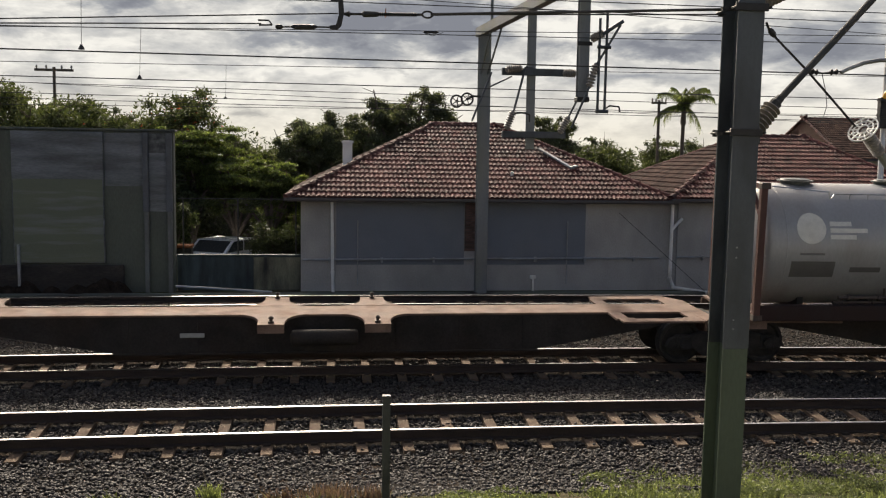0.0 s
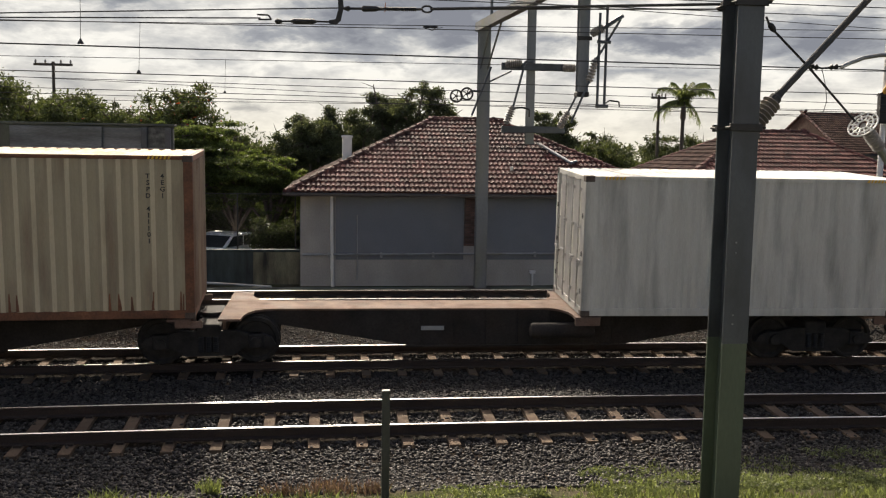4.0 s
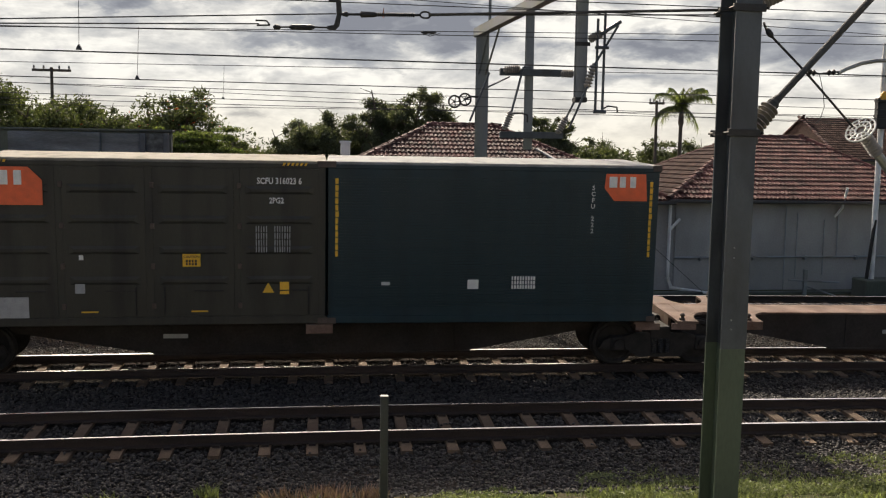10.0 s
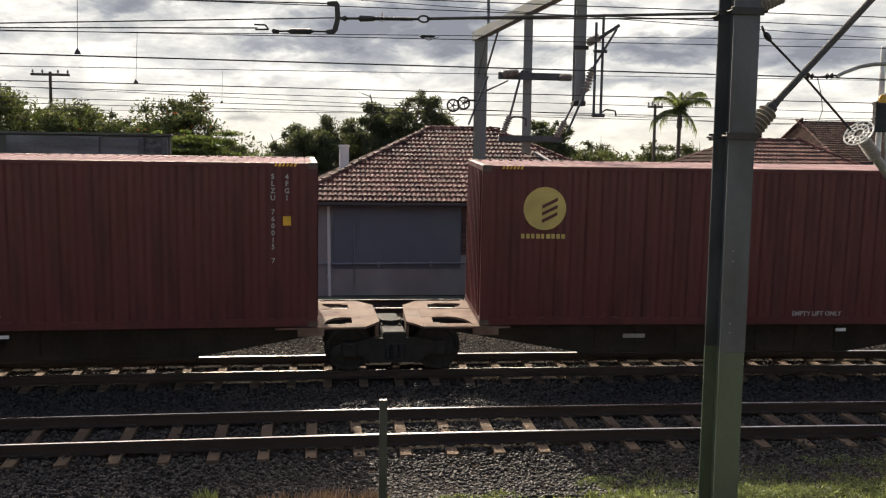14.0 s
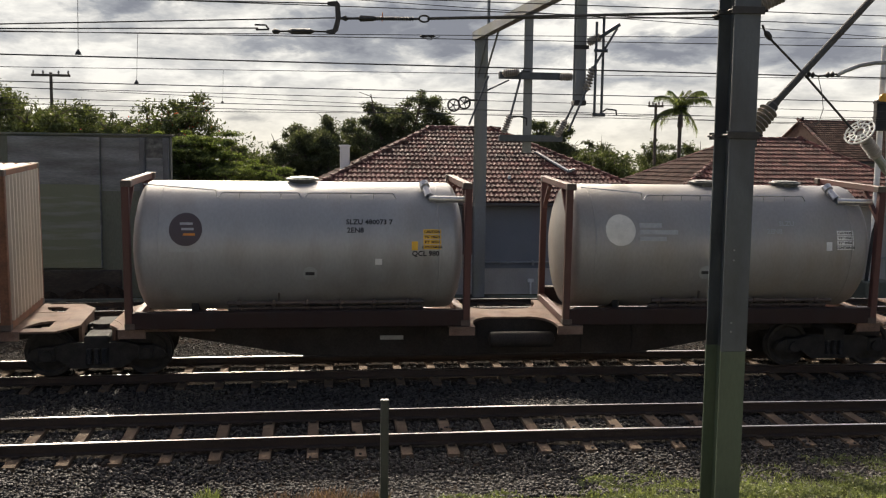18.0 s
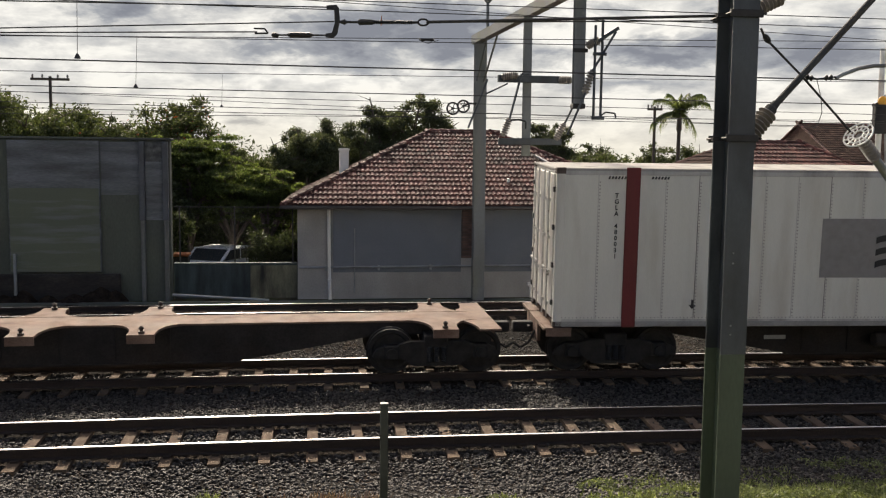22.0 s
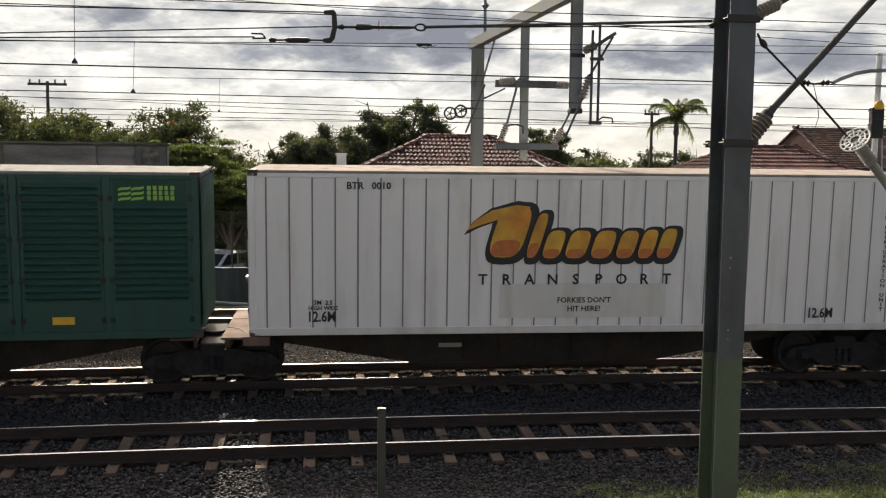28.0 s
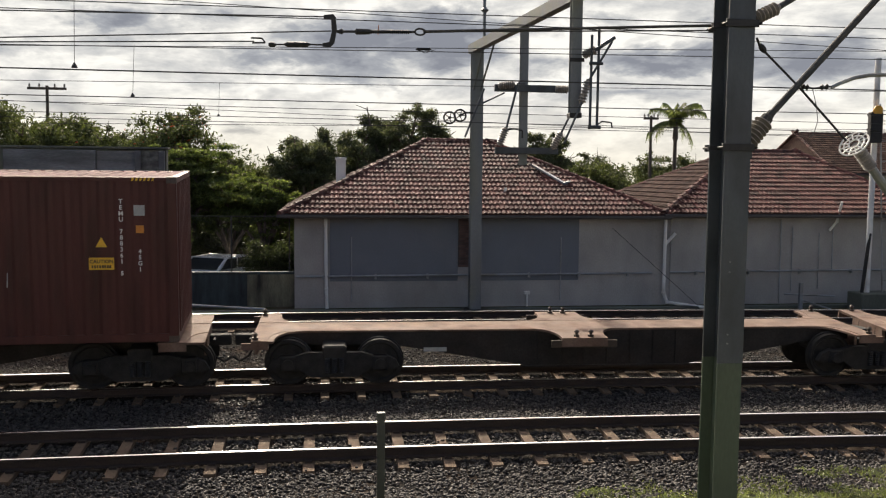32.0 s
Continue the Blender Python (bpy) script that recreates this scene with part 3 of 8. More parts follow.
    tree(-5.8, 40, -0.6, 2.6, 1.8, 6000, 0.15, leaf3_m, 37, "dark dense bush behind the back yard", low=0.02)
    palm(23.1, 58, -1, 8.75)
    rng = np.random.default_rng(20)
    clumps = [(x + rng.uniform(-6, 6), 240 + rng.uniform(-30, 60), rng.uniform(-4, 7.0) + 2.2 * math.sin(x * 0.05), rng.uniform(5, 9)) for x in np.arange(-170, 260, 4.5)]
    V, F = leaf_cloud(rng, clumps, 36000, 0.75)
    tagged(new("far_woods", np_mesh("far_woods", V, F, leaf2_m)), "dark wooded ridge along the horizon", "woods", kind="stuff")
    clumps = [(x + rng.uniform(-3, 3), 84 + rng.uniform(-8, 12), rng.uniform(0, 4.2), rng.uniform(2, 3.2)) for x in np.arange(-45, 70, 2.2)]
    V, F = leaf_cloud(rng, clumps, 52000, 0.22)
    tagged(new("suburb_trees", np_mesh("suburb_trees", V, F, leaf2_m)), "band of dark suburban trees behind the houses", "trees", kind="stuff")


# ---------- houses ----------
def tile_shape():
    """One double-roll roof tile: 0.30 wide, 0.36 long, lying up the slope along y."""
    s = Shape()
    prof = [(-0.15, 0.0), (-0.12, 0.03), (-0.085, 0.042), (-0.045, 0.03), (-0.02, 0.0), (0.0, 0.0), (0.03, 0.03), (0.065, 0.042), (0.105, 0.03), (0.15, 0.0)]
    n = len(prof)
    v = [(x, 0.0, z + 0.048) for x, z in prof] + [(x, 0.36, z + 0.004) for x, z in prof] + [(x, 0.0, z + 0.006) for x, z in prof]
    f = [(i, i + 1, n + i + 1, n + i) for i in range(n - 1)] + [(2 * n + i, 2 * n + i + 1, i + 1, i) for i in range(n - 1)]
    return s.add(v, f)


TILE = tile_shape()
TILE_MESH = TILE.mesh("roof_tile", tile_m)


def tiled_slope(roof, a, b, c, d, limit, rest_m=None):
    """Covers the slope with eave a-b and ridge d-c (c above b) with tiles in courses; the lowest are parts of their own."""
    a, b, c, d = (Vector(q) for q in (a, b, c, d))
    along = (b - a).normalized()
    up = (d - a) - along * (d - a).dot(along)
    length = up.length
    up.normalize()
    nor = along.cross(up)
    base = Matrix((along, up, nor)).transposed().to_4x4()
    count, rest, row, v = 0, Shape(), 0, 0.0
    wide = (b - a).length
    l0, l1 = (d - a).dot(along), (c - a).dot(along)
    while v < length - 0.12:
        k = (v + 0.16) / length
        x0, x1 = l0 * k, wide + (l1 - wide) * k
        n = int((x1 - x0) / 0.3)
        off = 0.15 if row % 2 else 0.0
        u = math.floor(x0 / 0.3) * 0.3 + off
        while u < x1 + 0.05:
            if u > x0 - 0.02:
                o = a + along * u + up * v + nor * 0.02
                m = Matrix.Translation(o) @ base @ Matrix.Rotation(random.uniform(-0.012, 0.012), 4, "X") @ Matrix.Rotation(random.uniform(-0.008, 0.008), 4, "Z")
                if count < limit:
                    part("roof_tile", TILE_MESH, None, roof, at=m)
                    count += 1
                else:
                    rest.add([m @ Vector(q) for q in TILE.v], TILE.f)
            u += 0.3
        v += 0.318
        row += 1
    if rest.v:
        tagged(part("upper_tiles", rest, rest_m or tilej_m, roof), kind="stuff")


def hip_caps(parent, p, q):
    p, q = Vector(p), Vector(q)
    n = int((q - p).length / 0.36)
    d = (q - p).normalized()
    turn = d.to_track_quat("X", "Z").to_matrix().to_4x4()
    for i in range(n + 1):
        part("ridge_cap", CAP_MESH, None, parent, at=Matrix.Translation(p + d * 0.36 * i) @ turn)


CAP_MESH = Shape().tube((0, 0, 0.035), (0.39, 0, 0.02), 0.105, 10, 0.09).mesh("ridge_cap", tile_m)


def hip_house(label, x0, x1, y0, y1, eave, run, ridge, group, sides=("front",), over=0.42, limit=300, run2=None, dark=False):
    """A rendered house with a hipped tile roof; the ridge runs along x."""
    h = thing("house", label, "house", group)
    for a, b in (((x0, y0, -0.5), (x1, y0 + 0.2, eave)), ((x0, y1 - 0.2, -0.9), (x1, y1, eave)), ((x0, y0 + 0.2, -0.5), (x0 + 0.2, y1 - 0.2, eave)), ((x1 - 0.2, y0 + 0.2, -0.5), (x1, y1 - 0.2, eave))):
        part("wall", Shape().box(a, b), render_m, h)
    ex0, ex1, ey0, ey1 = x0 - over, x1 + over, y0 - over, y1 + over
    r0, r1, ry = ex0 + run, max(ex0 + run + 0.6, ex1 - (run2 or run)), (ey0 + ey1) / 2
    A, B, Cc, D = (ex0, ey0, eave), (ex1, ey0, eave), (ex1, ey1, eave), (ex0, ey1, eave)
    E, F = (r0, ry, ridge), (r1, ry, ridge)
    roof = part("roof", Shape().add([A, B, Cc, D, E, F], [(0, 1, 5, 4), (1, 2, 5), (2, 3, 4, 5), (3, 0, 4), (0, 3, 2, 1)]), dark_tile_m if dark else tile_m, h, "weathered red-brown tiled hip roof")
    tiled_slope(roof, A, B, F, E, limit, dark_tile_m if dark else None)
    # the left slope gets a darker tile colour than the front one
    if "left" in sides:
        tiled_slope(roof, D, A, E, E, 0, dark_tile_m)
    if "right" in sides:
        tiled_slope(roof, B, Cc, F, F, 0)
    for p, q in ((A, E), (B, F), (D, E), (Cc, F), (E, F)):
        hip_caps(roof, p, q)
    g = Shape().box((ex0, ey0 - 0.09, eave - 0.09), (ex1, ey0 + 0.01, eave + 0.015), 0.02)
    g.box((ex0 - 0.09, ey0 - 0.02, eave - 0.09), (ex0 + 0.01, ey1, eave + 0.015), 0.02)
    part("gutter", g, dark_gutter_m, h, "dark metal gutter")
    so = Shape().box((ex0 + 0.02, ey0 + 0.015, eave - 0.1), (ex1 - 0.02, y0 - 0.003, eave - 0.06))
    part("soffit", so, render_m, h)
    return h


def pipe_run(name, parent, pts, r, m, clips=0.0):
    s = Shape()
    s.path(pts, r, 8)
    for p in pts[1:-1]:
        s.lathe(Vector(p) - Vector((r * 1.2, 0, 0)), Vector(p) + Vector((r * 1.2, 0, 0)), [(0, r * 0.5), (0.2, r * 1.15), (0.8, r * 1.15), (1, r * 0.5)], 8)
    if clips:
        p, q = Vector(pts[0]), Vector(pts[-1])
        n = int((q - p).length / clips)
        for i in range(n):
            o = p.lerp(q, (i + 0.5) / n)
            s.box(o + Vector((-0.03, -r * 1.4, -0.1)), o + Vector((0.03, 0.1, r * 1.4)))
    return part(name, s, m, parent, smooth=True)


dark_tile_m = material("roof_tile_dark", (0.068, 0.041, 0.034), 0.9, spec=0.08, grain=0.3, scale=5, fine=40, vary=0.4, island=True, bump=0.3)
dark_gutter_m = material("dark_gutter", (0.05, 0.045, 0.045), 0.5, 0.2, grain=0.15)
brick_m = material("dark_brick", (0.10, 0.06, 0.05), 0.85, grain=0.2, vary=0.35, bump=0.3)


def build_houses():
    a = hip_house("low grey rendered house with a red-brown tiled hip roof", -0.76, 10.55, 28.0, 37.2, 2.66, 4.95, 5.08, "houses behind the tracks", ("left",))
    for p, q in (((0.31, 27.975, 0.62), (4.25, 28.0, 2.56)), ((4.61, 27.975, 0.62), (8.11, 28.0, 2.56))):
        part("painted_panel", Shape().box(p, q), panel_m, a, "blue-grey painted sheet panel")
    col = part("brick_pier", Shape().box((4.26, 27.955, 1.05), (4.60, 28.0, 2.58)), dark_gutter_m, a, "narrow dark brick pier")
    bm_ = Shape().box((-0.105, -0.008, -0.032), (0.105, 0.0, 0.032), 0.006).mesh("brick", brick_m)
    for r in range(20):
        for c in range(2):
            w = 0.085 if r % 2 else -0.0
            part("brick", bm_, None, col, at=Matrix.Translation((4.365 + c * 0.225 * 0.62 + w * 0.4, 27.955, 1.09 + r * 0.076)))
    pipe_run("downpipe", a, [(0.18, 27.9, 2.58), (0.2, 27.9, 0.4), (0.22, 27.9, -0.3)], 0.05, white_m)
    pipe_run("conduit", a, [(-0.7, 27.9, 0.78), (10.5, 27.88, 0.84)], 0.032, steel_m, 1.6)
    for x in (0.96, 7.52):
        pipe_run("vent_pipe", a, [(x, 27.93, 1.98), (x, 27.93, 0.0)], 0.018, steel_m)
    pipe_run("tap_pipe", a, [(6.45, 27.93, 0.22), (6.45, 27.93, -0.2)], 0.03, white_m)
    s = Shape().box((6.36, 27.9, 0.18), (6.54, 28.0, 0.28), 0.01)
    part("meter_box", s, white_m, a)
    # on the roof: chimney-like unit, vent and the grey flashing
    s = Shape().box((0.55, 30.85, 3.55), (0.87, 31.15, 4.45), 0.03).box((0.52, 30.82, 4.38), (0.9, 31.18, 4.44))
    part("roof_unit", s, white_m, a, "small pale box-shaped roof unit")
    s = Shape().tube((5.92, 29.0, 3.1), (5.92, 28.95, 3.5), 0.05, 10).box((5.66, 28.75, 3.05), (6.18, 29.1, 3.12), 0.02)
    part("roof_vent", s, white_m, a, "pale roof vent pipe with a lead skirt")
    s = Shape().bar((7.15, 30.55, 4.28), (8.05, 29.4, 3.62), 0.16, 0.05).bar((7.95, 29.42, 3.66), (8.2, 29.5, 3.72), 0.12, 0.05)
    part("flashing", s, steel_m, a, "grey metal roof flashing")
    b = hip_house("grey rendered house with a weathered red tiled hip roof", 11.15, 19.9, 28.0, 35.8, 2.72, 4.32, 4.83, "houses behind the tracks", ("left",), run2=2.9)
    pipe_run("downpipe", b, [(10.9, 27.85, 2.7), (10.9, 27.88, 0.2), (11.0, 27.8, -0.1), (11.9, 26.9, -0.15)], 0.055, white_m)
    pipe_run("branch_pipe", b, [(10.9, 27.86, 1.75), (11.25, 27.9, 2.1)], 0.05, white_m)
    pipe_run("conduit", b, [(11.1, 27.9, 0.86), (20, 27.88, 0.92)], 0.032, steel_m, 1.6)
    for x, z1, z0 in ((14.85, 2.54, -0.2), (15.25, 2.3, 0.2), (16.18, 2.1, 0.3), (16.65, 2.3, 0.9)):
        pipe_run("vent_pipe", b, [(x, 27.93, z1), (x, 27.93, z0)], 0.02, steel_m)
    pipe_run("roof_pipe", b, [(16.5, 27.9, 2.2), (16.66, 27.75, 2.5), (16.66, 27.5, 3.15)], 0.04, white_m)
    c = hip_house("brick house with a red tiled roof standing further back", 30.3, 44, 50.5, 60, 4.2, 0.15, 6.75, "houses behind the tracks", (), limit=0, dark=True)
    # upright filler between the two houses
    s = Shape().box((10.55, 28.05, -0.5), (11.15, 28.2, 2.68))
    tagged(part("wall_link", s, render_m, label="short grey rendered wall between two houses"), category="wall", kind="structure")


def build_yard():
    """The tall concrete wall, the stained low wall with its wire fence, and what shows behind."""
    w = thing("concrete_wall", "tall dark concrete wall with one raised panel and pale stains", "wall", kind="structure")
    part("main_wall", Shape().box((-40, 28.0, -0.5), (-4.48, 28.35, 4.56), 0.02), concrete_m, w)
    for x0, x1 in ((-9.02, -6.47), (-14.4, -9.4)):
        part("raised_panel", Shape().box((x0, 27.88, 0.68), (x1, 28.0, 4.52), 0.015), scrubbed_m, w, "raised panel, bare and smeared grey")
        part("painted_coat", Shape().box((x0 + 0.03, 27.872, 0.7), (x1 - 0.02, 27.88, 3.14)), concrete2_m, w, "smooth olive-grey overpainted lower part")
    part("smeared_strip", Shape().box((-6.45, 27.992, 2.95), (-5.36, 28.0, 4.5)), scrubbed_m, w, "bare strip smeared with grey")
    for x in (-5.27, -4.6):
        part("pilaster", Shape().box((x - 0.08, 27.85, 2.21), (x + 0.08, 28.0, 4.52), 0.01), steelgrey_m, w, "grey upper half of the strip")
        part("pilaster", Shape().box((x - 0.05, 27.86, -0.3), (x + 0.07, 28.0, 2.2), 0.01), pale_concrete_m, w, "pale vertical strip")
    part("plinth", Shape().box((-14.6, 27.72, -0.4), (-5.9, 27.87, 0.64), 0.03), plinth_m, w, "blackened rough plinth below the panels")
    part("coping", Shape().box((-40, 27.93, 4.56), (-4.42, 28.42, 4.63), 0.015), concrete_m, w)
    part("stain_panel", Shape().box((-5.18, 27.97, 3.94), (-4.7, 28.0, 4.5)), soot_m, w, "strip blackened with soot and old paint")
    part("smeared_strip", Shape().box((-5.18, 27.97, 2.21), (-4.7, 28.0, 3.936)), scrubbed_m, w, "bare strip smeared with grey")
    s = Shape().box((-8.83, 27.55, -0.4), (-8.75, 27.62, 1.25), 0.01)
    tagged(part("marker_post", s, steel_m, label="thin grey steel post before the wall"), category="post")
    rub = Shape()
    rng = random.Random(8)
    for i in range(110):
        x, y = rng.uniform(-13, -6), rng.uniform(26.9, 27.75)
        r = rng.uniform(0.15, 0.42)
        rub.lathe((x, y, -0.35), (x, y, -0.35 + r * 1.8 * (1 - (27.9 - y))), [(0, r), (0.4, r * 1.1), (0.8, r * 0.6), (1, r * 0.1)], 7)
    tagged(part("rubble", rub, mound_m, label="heap of earth and rubble at the foot of the wall"), category="rubble", kind="stuff")
    low = thing("low_wall", "low concrete wall stained green and black", "wall", kind="structure")
    part("wall_body", Shape().box((-4.48, 28.4, -0.6), (-0.76, 28.58, 0.82), 0.015), stained_m, low)
    part("pale_panel", Shape().box((-2.2, 28.388, -0.5), (-0.78, 28.4, 0.8)), mossy_m, low, "paler mossy stretch with black runs")
    part("wall_cap", Shape().box((-4.48, 28.36, 0.82), (-0.76, 28.62, 0.88), 0.01), stained_m, low)
    f = thing("wire_fence", "wire mesh fence on thin steel posts above the low wall", "fence")
    for x in (-4.3, -2.67, -0.92):
        part("fence_post", Shape().tube((x, 28.5, 0.88), (x, 28.5, 2.6), 0.022, 8), wire_m, f)
    part("top_rail", Shape().tube((-4.45, 28.5, 2.58), (-0.8, 28.5, 2.58), 0.014, 6), wire_m, f)
    mesh = Shape()
    for i in range(-18, 42):
        x = -4.4 + i * 0.09
        for sg in (-1, 1):
            p, q = [x, 0.9], [x + sg * 1.66, 2.56]
            if min(p[0], q[0]) < -4.42 or max(p[0], q[0]) > -0.8:
                continue
            mesh.tube((p[0], 28.5, p[1]), (q[0], 28.5, q[1]), 0.0018, 3, caps=False)
    part("wire_mesh", mesh, wire_m, f)
    pipe = pipe_run("ground_pipe", None, [(-4.4, 27.6, 0.02), (-1.6, 27.55, -0.16)], 0.045, steel_m)
    tagged(pipe, "pale pipe lying at the foot of the low wall", "pipe")
    k = Shape().box((-30, 27.0, -0.34), (30, 27.25, -0.12), 0.02)
    tagged(part("kerb_edge", k, concrete_m, label="low concrete edge beside the far track"), category="kerb", kind="structure")
    # added wall, out of view: throws light back onto the sides facing the camera
    tagged(part("wall_south", Shape().box((-45, -12.3, 0.0), (45, -12.0, 8.0)), render_m, label="plain grey wall, unseen, added behind the camera to bounce light"), category="wall", kind="structure")
    # parked car, mostly hidden by leaves
    car = thing("parked_car", "white parked car half hidden behind leaves", "car", at=pose(-3.95, 36.2, -0.72, 0, 0, 62))
    body = Shape()
    side = [(-2.1, 0.3), (-2.15, 0.65), (-1.9, 0.88), (-1.1, 0.95), (-0.5, 1.4), (0.75, 1.43), (1.5, 1.0), (2.0, 0.92), (2.1, 0.6), (2.05, 0.3)]
    body.front(side, -0.82, 0.82)
    part("body", body, car_m, car)
    part("windscreen", Shape().add([(-1.08, y, 0.985) if k == 0 else (-0.56, y, 1.38) for k in (0, 1) for y in (-0.7, 0.7)] + [(-1.05, y, 0.96) if k == 0 else (-0.53, y, 1.355) for k in (0, 1) for y in (-0.7, 0.7)], [(0, 1, 3, 2), (4, 6, 7, 5), (0, 2, 6, 4), (1, 5, 7, 3), (0, 4, 5, 1), (2, 3, 7, 6)]), glass_dark_m, car)
    for x0, x1, y in ((-0.95, 0.1, -0.83), (0.18, 1.25, -0.83)):
        g = Shape().front([(x0, 0.98), (x0 + (0.42 if x0 < 0 else 0), 1.36), (x1 - (0.35 if x0 > 0 else 0), 1.36), (x1, 0.98)], y, y + 0.02)
        part("window", g, glass_dark_m, car)
    for x in (-1.35, 1.35):
        for y in (-0.8, 0.8):
            part("wheel", Shape().lathe((x, y - 0.09, 0.32), (x, y + 0.09, 0.32), [(0, 0.2), (0, 0.3), (0.2, 0.32), (0.8, 0.32), (1, 0.3), (1, 0.2)], 18), dark_m, car)
    b = thing("wheelie_bin", "orange-lidded bin beside the trees", "bin", at=Matrix.Translation((-4.86, 32.5, -0.25)))
    part("bin_body", Shape().box((-0.25, -0.28, 0.05), (0.25, 0.28, 0.95), 0.03), dark_m, b)
    part("lid", Shape().box((-0.29, -0.33, 0.95), (0.29, 0.33, 1.05), 0.03), orange_m, b, "orange plastic lid")


mound_m = material("dark_earth", (0.03, 0.023, 0.018), 0.95, spec=0.0, grain=0.4, scale=3, fine=20, bump=0.6, bump_scale=20)
car_m = material("white_car_paint", (0.76, 0.77, 0.78), 0.25, 0.0, grain=0.05)
concrete2_m = material("olive_concrete", (0.142, 0.156, 0.11), 0.9, grain=0.1, scale=0.6, fine=25, stain=(0.2, 0.215, 0.2), amount=0.3, stain_scale=1.1, stretch=(0.5, 1, 4.0), bump=0.1)
pale_concrete_m = material("pale_concrete", (0.15, 0.152, 0.14), 0.9, grain=0.15, scale=1.5, fine=25, stain=(0.17, 0.18, 0.17), amount=0.5, stain_scale=1.5)
mossy_m = material("mossy_concrete", (0.2, 0.195, 0.135), 0.92, grain=0.3, scale=2, fine=25, stain=(0.03, 0.03, 0.026), amount=0.6, stain_scale=1.3, stretch=(2.6, 1, 0.5), bump=0.3)
scrubbed_m = material("smeared_concrete", (0.098, 0.104, 0.1), 0.9, grain=0.3, scale=1.2, fine=14, stain=(0.2, 0.21, 0.22), amount=0.9, stain_scale=0.8, stretch=(0.55, 1, 3.6), bump=0.2)
steelgrey_m = material("grey_strip_paint", (0.11, 0.117, 0.125), 0.8, grain=0.15, scale=2, fine=25, stain=(0.07, 0.072, 0.075), amount=0.4)
stained_m = material("stained_concrete", (0.07, 0.1, 0.104), 0.9, grain=0.2, scale=1.5, fine=25, stain=(0.02, 0.023, 0.025), amount=1.0, stain_scale=1.6, stretch=(2.4, 1, 0.45), bump=0.3)
plinth_m = material("rough_plinth", (0.045, 0.038, 0.032), 0.95, grain=0.4, scale=2.5, fine=14, stain=(0.025, 0.022, 0.02), amount=0.8, stain_scale=2.0, stretch=(0.6, 1, 1.6), bump=0.8, bump_scale=12)
soot_m = material("sooty_concrete", (0.16, 0.165, 0.155), 0.9, grain=0.25, scale=3, fine=25, stain=(0.035, 0.035, 0.035), amount=0.75, stain_scale=5)
glass_dark_m = material("dark_glass", (0.03, 0.035, 0.04), 0.08, grain=0.05)
orange_m = material("orange_plastic", (0.3, 0.09, 0.02), 0.5, grain=0.1)


# ---------- overhead line ----------
def insulator(name, parent, p, q, r, m=None):
    prof = []
    n = 7
    for i in range(n):
        prof += [(0.06 + 0.88 * i / n, r * 0.55), (0.06 + 0.88 * (i + 0.35) / n, r), (0.06 + 0.88 * (i + 0.6) / n, r * 0.9), (0.06 + 0.88 * (i + 0.7) / n, r * 0.55)]
    s = Shape().lathe(p, q, [(0, r * 0.5), (0.05, r * 0.6)] + prof + [(0.95, r * 0.6), (1, r * 0.5)], 18)
    return part(name, s, m or porcelain_m, parent, "ribbed grey porcelain insulator", smooth=True)


def h_column(x, y, w, d, z0, z1, t=0.022):
    s = Shape()
    s.box((x - w / 2, y, z0), (x + w / 2, y + t, z1), 0.003)
    s.box((x - w / 2, y + d - t, z0), (x + w / 2, y + d, z1), 0.003)
    s.box((x - t / 2, y + t, z0), (x + t / 2, y + d - t, z1))
    return s


def wire(label, a, b, r, sag=0.0, ext=50.0, group="wires of the overhead line"):
    a, b = Vector(a), Vector(b)
    d = (b - a).normalized()
    if ext:
        a, b = a - d * ext, b + d * ext
    pts = [a.lerp(b, i / 12) - Vector((0, 0, sag * 4 * (i / 12) * (1 - i / 12))) for i in range(13)] if sag else [a, b]
    return tagged(part("wire", Shape().path(pts, r, 6), wire_m), label, "wire", group)


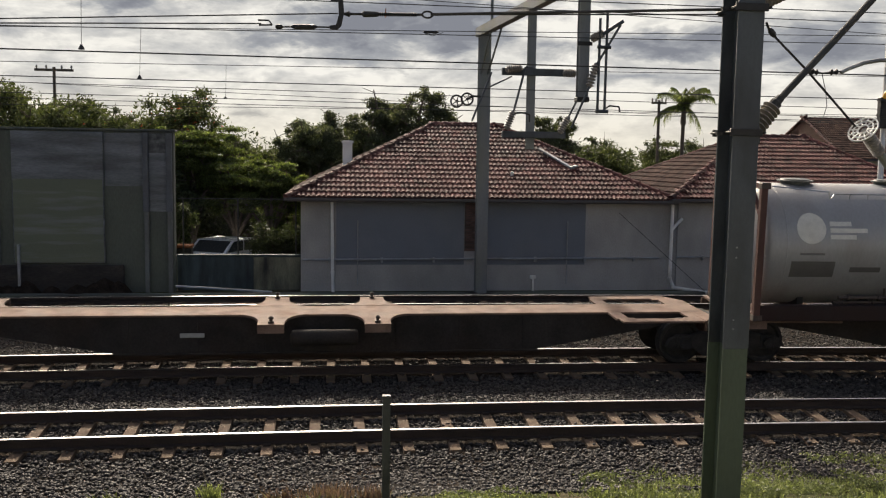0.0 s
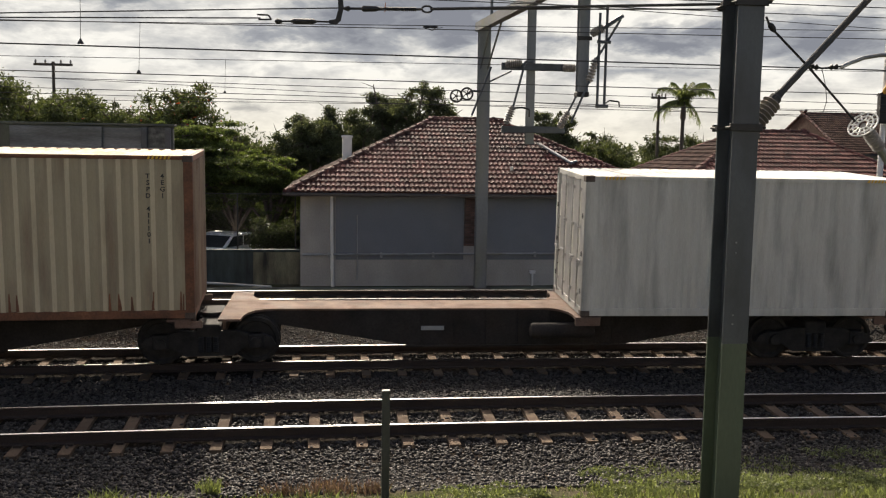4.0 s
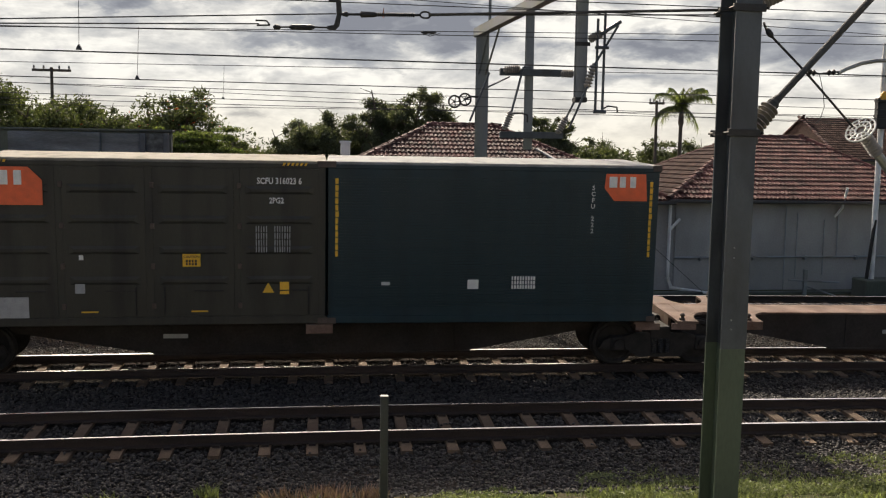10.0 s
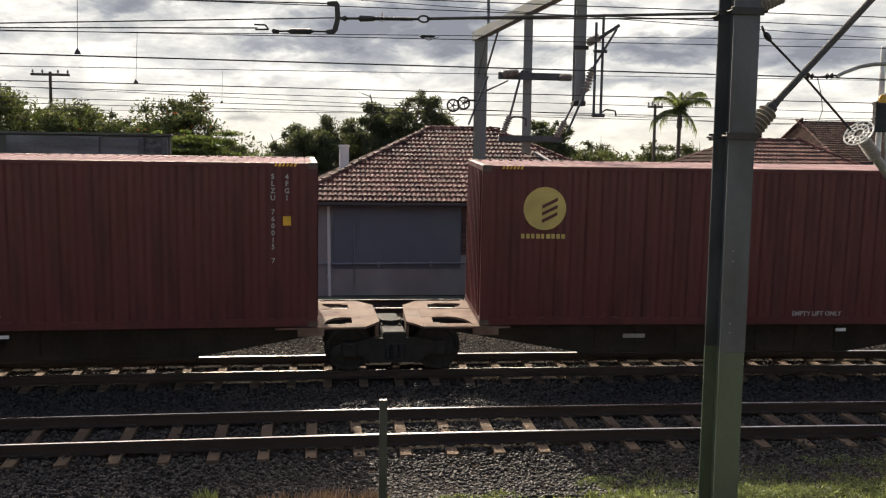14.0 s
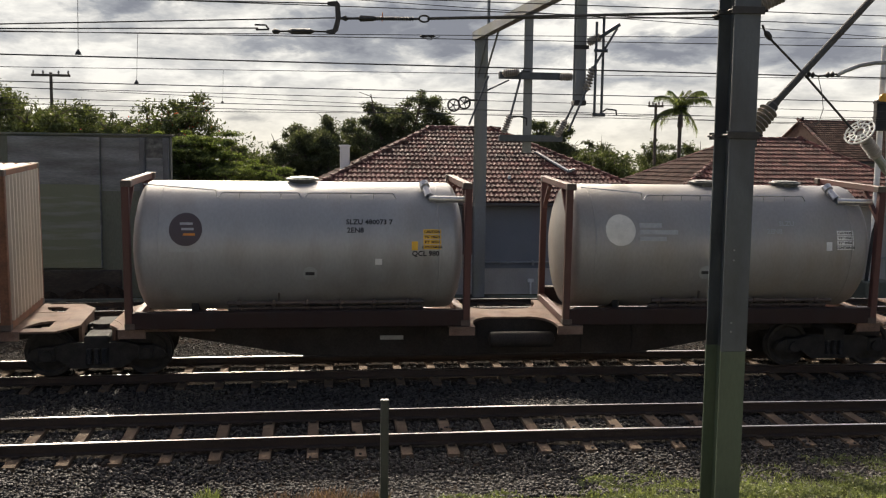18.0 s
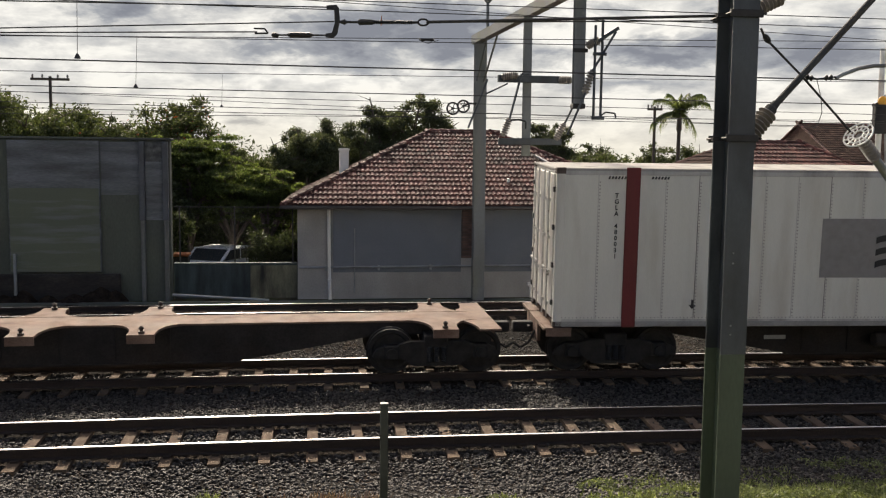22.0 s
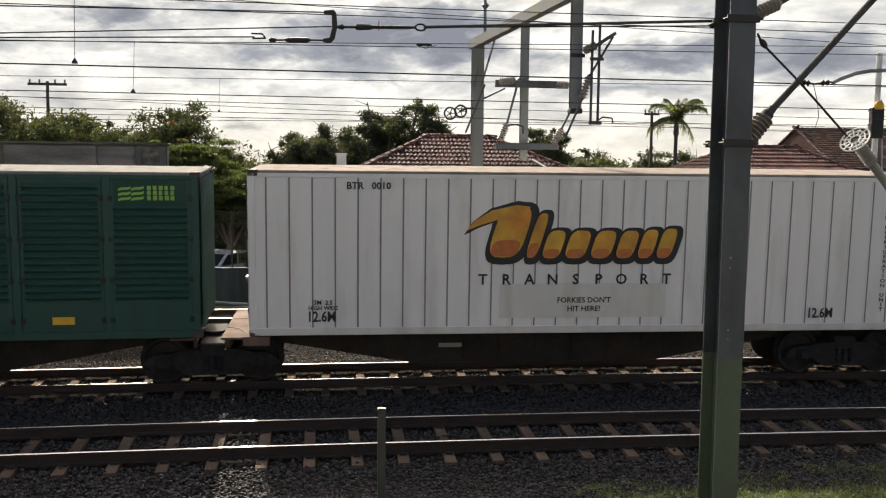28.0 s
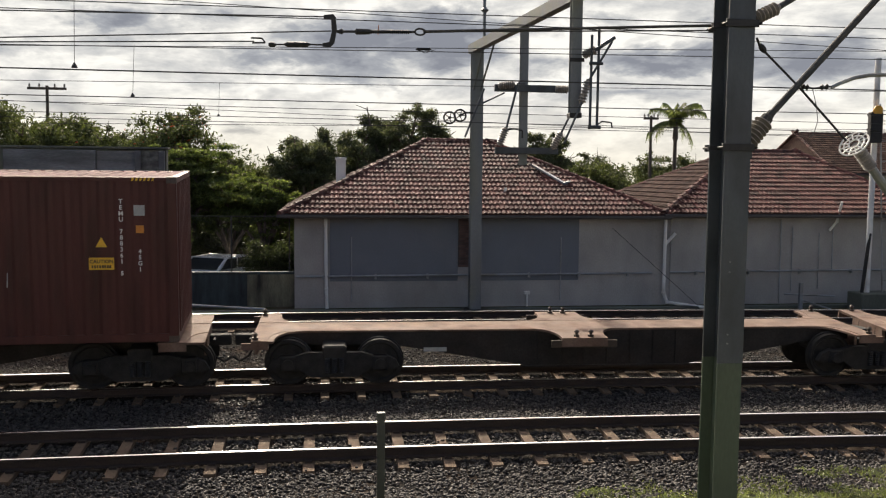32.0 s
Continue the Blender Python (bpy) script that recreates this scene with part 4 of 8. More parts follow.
def build_overhead():
    # the near mast
    m = thing("overhead_mast", "grey painted steel column of the overhead line, greener lower down", "mast")
    m.matrix_basis = Matrix.Translation((4.04, 8.5, 5.2)) @ Matrix.Rotation(0.002, 4, "Y") @ Matrix.Translation((-4.04, -8.5, -5.2))
    part("upper_column", h_column(4.04, 8.5, 0.265, 0.37, 2.04, 9.0), mast_m, m)
    part("lower_column", h_column(4.035, 8.498, 0.258, 0.374, -0.5, 2.04), mast_low_m, m, "greenish lower part of the column")
    for z in (4.17, 5.36):
        band = Shape().box((3.87, 8.47, z - 0.035), (4.2, 8.5, z + 0.035), 0.004).box((3.87, 8.87, z - 0.035), (4.2, 8.9, z + 0.035), 0.004)
        for x in (3.87, 4.21):
            band.tube((x, 8.45, z), (x, 8.92, z), 0.012, 8)
        band.bar((3.78, 8.6, z - 0.01), (3.95, 8.6, z), 0.05, 0.04)
        part("clamp_band", band, dark_m, m, "dark steel clamp with bolts")
    for z in (2.24, 2.33, 2.95, 3.05):
        part("bolt", Shape().lathe((4.0, 8.502, z), (4.0, 8.488, z), [(0, 0.009), (0.7, 0.009), (1, 0.005)], 8), steel_m, m)
    a = thing("cantilever_arm", "slanting steel strut on a big ribbed insulator", "cantilever")
    insulator("insulator", a, (4.18, 8.66, 4.18), (4.41, 8.68, 4.46), 0.098)
    part("strut", Shape().tube((4.43, 8.68, 4.48), (5.62, 8.7, 5.76), 0.034, 12).box((4.1, 8.6, 4.06), (4.24, 8.72, 4.22), 0.01).lathe((4.39, 8.68, 4.44), (4.47, 8.68, 4.53), [(0, 0.06), (0.4, 0.062), (0.6, 0.045), (1, 0.04)], 12), strut_m, a, smooth=False)
    insulator("insulator", a, (4.2, 8.66, 5.42), (4.5, 8.68, 5.56), 0.07)
    part("top_strut", Shape().tube((4.48, 8.68, 5.55), (5.4, 8.7, 6.1), 0.03, 10), strut_m, a)
    s = Shape()
    s.path([(4.24, 8.6, 5.24), (4.3, 8.64, 5.16), (4.74, 8.7, 4.8), (5.3, 8.72, 4.26)], 0.012, 8)
    s.lathe((4.29, 8.64, 5.19), (4.36, 8.65, 5.11), [(0, 0.015), (0.3, 0.03), (0.7, 0.03), (1, 0.015)], 10)
    part("tie_rod", s, dark_m, a)
    s = Shape().path([(4.72, 8.7, 4.81), (4.9, 8.7, 4.775), (5.1, 8.7, 4.8)], 0.01, 8)
    for x, z in ((4.8, 4.79), (4.84, 4.785), (5.0, 4.79), (5.05, 4.795)):
        s.lathe((x - 0.02, 8.7, z), (x + 0.02, 8.7, z), [(0, 0.012), (0.5, 0.032), (1, 0.012)], 10)
    part("link", s, dark_m, a)
    part("bent_pipe", Shape().path([(5.1, 8.7, 4.79), (5.18, 8.7, 4.83), (5.34, 8.7, 4.89), (5.5, 8.7, 4.92), (5.9, 8.7, 4.94)], 0.02, 10), steel_m, a, smooth=True)
    part("hanging_wire", Shape().path([(4.9, 8.7, 4.77), (4.95, 8.7, 4.6), (4.97, 8.7, 4.45), (4.93, 8.7, 4.32), (4.88, 8.7, 4.28)], 0.004, 5), wire_m, a)
    s = Shape()
    o, ax = Vector((5.36, 8.68, 4.23)), Vector((0.72, 0.34, -0.6)).normalized()
    e1 = ax.orthogonal().normalized()
    e2 = ax.cross(e1)
    for r in (0.055, 0.105, 0.15):
        ring = [o + (e1 * math.cos(i * math.pi / 10) + e2 * math.sin(i * math.pi / 10)) * r for i in range(21)]
        s.path(ring, 0.009, 5)
    for i in range(12):
        q = e1 * math.cos(i * math.pi / 6) + e2 * math.sin(i * math.pi / 6)
        s.tube(o + q * 0.05, o + q * 0.15, 0.008, 5)
    part("guard_disc", s, white_m, a, "white lattice guard disc")
    insulator("insulator", a, o + ax * 0.02, o + ax * 0.42, 0.07)
    part("arm_end", Shape().tube(o + ax * 0.4, o + ax * 1.2, 0.045, 10), steel_m, a)
    # tension gear on the anchor wires
    g = thing("tension_gear", "dark equalising plate with turnbuckle, spring and anchor wires", "tensioner")
    s = Shape().front([(0.04, 5.36), (0.13, 5.37), (0.155, 5.34), (0.165, 5.22), (0.14, 5.1), (0.1, 5.06), (0.03, 5.07), (0.03, 5.1), (0.09, 5.11), (0.115, 5.2), (0.11, 5.32), (0.04, 5.33)], 8.79, 8.81)
    part("equaliser_plate", s, dark_m, g)
    s = Shape().path([(-0.42, 8.8, 5.075), (-0.2, 8.8, 5.085), (0.04, 8.8, 5.085)], 0.008, 6)
    s.lathe((-0.33, 8.8, 5.08), (-0.08, 8.8, 5.085), [(0, 0.008), (0.15, 0.024), (0.85, 0.024), (1, 0.008)], 8)
    s.lathe((-0.47, 8.8, 5.075), (-0.4, 8.8, 5.075), [(0, 0.01), (0.3, 0.026), (0.8, 0.02), (1, 0.01)], 8)
    s.path([(-0.63, 8.8, 5.13), (-0.53, 8.8, 5.13), (-0.5, 8.8, 5.09), (-0.62, 8.8, 5.085)], 0.008, 6)
    part("turnbuckle", s, dark_m, g)
    s = Shape().lathe((0.16, 8.8, 5.212), (0.5, 8.8, 5.22), [(0, 0.01), (0.15, 0.028), (0.2, 0.012), (0.5, 0.012), (0.55, 0.03), (0.9, 0.026), (1, 0.012)], 10)
    part("clevis", s, dark_m, g)
    spring = [(i / 40, 0.022 if i % 2 else 0.012) for i in range(41)]
    part("spring", Shape().lathe((0.48, 8.8, 5.22), (0.85, 8.8, 5.228), spring, 8), dark_m, g)
    ring = Shape().path([(0.95 + 0.05 * math.cos(i * math.pi / 8), 8.8, 5.232 + 0.03 * math.sin(i * math.pi / 8)) for i in range(17)], 0.009, 6)
    ring.tube((0.84, 8.8, 5.228), (0.91, 8.8, 5.23), 0.012, 6)
    part("thimble_ring", ring, dark_m, g)
    part("red_tag", Shape().bar((0.55, 8.8, 5.19), (0.555, 8.8, 5.28), 0.008, 0.008), orange_m, g)
    wire("dark anchor wire running to the mast", (0.98, 8.8, 5.235), (3.9, 8.72, 5.37), 0.014, ext=0)
    wire("second dark anchor wire running to the mast", (1.0, 8.8, 5.235), (3.9, 8.78, 5.33), 0.007, ext=0)
    wire("anchor wire of the tension gear", (0.04, 8.8, 5.345), (-30, 8.8, 5.0), 0.006, ext=0)
    wire("anchor wire of the tension gear", (0.11, 8.8, 5.215), (-30, 8.8, 3.75), 0.006, ext=0)
    wire("anchor wire of the tension gear", (-0.6, 8.8, 5.1), (-30, 8.8, 4.2), 0.006, ext=0)
    # contact and catenary wires
    wire("contact wire over the near track", (-4.31, 13.2, 5.27), (8.58, 13.2, 5.24), 0.010)
    wire("contact wire over the middle track", (-5.77, 17.6, 5.26), (11.43, 17.6, 5.21), 0.009)
    wire("contact wire over the far track", (-5.56, 24.4, 5.37), (15.87, 24.4, 5.21), 0.009)
    wire("catenary wire over the middle track", (-5.74, 17.6, 6.15), (11.36, 17.6, 6.32), 0.008)
    wire("catenary wire over the middle track", (-5.74, 17.5, 6.12), (11.36, 17.7, 6.5), 0.007)
    wire("catenary wire over the far track", (-7.99, 24.4, 6.15), (15.81, 24.4, 6.37), 0.008)
    wire("catenary wire over the near track", (0.94, 13.2, 6.18), (8.5, 13.2, 6.17), 0.007)
    wire("feeder wire beside the far track", (-6.72, 31, 5.6), (20.18, 31, 5.42), 0.01)
    wire("feeder wire beside the far track", (-8.53, 26, 5.76), (16.9, 26, 5.56), 0.009)
    wire("feeder wire beside the far track", (-5.26, 33, 6.13), (21.49, 33, 5.39), 0.009)
    wire("feeder wire beside the far track", (-4.53, 40, 5.94), (26.02, 40, 6.2), 0.011)
    wire("feeder wire above the tracks", (2.27, 17.6, 6.77), (11.34, 17.6, 6.74), 0.009)
    wire("feeder wire above the tracks", (4.7, 17.8, 6.79), (11.48, 17.8, 6.54), 0.007, ext=20)
    for p, q in (((-3.29, 13.2, 6.6), (-3.31, 13.2, 5.29)), ((-3.36, 17.6, 6.2), (-3.4, 17.6, 5.26)), ((-2.55, 24.4, 6.22), (-2.58, 24.4, 5.34))):
        tagged(part("dropper", Shape().tube(p, q, 0.004, 5).lathe(Vector(q) + Vector((0, 0, 0.07)), q, [(0, 0.01), (0.6, 0.035), (1, 0.045)], 8), wire_m), "thin dropper wire with a clip on the contact wire", "dropper", "droppers of the overhead line")
    s = Shape().lathe((1.82, 17.6, 6.265), (2.12, 17.6, 6.27), [(0, 0.01), (0.2, 0.03), (0.5, 0.02), (0.8, 0.03), (1, 0.01)], 8).path([(1.85, 17.6, 6.25), (2.0, 17.6, 6.2), (2.2, 17.6, 6.27)], 0.006, 5)
    tagged(part("wire_splice", s, dark_m), "dark splice clamp on a catenary wire", "clamp")
    # the far portal mast and its beam
    m = thing("portal_mast", "grey steel portal mast with a box beam", "mast")
    part("column", h_column(4.62, 26.85, 0.34, 0.3, -0.25, 7.6, 0.025), mast2_m, m)
    part("foot_plate", Shape().box((4.3, 26.7, -0.25), (4.95, 27.3, -0.12), 0.01), dark_m, m)
    part("beam", Shape().bar((4.5, 27.3, 7.62), (6.35, 8.8, 7.72), 0.22, 0.26), mast2_m, m)
    part("knee_brace", Shape().tube((4.7, 26.9, 6.35), (4.85, 25.6, 7.55), 0.03, 8).tube((4.5, 26.9, 6.35), (4.62, 25.9, 7.55), 0.03, 8), mast2_m, m)
    part("spike", Shape().tube((4.79, 26.8, 7.6), (4.78, 26.8, 9.6), 0.045, 8).lathe((4.79, 26.8, 8.62), (4.79, 26.8, 8.78), [(0, 0.05), (0.5, 0.12), (1, 0.05)], 10), mast2_m, m)
    for i, (x, z) in enumerate(((3.77, 5.56), (4.08, 5.63))):
        wl = Shape().path([(x + 0.17 * math.cos(k * math.pi / 9), 26.7, z + 0.17 * math.sin(k * math.pi / 9)) for k in range(19)], 0.028, 6)
        for k in range(5):
            wl.tube((x, 26.7, z), (x + 0.17 * math.cos(k * 1.2566), 26.7, z + 0.17 * math.sin(k * 1.2566)), 0.014, 5)
        wl.tube((x, 26.62, z), (x, 26.78, z), 0.04, 8)
        part("pulley", wl, dark_m, m, "spoked tension pulley")
    part("pulley_arm", Shape().path([(4.08, 26.72, 5.63), (4.25, 26.75, 5.72), (4.5, 26.85, 5.72)], 0.03, 6), dark_m, m)
    d = thing("drop_post", "steel drop post with cross bars, insulators and registration rods", "registration gear")
    part("post", h_column(5.0, 22.3, 0.19, 0.16, 4.15, 7.6, 0.018), mast2_m, d)
    part("cross_bar", Shape().box((4.23, 22.12, 5.93), (6.0, 22.24, 6.1), 0.01), mast_m, d)
    part("cross_bar", Shape().box((4.26, 22.12, 4.42), (5.84, 22.24, 4.58), 0.01), mast_m, d)
    for p, q in (((4.3, 22.05, 6.05), (4.7, 22.05, 6.1)), ((5.72, 22.05, 6.0), (6.05, 22.05, 6.0)), ((4.34, 22.02, 4.62), (4.5, 22.02, 5.05)), ((5.66, 22.02, 4.55), (5.88, 22.02, 4.95))):
        insulator("insulator", d, p, q, 0.10)
    for p, q, r in (((4.5, 22.02, 5.02), (4.78, 22.02, 6.12), 0.028), ((5.87, 22.02, 4.93), (6.2, 22.02, 5.6), 0.026), ((4.2, 26.5, 5.0), (4.75, 26.5, 6.4), 0.03), ((4.7, 26.5, 5.98), (5.35, 26.5, 6.3), 0.025), ((4.8, 22.0, 6.12), (5.0, 22.25, 6.15), 0.03)):
        part("rod", Shape().tube(p, q, r, 8), mast_m, d)
    part("small_arm", Shape().path([(4.5, 22.0, 5.0), (4.72, 22.0, 5.02), (4.9, 22.0, 4.98), (4.9, 22.0, 4.8)], 0.02, 6), dark_m, d)
    e = thing("drop_post", "heavy steel drop post with insulators and twin registration tubes", "registration gear")
    part("post", h_column(5.29, 18.7, 0.22, 0.2, 5.18, 7.66, 0.02), mast2_m, e)
    part("post_foot", Shape().box((5.16, 18.68, 5.1), (5.42, 18.92, 5.2), 0.01), dark_m, e)
    part("clamp_plate", Shape().box((5.13, 18.68, 6.25), (5.45, 18.7, 6.33)), dark_m, e)
    insulator("insulator", e, (5.38, 18.55, 6.36), (5.66, 18.55, 6.5), 0.09)
    insulator("insulator", e, (5.36, 18.55, 5.38), (5.52, 18.55, 5.88), 0.09)
    for p, q, r in (((5.55, 18.5, 6.78), (5.54, 18.5, 4.86), 0.028), ((5.70, 18.5, 6.95), (5.69, 18.5, 4.9), 0.028), ((5.6, 18.5, 6.46), (6.03, 18.5, 6.74), 0.04), ((5.5, 18.5, 5.85), (5.98, 18.5, 6.66), 0.026), ((5.0, 18.5, 4.55), (5.36, 18.5, 5.4), 0.024),
                    ((5.5, 18.48, 4.9), (5.76, 18.48, 4.9), 0.04), ((5.5, 18.48, 6.2), (5.78, 18.48, 6.2), 0.035)):
        part("tube", Shape().tube(p, q, r, 10), mast_m, e)
    part("steady_arm", Shape().path([(5.7, 18.5, 4.95), (5.8, 18.5, 5.02), (6.0, 18.5, 5.0), (6.02, 18.5, 4.9)], 0.016, 6), dark_m, e)
    # guy rope of a pole beyond
    wire("slanting guy rope before the grey house", (9.0, 27.4, 2.3), (11.7, 27.0, -0.1), 0.009, ext=0)
    # signal
    s = thing("signal", "railway signal on a white post with a ladder and dark heads", "signal")
    part("post", Shape().tube((17.0, 26.5, -0.2), (17.05, 26.5, 7.6), 0.09, 12), white_m, s)
    part("base", Shape().box((16.6, 26.1, -0.3), (17.9, 26.9, 0.35), 0.03), concrete_m, s)
    for dz in (5.0, 5.45):
        part("signal_head", Shape().box((16.72, 26.2, dz), (17.12, 26.42, dz + 0.5), 0.03).box((16.6, 26.05, dz + 0.36), (16.95, 26.25, dz + 0.42)), dark_m, s)
    part("lamp_plate", Shape().lathe((16.9, 26.2, 5.98), (16.9, 26.14, 5.98), [(0, 0.15), (1, 0.15)], 14), yellow_m, s, "small yellow round plate")
    lad = Shape()
    for x in (17.5, 17.9):
        lad.tube((x, 26.4, -0.2), (x - 0.35, 26.45, 6.2), 0.025, 6)
    for i in range(20):
        lad.tube((17.48 - i * 0.0175, 26.4, 0.1 + i * 0.31), (17.9 - i * 0.0175, 26.4, 0.1 + i * 0.31), 0.014, 5)
    part("ladder", lad, steel_m, s)
    part("brace", Shape().bar((16.75, 26.4, 0.0), (17.0, 26.45, 2.2), 0.09, 0.06), dark_m, s)
    c = Shape().box((14.9, 26.7, -0.3), (15.0, 26.8, 0.62)).tube((14.4, 26.75, 0.28), (16.1, 26.75, 0.2), 0.03, 6).tube((14.95, 26.75, 0.1), (15.9, 26.6, -0.2), 0.025, 6)
    tagged(part("cable_bracket", c, steel_m), "pale cable bracket and pipes beside the track", "bracket")
    # poles far off
    for x, y, z0, z1, label in ((-16.7, 60, -1, 9.2, "wooden power pole with a cross arm and insulators"), (21.5, 58, -1, 7.9, "wooden power pole far behind the roofs")):
        p = thing("power_pole", label, "pole", at=Matrix.Translation((x, y, z0)))
        part("pole", Shape().tube((0, 0, -0.3), (0, 0, z1 - z0), 0.12, 10, 0.09), bark_m, p)
        w = 1.15 if x < 0 else 0.5
        part("cross_arm", Shape().box((-w, -0.06, z1 - z0 - 0.25), (w, 0.06, z1 - z0 - 0.1)), bark_m, p)
        for k in (-0.9, -0.4, 0.4, 0.9):
            part("pole_insulator", Shape().lathe((k * w, 0, z1 - z0 - 0.1), (k * w, 0, z1 - z0 + 0.12), [(0, 0.03), (0.4, 0.07), (1, 0.04)], 8), porcelain_m, p)
    # post on the near bank
    p = thing("fence_post", "dark green steel post on the near bank", "post", at=Matrix.Translation((0.64, 9.5, 0)))
    part("post", Shape().box((-0.042, -0.035, -0.3), (0.042, 0.035, 1.36), 0.01), post_m, p)
    part("cap", Shape().box((-0.046, -0.039, 1.34), (0.046, 0.039, 1.372), 0.006), post_m, p)


strut_m = material("weathered_strut", (0.055, 0.058, 0.06), 0.75, 0.0, spec=0.2, grain=0.25, scale=4, fine=40, stain=(0.09, 0.08, 0.07), amount=0.4)
post_m = material("dark_post_paint", (0.034, 0.04, 0.037), 0.5, grain=0.2, scale=3, fine=40, stain=(0.06, 0.06, 0.05), amount=0.3)
mast2_m = material("portal_grey_paint", (0.155, 0.17, 0.18), 0.5, 0.2, grain=0.15, scale=2, fine=40, stain=(0.17, 0.18, 0.14), amount=0.5, stretch=(1, 1, 0.3))
yellow_m = material("yellow_plate", (0.65, 0.32, 0.02), 0.5, grain=0.1)


# ---------- plants on the near bank ----------
def build_bank():
    rng = np.random.default_rng(30)

    def blades(n, x0, x1, y0, y1, h, name, m, label, cluster=None):
        if cluster:
            c = rng.choice(len(cluster), n)
            cx = np.array(cluster)[c]
            x, y = cx[:, 0] + rng.normal(0, 1, n) * cx[:, 2], cx[:, 1] + rng.normal(0, 1, n) * cx[:, 2] * 0.6
        else:
            x, y = rng.uniform(x0, x1, n), rng.uniform(y0, y1, n)
            keep = np.array([noise.noise((a * 0.8, b * 1.3, 3)) > -0.12 for a, b in zip(x, y)])
            x, y = x[keep], y[keep]
        n = len(x)
        z = np.interp(y + BEND * x * x / 2, [6.5, 8.6, 9.8, 10.6, 11.4], [0.62, 0.29, 0.03, -0.14, -0.23])
        a = rng.uniform(0, 6.28, n)
        hh = h * rng.uniform(0.4, 1.3, n)
        lean = rng.normal(0, 0.35, (n, 2)) * hh[:, None]
        w = rng.uniform(0.006, 0.014, n)
        p = np.stack([x, y, z], -1)
        side = np.stack([np.cos(a) * w, np.sin(a) * w, np.zeros(n)], -1)
        tip = p + np.concatenate([lean, hh[:, None]], 1)
        mid = p + np.concatenate([lean * 0.4, hh[:, None] * 0.55], 1)
        V = np.stack([p - side, p + side, mid + side * 0.8, mid - side * 0.8, tip], 1).reshape(-1, 3)
        k = np.arange(n)[:, None] * 5
        F4 = k + np.array([[0, 1, 2, 3]])
        me = bpy.data.meshes.new(name)
        F3 = k + np.array([[3, 2, 4]])
        me.from_pydata(V.tolist(), [], F4.tolist() + F3.tolist())
        me.materials.append(m)
        tagged(new(name, me), label, "plants", kind="stuff")

    blades(9000, 3.0, 9.5, 8.2, 10.35, 0.11, "grass", grass_m, "sunlit grass on the near bank")
    blades(1500, 0.9, 3.2, 8.6, 10.0, 0.10, "grass", grass_m, "sunlit grass on the near bank")
    blades(1600, -5, 1, 8.8, 10.3, 0.12, "grass", grass_m, "thin grass on the near bank")
    blades(6500, 4.2, 9.8, 10.25, 11.5, 0.085, "grass", grass_m, "low grass creeping into the ballast")
    # low leafy creepers in uneven clumps, thinning out over the stones
    clumps = []
    for i in range(900):
        x, y = rng.uniform(1.2, 9.8), 9.5 + 2.2 * rng.uniform(0, 1)
        if noise.noise((x * 0.9, y * 1.6, 8)) + (9.9 - y) * 0.35 + (x - 4.5) * 0.09 > -0.06 - 0.12 * rng.uniform(0, 1):
            z = float(np.interp(y + BEND * x * x / 2, [6.5, 8.6, 9.8, 10.6, 11.4], [0.62, 0.29, 0.03, -0.14, -0.23]))
            clumps.append((x, y, z + 0.04, rng.uniform(0.08, 0.2)))
    V, F = leaf_cloud(rng, clumps, 70000, 0.019, 0.2, slim=0.55)
    tagged(new("creeping_weed", np_mesh("creeping_weed", V, F, creeper_m)), "low leafy weeds creeping over the ballast", "plants", kind="stuff")
    blades(260, 0, 0, 0, 0, 0.17, "weed", grass_m, "small green weeds in the ballast", [(-1.35, 10.75, 0.07), (-2.4, 10.2, 0.08), (-1.3, 10.4, 0.05)])
    blades(520, 0, 0, 0, 0, 0.17, "dry_weed", weed_m, "reddish dry weeds at the edge of the ballast", [(-0.15, 10.35, 0.17), (0.15, 10.25, 0.15), (0.05, 10.55, 0.12), (-0.5, 10.3, 0.1), (0.5, 10.2, 0.1)])


build_backdrop()
build_woods()
build_houses()
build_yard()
build_overhead()
build_bank()

# ---------- the train ----------
DECK = 0.985
deck_m = material("wagon_deck_dusty", (0.178, 0.124, 0.098), 0.85, spec=0.15, grain=0.25, scale=2.5, fine=40, stain=(0.1, 0.06, 0.045), amount=0.55, stain_scale=2.2, bump=0.15)
under_m = material("wagon_frame_rust", (0.034, 0.0315, 0.03), 0.9, spec=0.15, grain=0.3, scale=2, fine=30, stain=(0.036, 0.029, 0.025), amount=0.4)
lock_m = material("twistlock_iron", (0.06, 0.045, 0.035), 0.7, 0.3, grain=0.3)
grime_m = material("black_grime", (0.03, 0.029, 0.028), 0.85, 0.1, spec=0.2, grain=0.35)
moving = []          # every thing of the train with its place along it
wheels = {-1: [], 1: []}


def wheelset_mesh():
    sh = Shape()
    sh.tube((0, -0.75, 0), (0, 0.75, 0), 0.07, 10)
    for k in (-1, 1):
        sh.lathe((0, k * 0.50, 0), (0, k * 0.64, 0), [(0, 0.39), (0.0, 0.455), (0.25, 0.45), (0.3, 0.425), (1, 0.42), (1, 0.36), (0.7, 0.33), (0.65, 0.14), (1.0, 0.12), (1.0, 0.08)], 24)
    return sh.mesh("wheelset", [grime_m], True)


